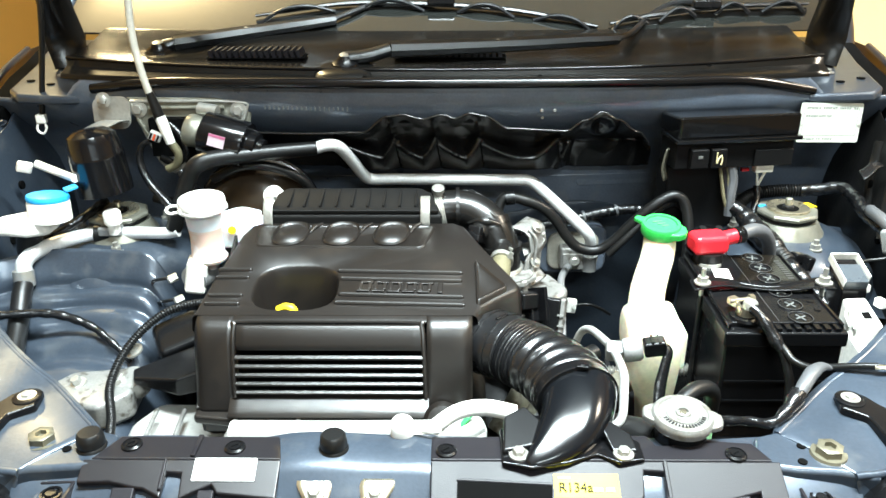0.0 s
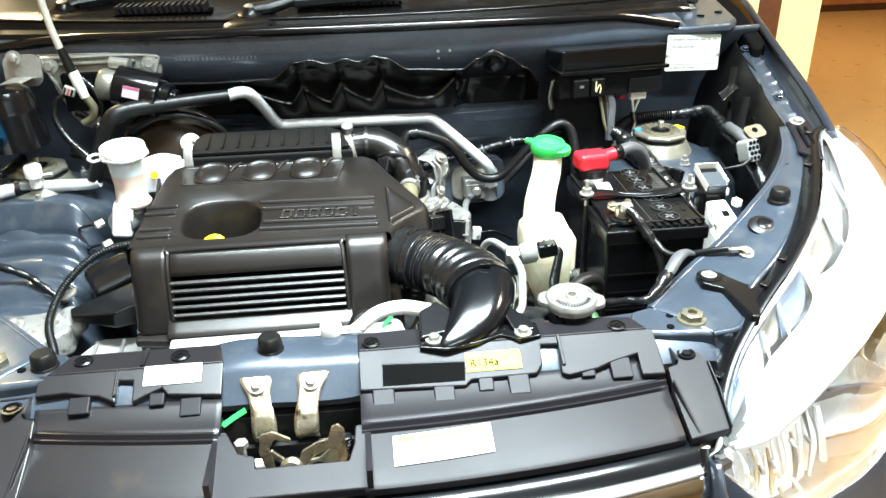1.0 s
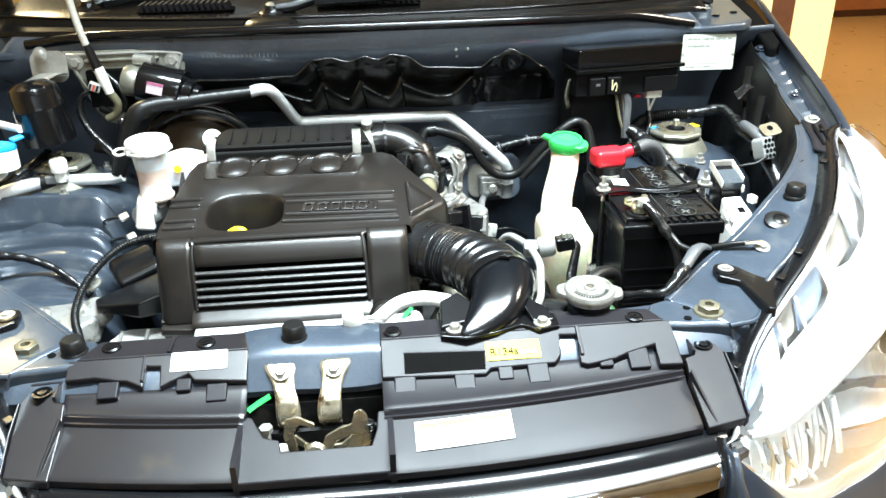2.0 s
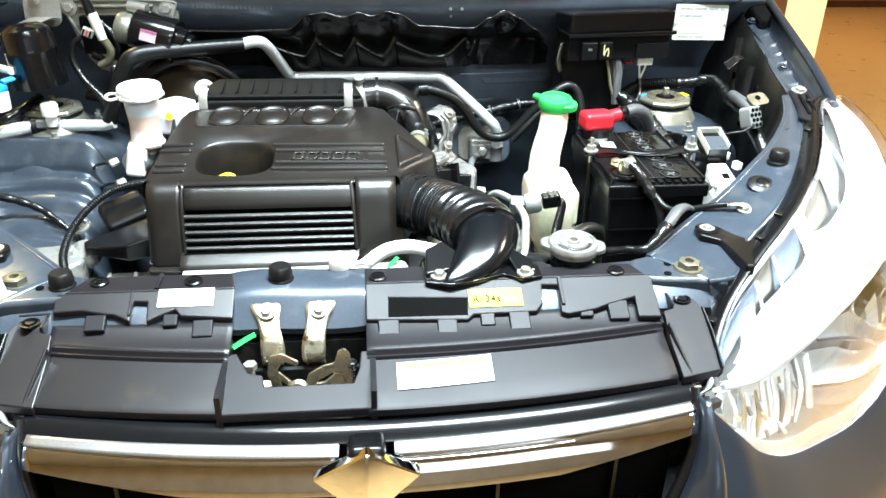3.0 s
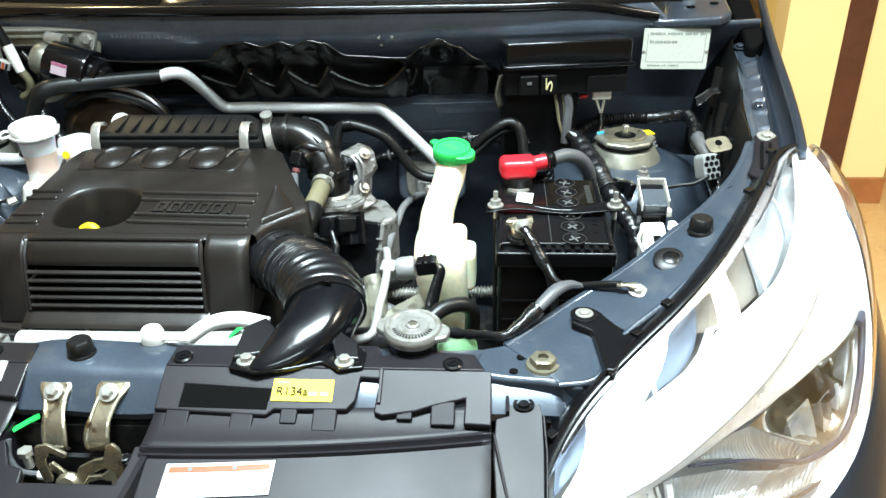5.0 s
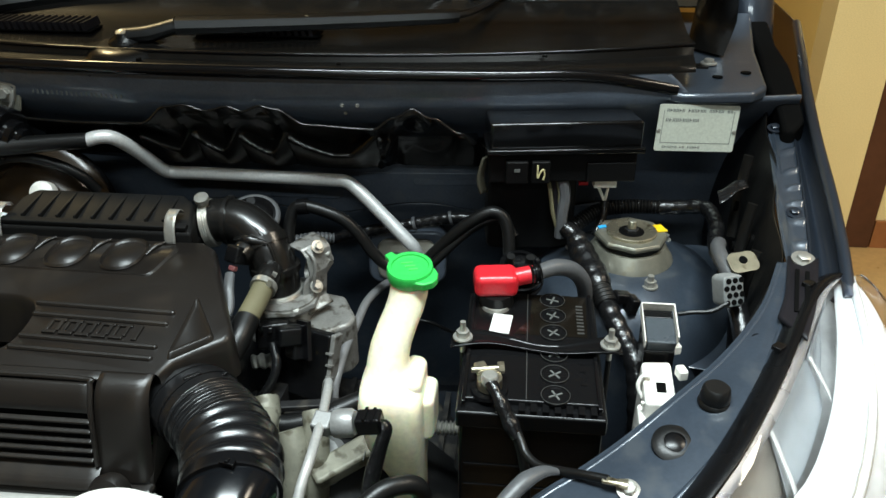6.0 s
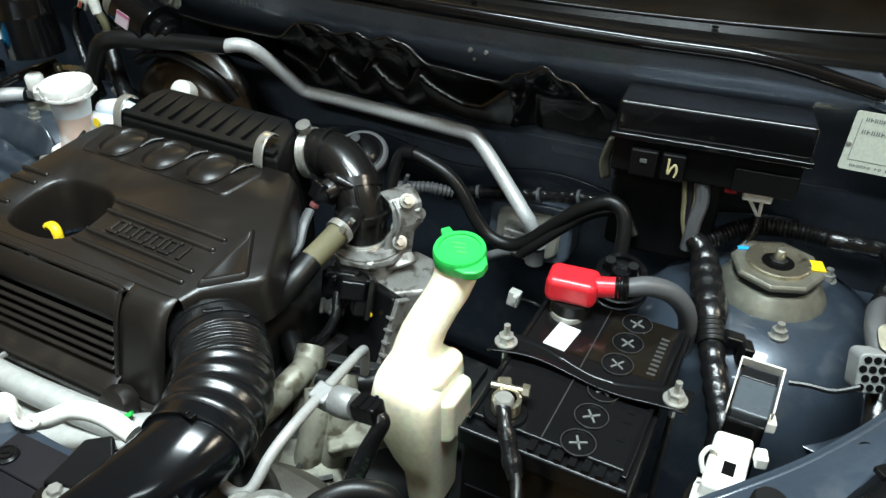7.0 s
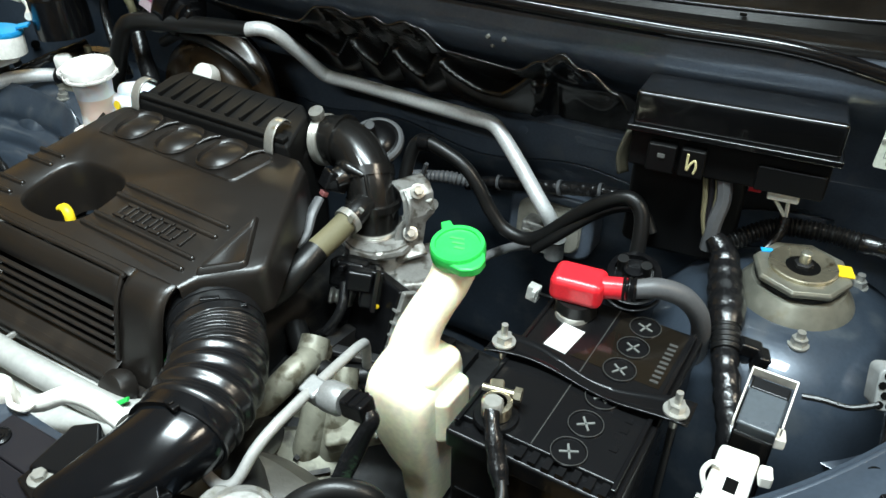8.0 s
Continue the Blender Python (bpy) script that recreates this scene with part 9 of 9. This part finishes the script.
# washer filler with blue cap
wash = thing("washer_bottle", "white washer bottle with a blue snap cap", "bottle", (-0.59, 1.07, 0.82))
part("neck_body", prism(B(), [(-0.562, 1.066), (-0.560, 1.105), (-0.600, 1.115), (-0.645, 1.09), (-0.640, 1.062), (-0.59, 1.055)], 0.846, lambda x, y: 0.872 + 0.06 * (x + 0.58)), WHITE, wash, bevel=0.008, segs=3)
part("filler", spin(B(), [(0.030, 0), (0.029, 0.026), (0.027, 0.03)], (-0.567, 1.088, 0.865), (0.05, 0.05, 1), 28), WHITE, wash)
part("cap", spin(B(), [(0.0285, 0), (0.0295, 0.004), (0.028, 0.008), (0.018, 0.0105), (0, 0.011)], (-0.566, 1.090, 0.893), (0.05, 0.12, 1), 28), BLUE, wash, "bright blue snap cap")
part("cap_tab", cbox(B(), (-0.540, 1.110, 0.904), (0.018, 0.016, 0.004), turn(0, -10, 40)), BLUE, wash, bevel=0.001)
part("filler_hose", tube(B(), [(-0.60, 1.085, 0.858), (-0.61, 1.09, 0.80), (-0.625, 1.10, 0.70), (-0.63, 1.10, 0.46)], 0.018, 16, 6), RUBBER, wash, "black filler hose")

# brake fluid reservoir, master cylinder and servo
res = thing("brake_reservoir", "white brake fluid reservoir with a broad round cap", "reservoir", (-0.335, 1.07, 0.80))
RC = V((-0.333, 1.058, 0.895))
MILKY = mat("milky_reservoir_plastic", (0.70, 0.73, 0.77), 0.36, 0, 0.08, 60, 0.02, 0, (0.62, 0.62, 0.60), 0.62, 12, 0.3)
CAPWHITE = mat("clean_white_plastic", (0.84, 0.82, 0.78), 0.42, 0, 0.05, 80, 0.02)
cap = part("cap", spin(B(), [(0.0305, 0.001), (0.0325, 0.003), (0.0325, 0.010), (0.0315, 0.0125), (0.0295, 0.0135), (0.0285, 0.0128), (0, 0.0134)], RC, (0, -0.06, 1), 40), CAPWHITE, res)
part("cap_rim", spin(B(), [(0.0335, -0.003), (0.0342, -0.001), (0.0335, 0.0015), (0.0320, 0.0015)], RC, (0, -0.06, 1), 40), CAPWHITE, cap)
for a in range(0, 360, 45):
    part("cap_notch", cbox(B(), RC + V((0.0335 * math.cos(radians(a)), 0.0335 * math.sin(radians(a)), 0.0005)), (0.004, 0.004, 0.005), turn(0, 0, a)), CAPWHITE, cap)
part("cap_loop", tube(B(), [RC + V((-0.030, 0.004, -0.001)), RC + V((-0.044, 0.000, 0.000)), RC + V((-0.048, -0.010, -0.002)), RC + V((-0.040, -0.018, -0.004)), RC + V((-0.030, -0.018, -0.002))], 0.0022, 8, 6), CAPWHITE, cap)
part("collar", spin(B(), [(0.0235, -0.030), (0.0245, -0.020), (0.0260, -0.004), (0.0260, 0.0)], RC, (0, 0, 1), 32), MILKY, res)
part("bowl", spin(B(), [(0.012, -0.094), (0.016, -0.084), (0.0260, -0.080), (0.0270, -0.076), (0.0235, -0.070), (0.0220, -0.045), (0.0235, -0.028)], RC, (0, 0, 1), 32), mat("amber_tinted_plastic", (0.66, 0.50, 0.42), 0.38, 0, 0.3, 30, 0.02, 0, (0.72, 0.66, 0.62), 0.5, 16, sub=0.2), res, "fluid-stained reservoir bowl")
side = part("side_tank", prism(B(), soft_ring([(-0.326, 1.066), (-0.286, 1.064), (-0.268, 1.074), (-0.256, 1.100), (-0.272, 1.130), (-0.322, 1.118)], 0.010), 0.826, lambda x, y: 0.862 - 0.08 * max(0, x + 0.30)), MILKY, res, bevel=0.010, segs=4)
part("tank_lobe", tube(B(), [(-0.318, 1.092, 0.862), (-0.290, 1.098, 0.866), (-0.266, 1.106, 0.860)], [0.013, 0.015, 0.012], 16, 5, squash=0.8), MILKY, side)
part("tank_stub", spin(B(), [(0.013, 0), (0.014, 0.004), (0.014, 0.012), (0.011, 0.016), (0, 0.017)], (-0.258, 1.094, 0.852), (0.8, -0.2, 0.5), 20), MILKY, side)
part("yellow_mark", spin(B(), [(0.006, 0), (0.006, 0.001)], (-0.296, 1.0615, 0.858), (0, -1, 0.2), 14), YELLOW, res)
part("cylinder", tube(B(), [(-0.352, 1.035, 0.792), (-0.345, 1.06, 0.793), (-0.335, 1.12, 0.797), (-0.325, 1.20, 0.80)], [0.020, 0.022, 0.022, 0.022], 18, 5), ALU, res, "cast aluminium master cylinder")
part("cylinder_flange", cbox(B(), (-0.349, 1.045, 0.796), (0.030, 0.036, 0.050), turn(0, 12, 10)), WHITE, res, bevel=0.006)
for d in ((-0.020, -0.004, 0.004), (-0.012, -0.012, -0.026)):
    a = V((-0.356, 1.042, 0.792)) + V(d)
    part("union", spin(B(), [(0.006, 0), (0.006, 0.012), (0.004, 0.014)], a, (-0.8, -0.5, -0.2), 6), ZINC, res)
    part("brake_line", tube(B(), [a, a + V((-0.022, -0.006, -0.002)), a + V((-0.045, 0.02, -0.02)), a + V((-0.05, 0.06, -0.06))], 0.0025, 8, 6), RUBBER, res)
servo = thing("brake_servo", "round glossy black brake servo with a white valve", "brake servo", (-0.3, 1.24, 0.72))
part("drum", spin(B(), [(0.100, 0.0), (0.103, 0.006), (0.103, 0.014), (0.096, 0.020), (0.088, 0.045), (0.070, 0.062), (0.030, 0.068), (0, 0.068)], (-0.302, 1.262, 0.800), (0, -1, 0.12), 48), mat("dusty_servo_paint", (0.030, 0.020, 0.012), 0.24, 0, 0.4, 100, 0.03, 0, (0.016, 0.012, 0.009), 0.55, 10), servo)
part("drum_band", spin(B(), [(0.106, 0.003), (0.1065, 0.006), (0.106, 0.010)], (-0.302, 1.262, 0.800), (0, -1, 0.12), 48), GLOSS, servo)
part("check_valve", spin(spin(B(), [(0.010, 0), (0.010, 0.014)], (-0.264, 1.206, 0.850), (0.1, -0.8, 0.5), 18), [(0.0155, 0.012), (0.017, 0.018), (0.016, 0.032), (0.010, 0.036), (0, 0.037)], (-0.264, 1.206, 0.850), (0.1, -0.8, 0.5), 22), WHITE, servo, "white plastic check valve")
solo("servo_hose", tube(B(), [(-0.36, 1.205, 0.885), (-0.31, 1.200, 0.908), (-0.26, 1.205, 0.903), (-0.222, 1.215, 0.880), (-0.205, 1.225, 0.85)], 0.0075, 14, 8), RUBBER, "black rubber hose over the brake servo", "hose")

# suction pipe along the left tower
sp = thing("suction_pipe", "aluminium suction pipe with black clip and hose end", "pipe", (-0.52, 1.14, 0.80))
part("pipe", tube(B(), [(-0.404, 1.143, 0.822), (-0.425, 1.145, 0.818), (-0.46, 1.146, 0.818), (-0.52, 1.143, 0.819), (-0.555, 1.122, 0.820), (-0.59, 1.082, 0.818), (-0.604, 1.062, 0.808), (-0.606, 1.055, 0.79)], [0.0085, 0.009, 0.0095, 0.0095, 0.0105, 0.011, 0.0115, 0.0115], 16, 8), PIPE, sp)
part("ferrule", tube(B(), [(-0.606, 1.055, 0.797), (-0.605, 1.050, 0.775)], 0.0145, 18, 3), ALU, sp)
part("hose_end", tube(B(), [(-0.605, 1.050, 0.780), (-0.603, 1.032, 0.768), (-0.597, 1.000, 0.742), (-0.588, 0.962, 0.722), (-0.578, 0.925, 0.706), (-0.572, 0.895, 0.69), (-0.57, 0.87, 0.65)], 0.0135, 18, 8), RUBBER, sp, "thick black hose")
part("clip", tube(B(), [(-0.532, 1.139, 0.8195), (-0.510, 1.1435, 0.8185)], 0.0135, 18, 3), RUBBER, sp)
part("service_port", spin(B(), [(0.009, 0), (0.009, 0.016), (0.013, 0.018), (0.013, 0.034), (0.011, 0.037), (0, 0.037)], (-0.497, 1.132, 0.824), (0.05, -0.1, 1), 20), WHITE, sp, "pale service port cap")
part("port_block", cbox(B(), (-0.505, 1.138, 0.826), (0.034, 0.022, 0.014)), ALU, sp, bevel=0.003)

# lower left: inner rail, looms and tower front
def left_rail_at(u, v):
    x = -0.66 + 0.31 * u
    rows = [(1.075, 0.80), (1.055, 0.770), (1.050, 0.752), (1.030, 0.745), (1.022, 0.728), (1.004, 0.722), (0.992, 0.704), (0.972, 0.700), (0.955, 0.678), (0.930, 0.676), (0.905, 0.668), (0.870, 0.662), (0.845, 0.645), (0.83, 0.60), (0.82, 0.50)]
    p = along([(0, y, z) for y, z in rows], v)
    return V((x, p.y + 0.025 * math.sin(u * 3) - 0.02 * u, p.z + 0.018 * math.sin(math.pi * u) + 0.003 * math.sin(9 * u + 6 * v) - 0.22 * max(0.0, (u - 0.72) / 0.28) ** 2))


part("inner_rail", sheet(B(), left_rail_at, 24, 60), BAYPAINT, car, "folded painted inner rail", thick=0.003)
solo("wiring_loom", tube(B(), [(-0.66, 0.985, 0.752), (-0.60, 0.99, 0.760), (-0.54, 0.995, 0.758), (-0.49, 0.99, 0.742), (-0.455, 0.975, 0.722), (-0.43, 0.965, 0.70)], [0.005, 0.006, 0.0065, 0.006, 0.005, 0.005], 14, 8, 0.0005, 0.021), TAPE, "black taped wiring loom across the side rail", "wiring")
solo("corrugated_conduit", tube(B(), [(-0.285, 0.995, 0.775), (-0.33, 0.998, 0.775), (-0.372, 0.985, 0.770), (-0.402, 0.960, 0.755), (-0.421, 0.925, 0.735), (-0.424, 0.88, 0.715), (-0.405, 0.83, 0.700), (-0.390, 0.775, 0.690)], 0.0054, 14, 8, 0.0006, 0.004), RUBBER, "black corrugated conduit curling over the engine mount", "wiring")
solo("wiring_loom", tube(B(), [(-0.62, 1.10, 0.81), (-0.575, 1.12, 0.83), (-0.545, 1.15, 0.845), (-0.535, 1.2, 0.85)], 0.007, 12, 8, 0.0005, 0.021), TAPE, "black taped loom behind the washer bottle", "wiring")
solo("loom_sleeve", tube(B(), [(-0.405, 1.20, 0.90), (-0.385, 1.185, 0.868), (-0.36, 1.17, 0.845), (-0.34, 1.155, 0.83)], [0.010, 0.012, 0.012, 0.010], 12, 8, squash=0.7), TAPE, "flat black loom sleeve beside the motor", "wiring")
solo("vacuum_hose", tube(B(), [(-0.47, 1.24, 0.84), (-0.42, 1.22, 0.835), (-0.38, 1.19, 0.825), (-0.36, 1.15, 0.80)], 0.008, 12, 8), RUBBER, "black rubber hose running behind the reservoir", "hose")

# ---- wipers ----
ARM = mat("black_arm_paint", (0.006, 0.0065, 0.0075), 0.34, 0, 0.2, 300, 0.04, spec=0.4)


def wiper(pivot, arm, tip, blade, label):
    w = thing("wiper", label, "wiper", pivot, "wipers")
    part("pivot_cap", spin(B(), [(0.026, 0), (0.022, 0.010), (0.013, 0.015), (0.010, 0.021), (0, 0.022)], pivot, (0, -0.2, 1), 22), BLACK, w)
    part("pivot_dome", spin(B(), [(0.058, -0.006), (0.050, 0.001), (0.040, 0.005), (0.028, 0.006)], pivot, (0, -0.1, 1), 36), COWL, cowl)
    part("spindle_nut", spin(B(), [(0.010, 0.014), (0.010, 0.022), (0.005, 0.024), (0, 0.024)], pivot, (0, -0.2, 1), 6), ZINC, w)
    part("arm_head", tube(B(), [V(pivot) + V((0, 0, 0.014)), *arm[:2]], [0.013, 0.014, 0.013], 10, 5, squash=0.8), ARM, w)
    n = len(arm) - 1
    part("arm", tube(B(), arm[1:], [0.0165 - 0.006 * i / n for i in range(n)], 8, 6, squash=0.8), ARM, w)
    part("arm_rivet", spin(B(), [(0.004, 0), (0.003, 0.003), (0, 0.003)], V(arm[2]) + V((0, -0.006, 0.007)), (0, -0.5, 0.8), 12), ZINC, w)
    part("arm_tip", tube(B(), tip, 0.0055, 8, 6), ARM, w)
    pts = [V(q) for q in blade]
    a, b = pts[0], pts[-1]
    part("blade_rubber", tube(B(), [q + V((0, 0.004, -0.014)) for q in pts], 0.004, 8, 6, squash=1.6), RUBBER, w)
    part("blade_spine", tube(B(), pts, [0.004] + [0.007] * (len(pts) - 2) + [0.004], 8, 8, squash=0.7), ARM, w)
    for k in (0.12, 0.36, 0.64, 0.88):
        q = [along(blade, k + d) for d in (-0.09, -0.04, 0, 0.04, 0.09)]
        part("blade_yoke", tube(B(), [q[0] + V((0, -0.004, -0.012)), q[1] + V((0, -0.006, 0.002)), q[2] + V((0, -0.006, 0.006)), q[3] + V((0, -0.006, 0.002)), q[4] + V((0, -0.004, -0.012))], 0.0036, 8, 5), ARM, w)
    m = len(pts) // 2
    part("blade_pivot", cbox(B(), pts[m] + V((0, -0.004, 0.008)), (0.05, 0.016, 0.014)), BLACK, w, bevel=0.003)


wiper((-0.152, 1.288, 1.042), [(-0.118, 1.292, 1.059), (-0.082, 1.300, 1.068), (0.09, 1.340, 1.067), (0.26, 1.380, 1.068), (0.294, 1.390, 1.068)],
      [(0.286, 1.388, 1.068), (0.312, 1.410, 1.070), (0.336, 1.450, 1.075), (0.374, 1.520, 1.088), (0.424, 1.550, 1.106), (0.473, 1.535, 1.110)],
      [(0.297, 1.488, 1.079), (0.38, 1.50, 1.092), (0.473, 1.518, 1.101), (0.56, 1.525, 1.105), (0.66, 1.53, 1.106)], "long black windscreen wiper resting on the glass")
wiper((-0.480, 1.383, 1.046), [(-0.475, 1.39, 1.058), (-0.46, 1.40, 1.062), (-0.346, 1.455, 1.071), (-0.25, 1.48, 1.081), (-0.195, 1.497, 1.087)],
      [(-0.20, 1.496, 1.087), (-0.165, 1.515, 1.098), (-0.113, 1.545, 1.114), (-0.05, 1.545, 1.122), (-0.005, 1.53, 1.118)],
      [(-0.34, 1.503, 1.093), (-0.17, 1.53, 1.111), (-0.005, 1.527, 1.108), (0.138, 1.512, 1.098), (0.276, 1.488, 1.074)], "long black windscreen wiper lying along the glass foot")
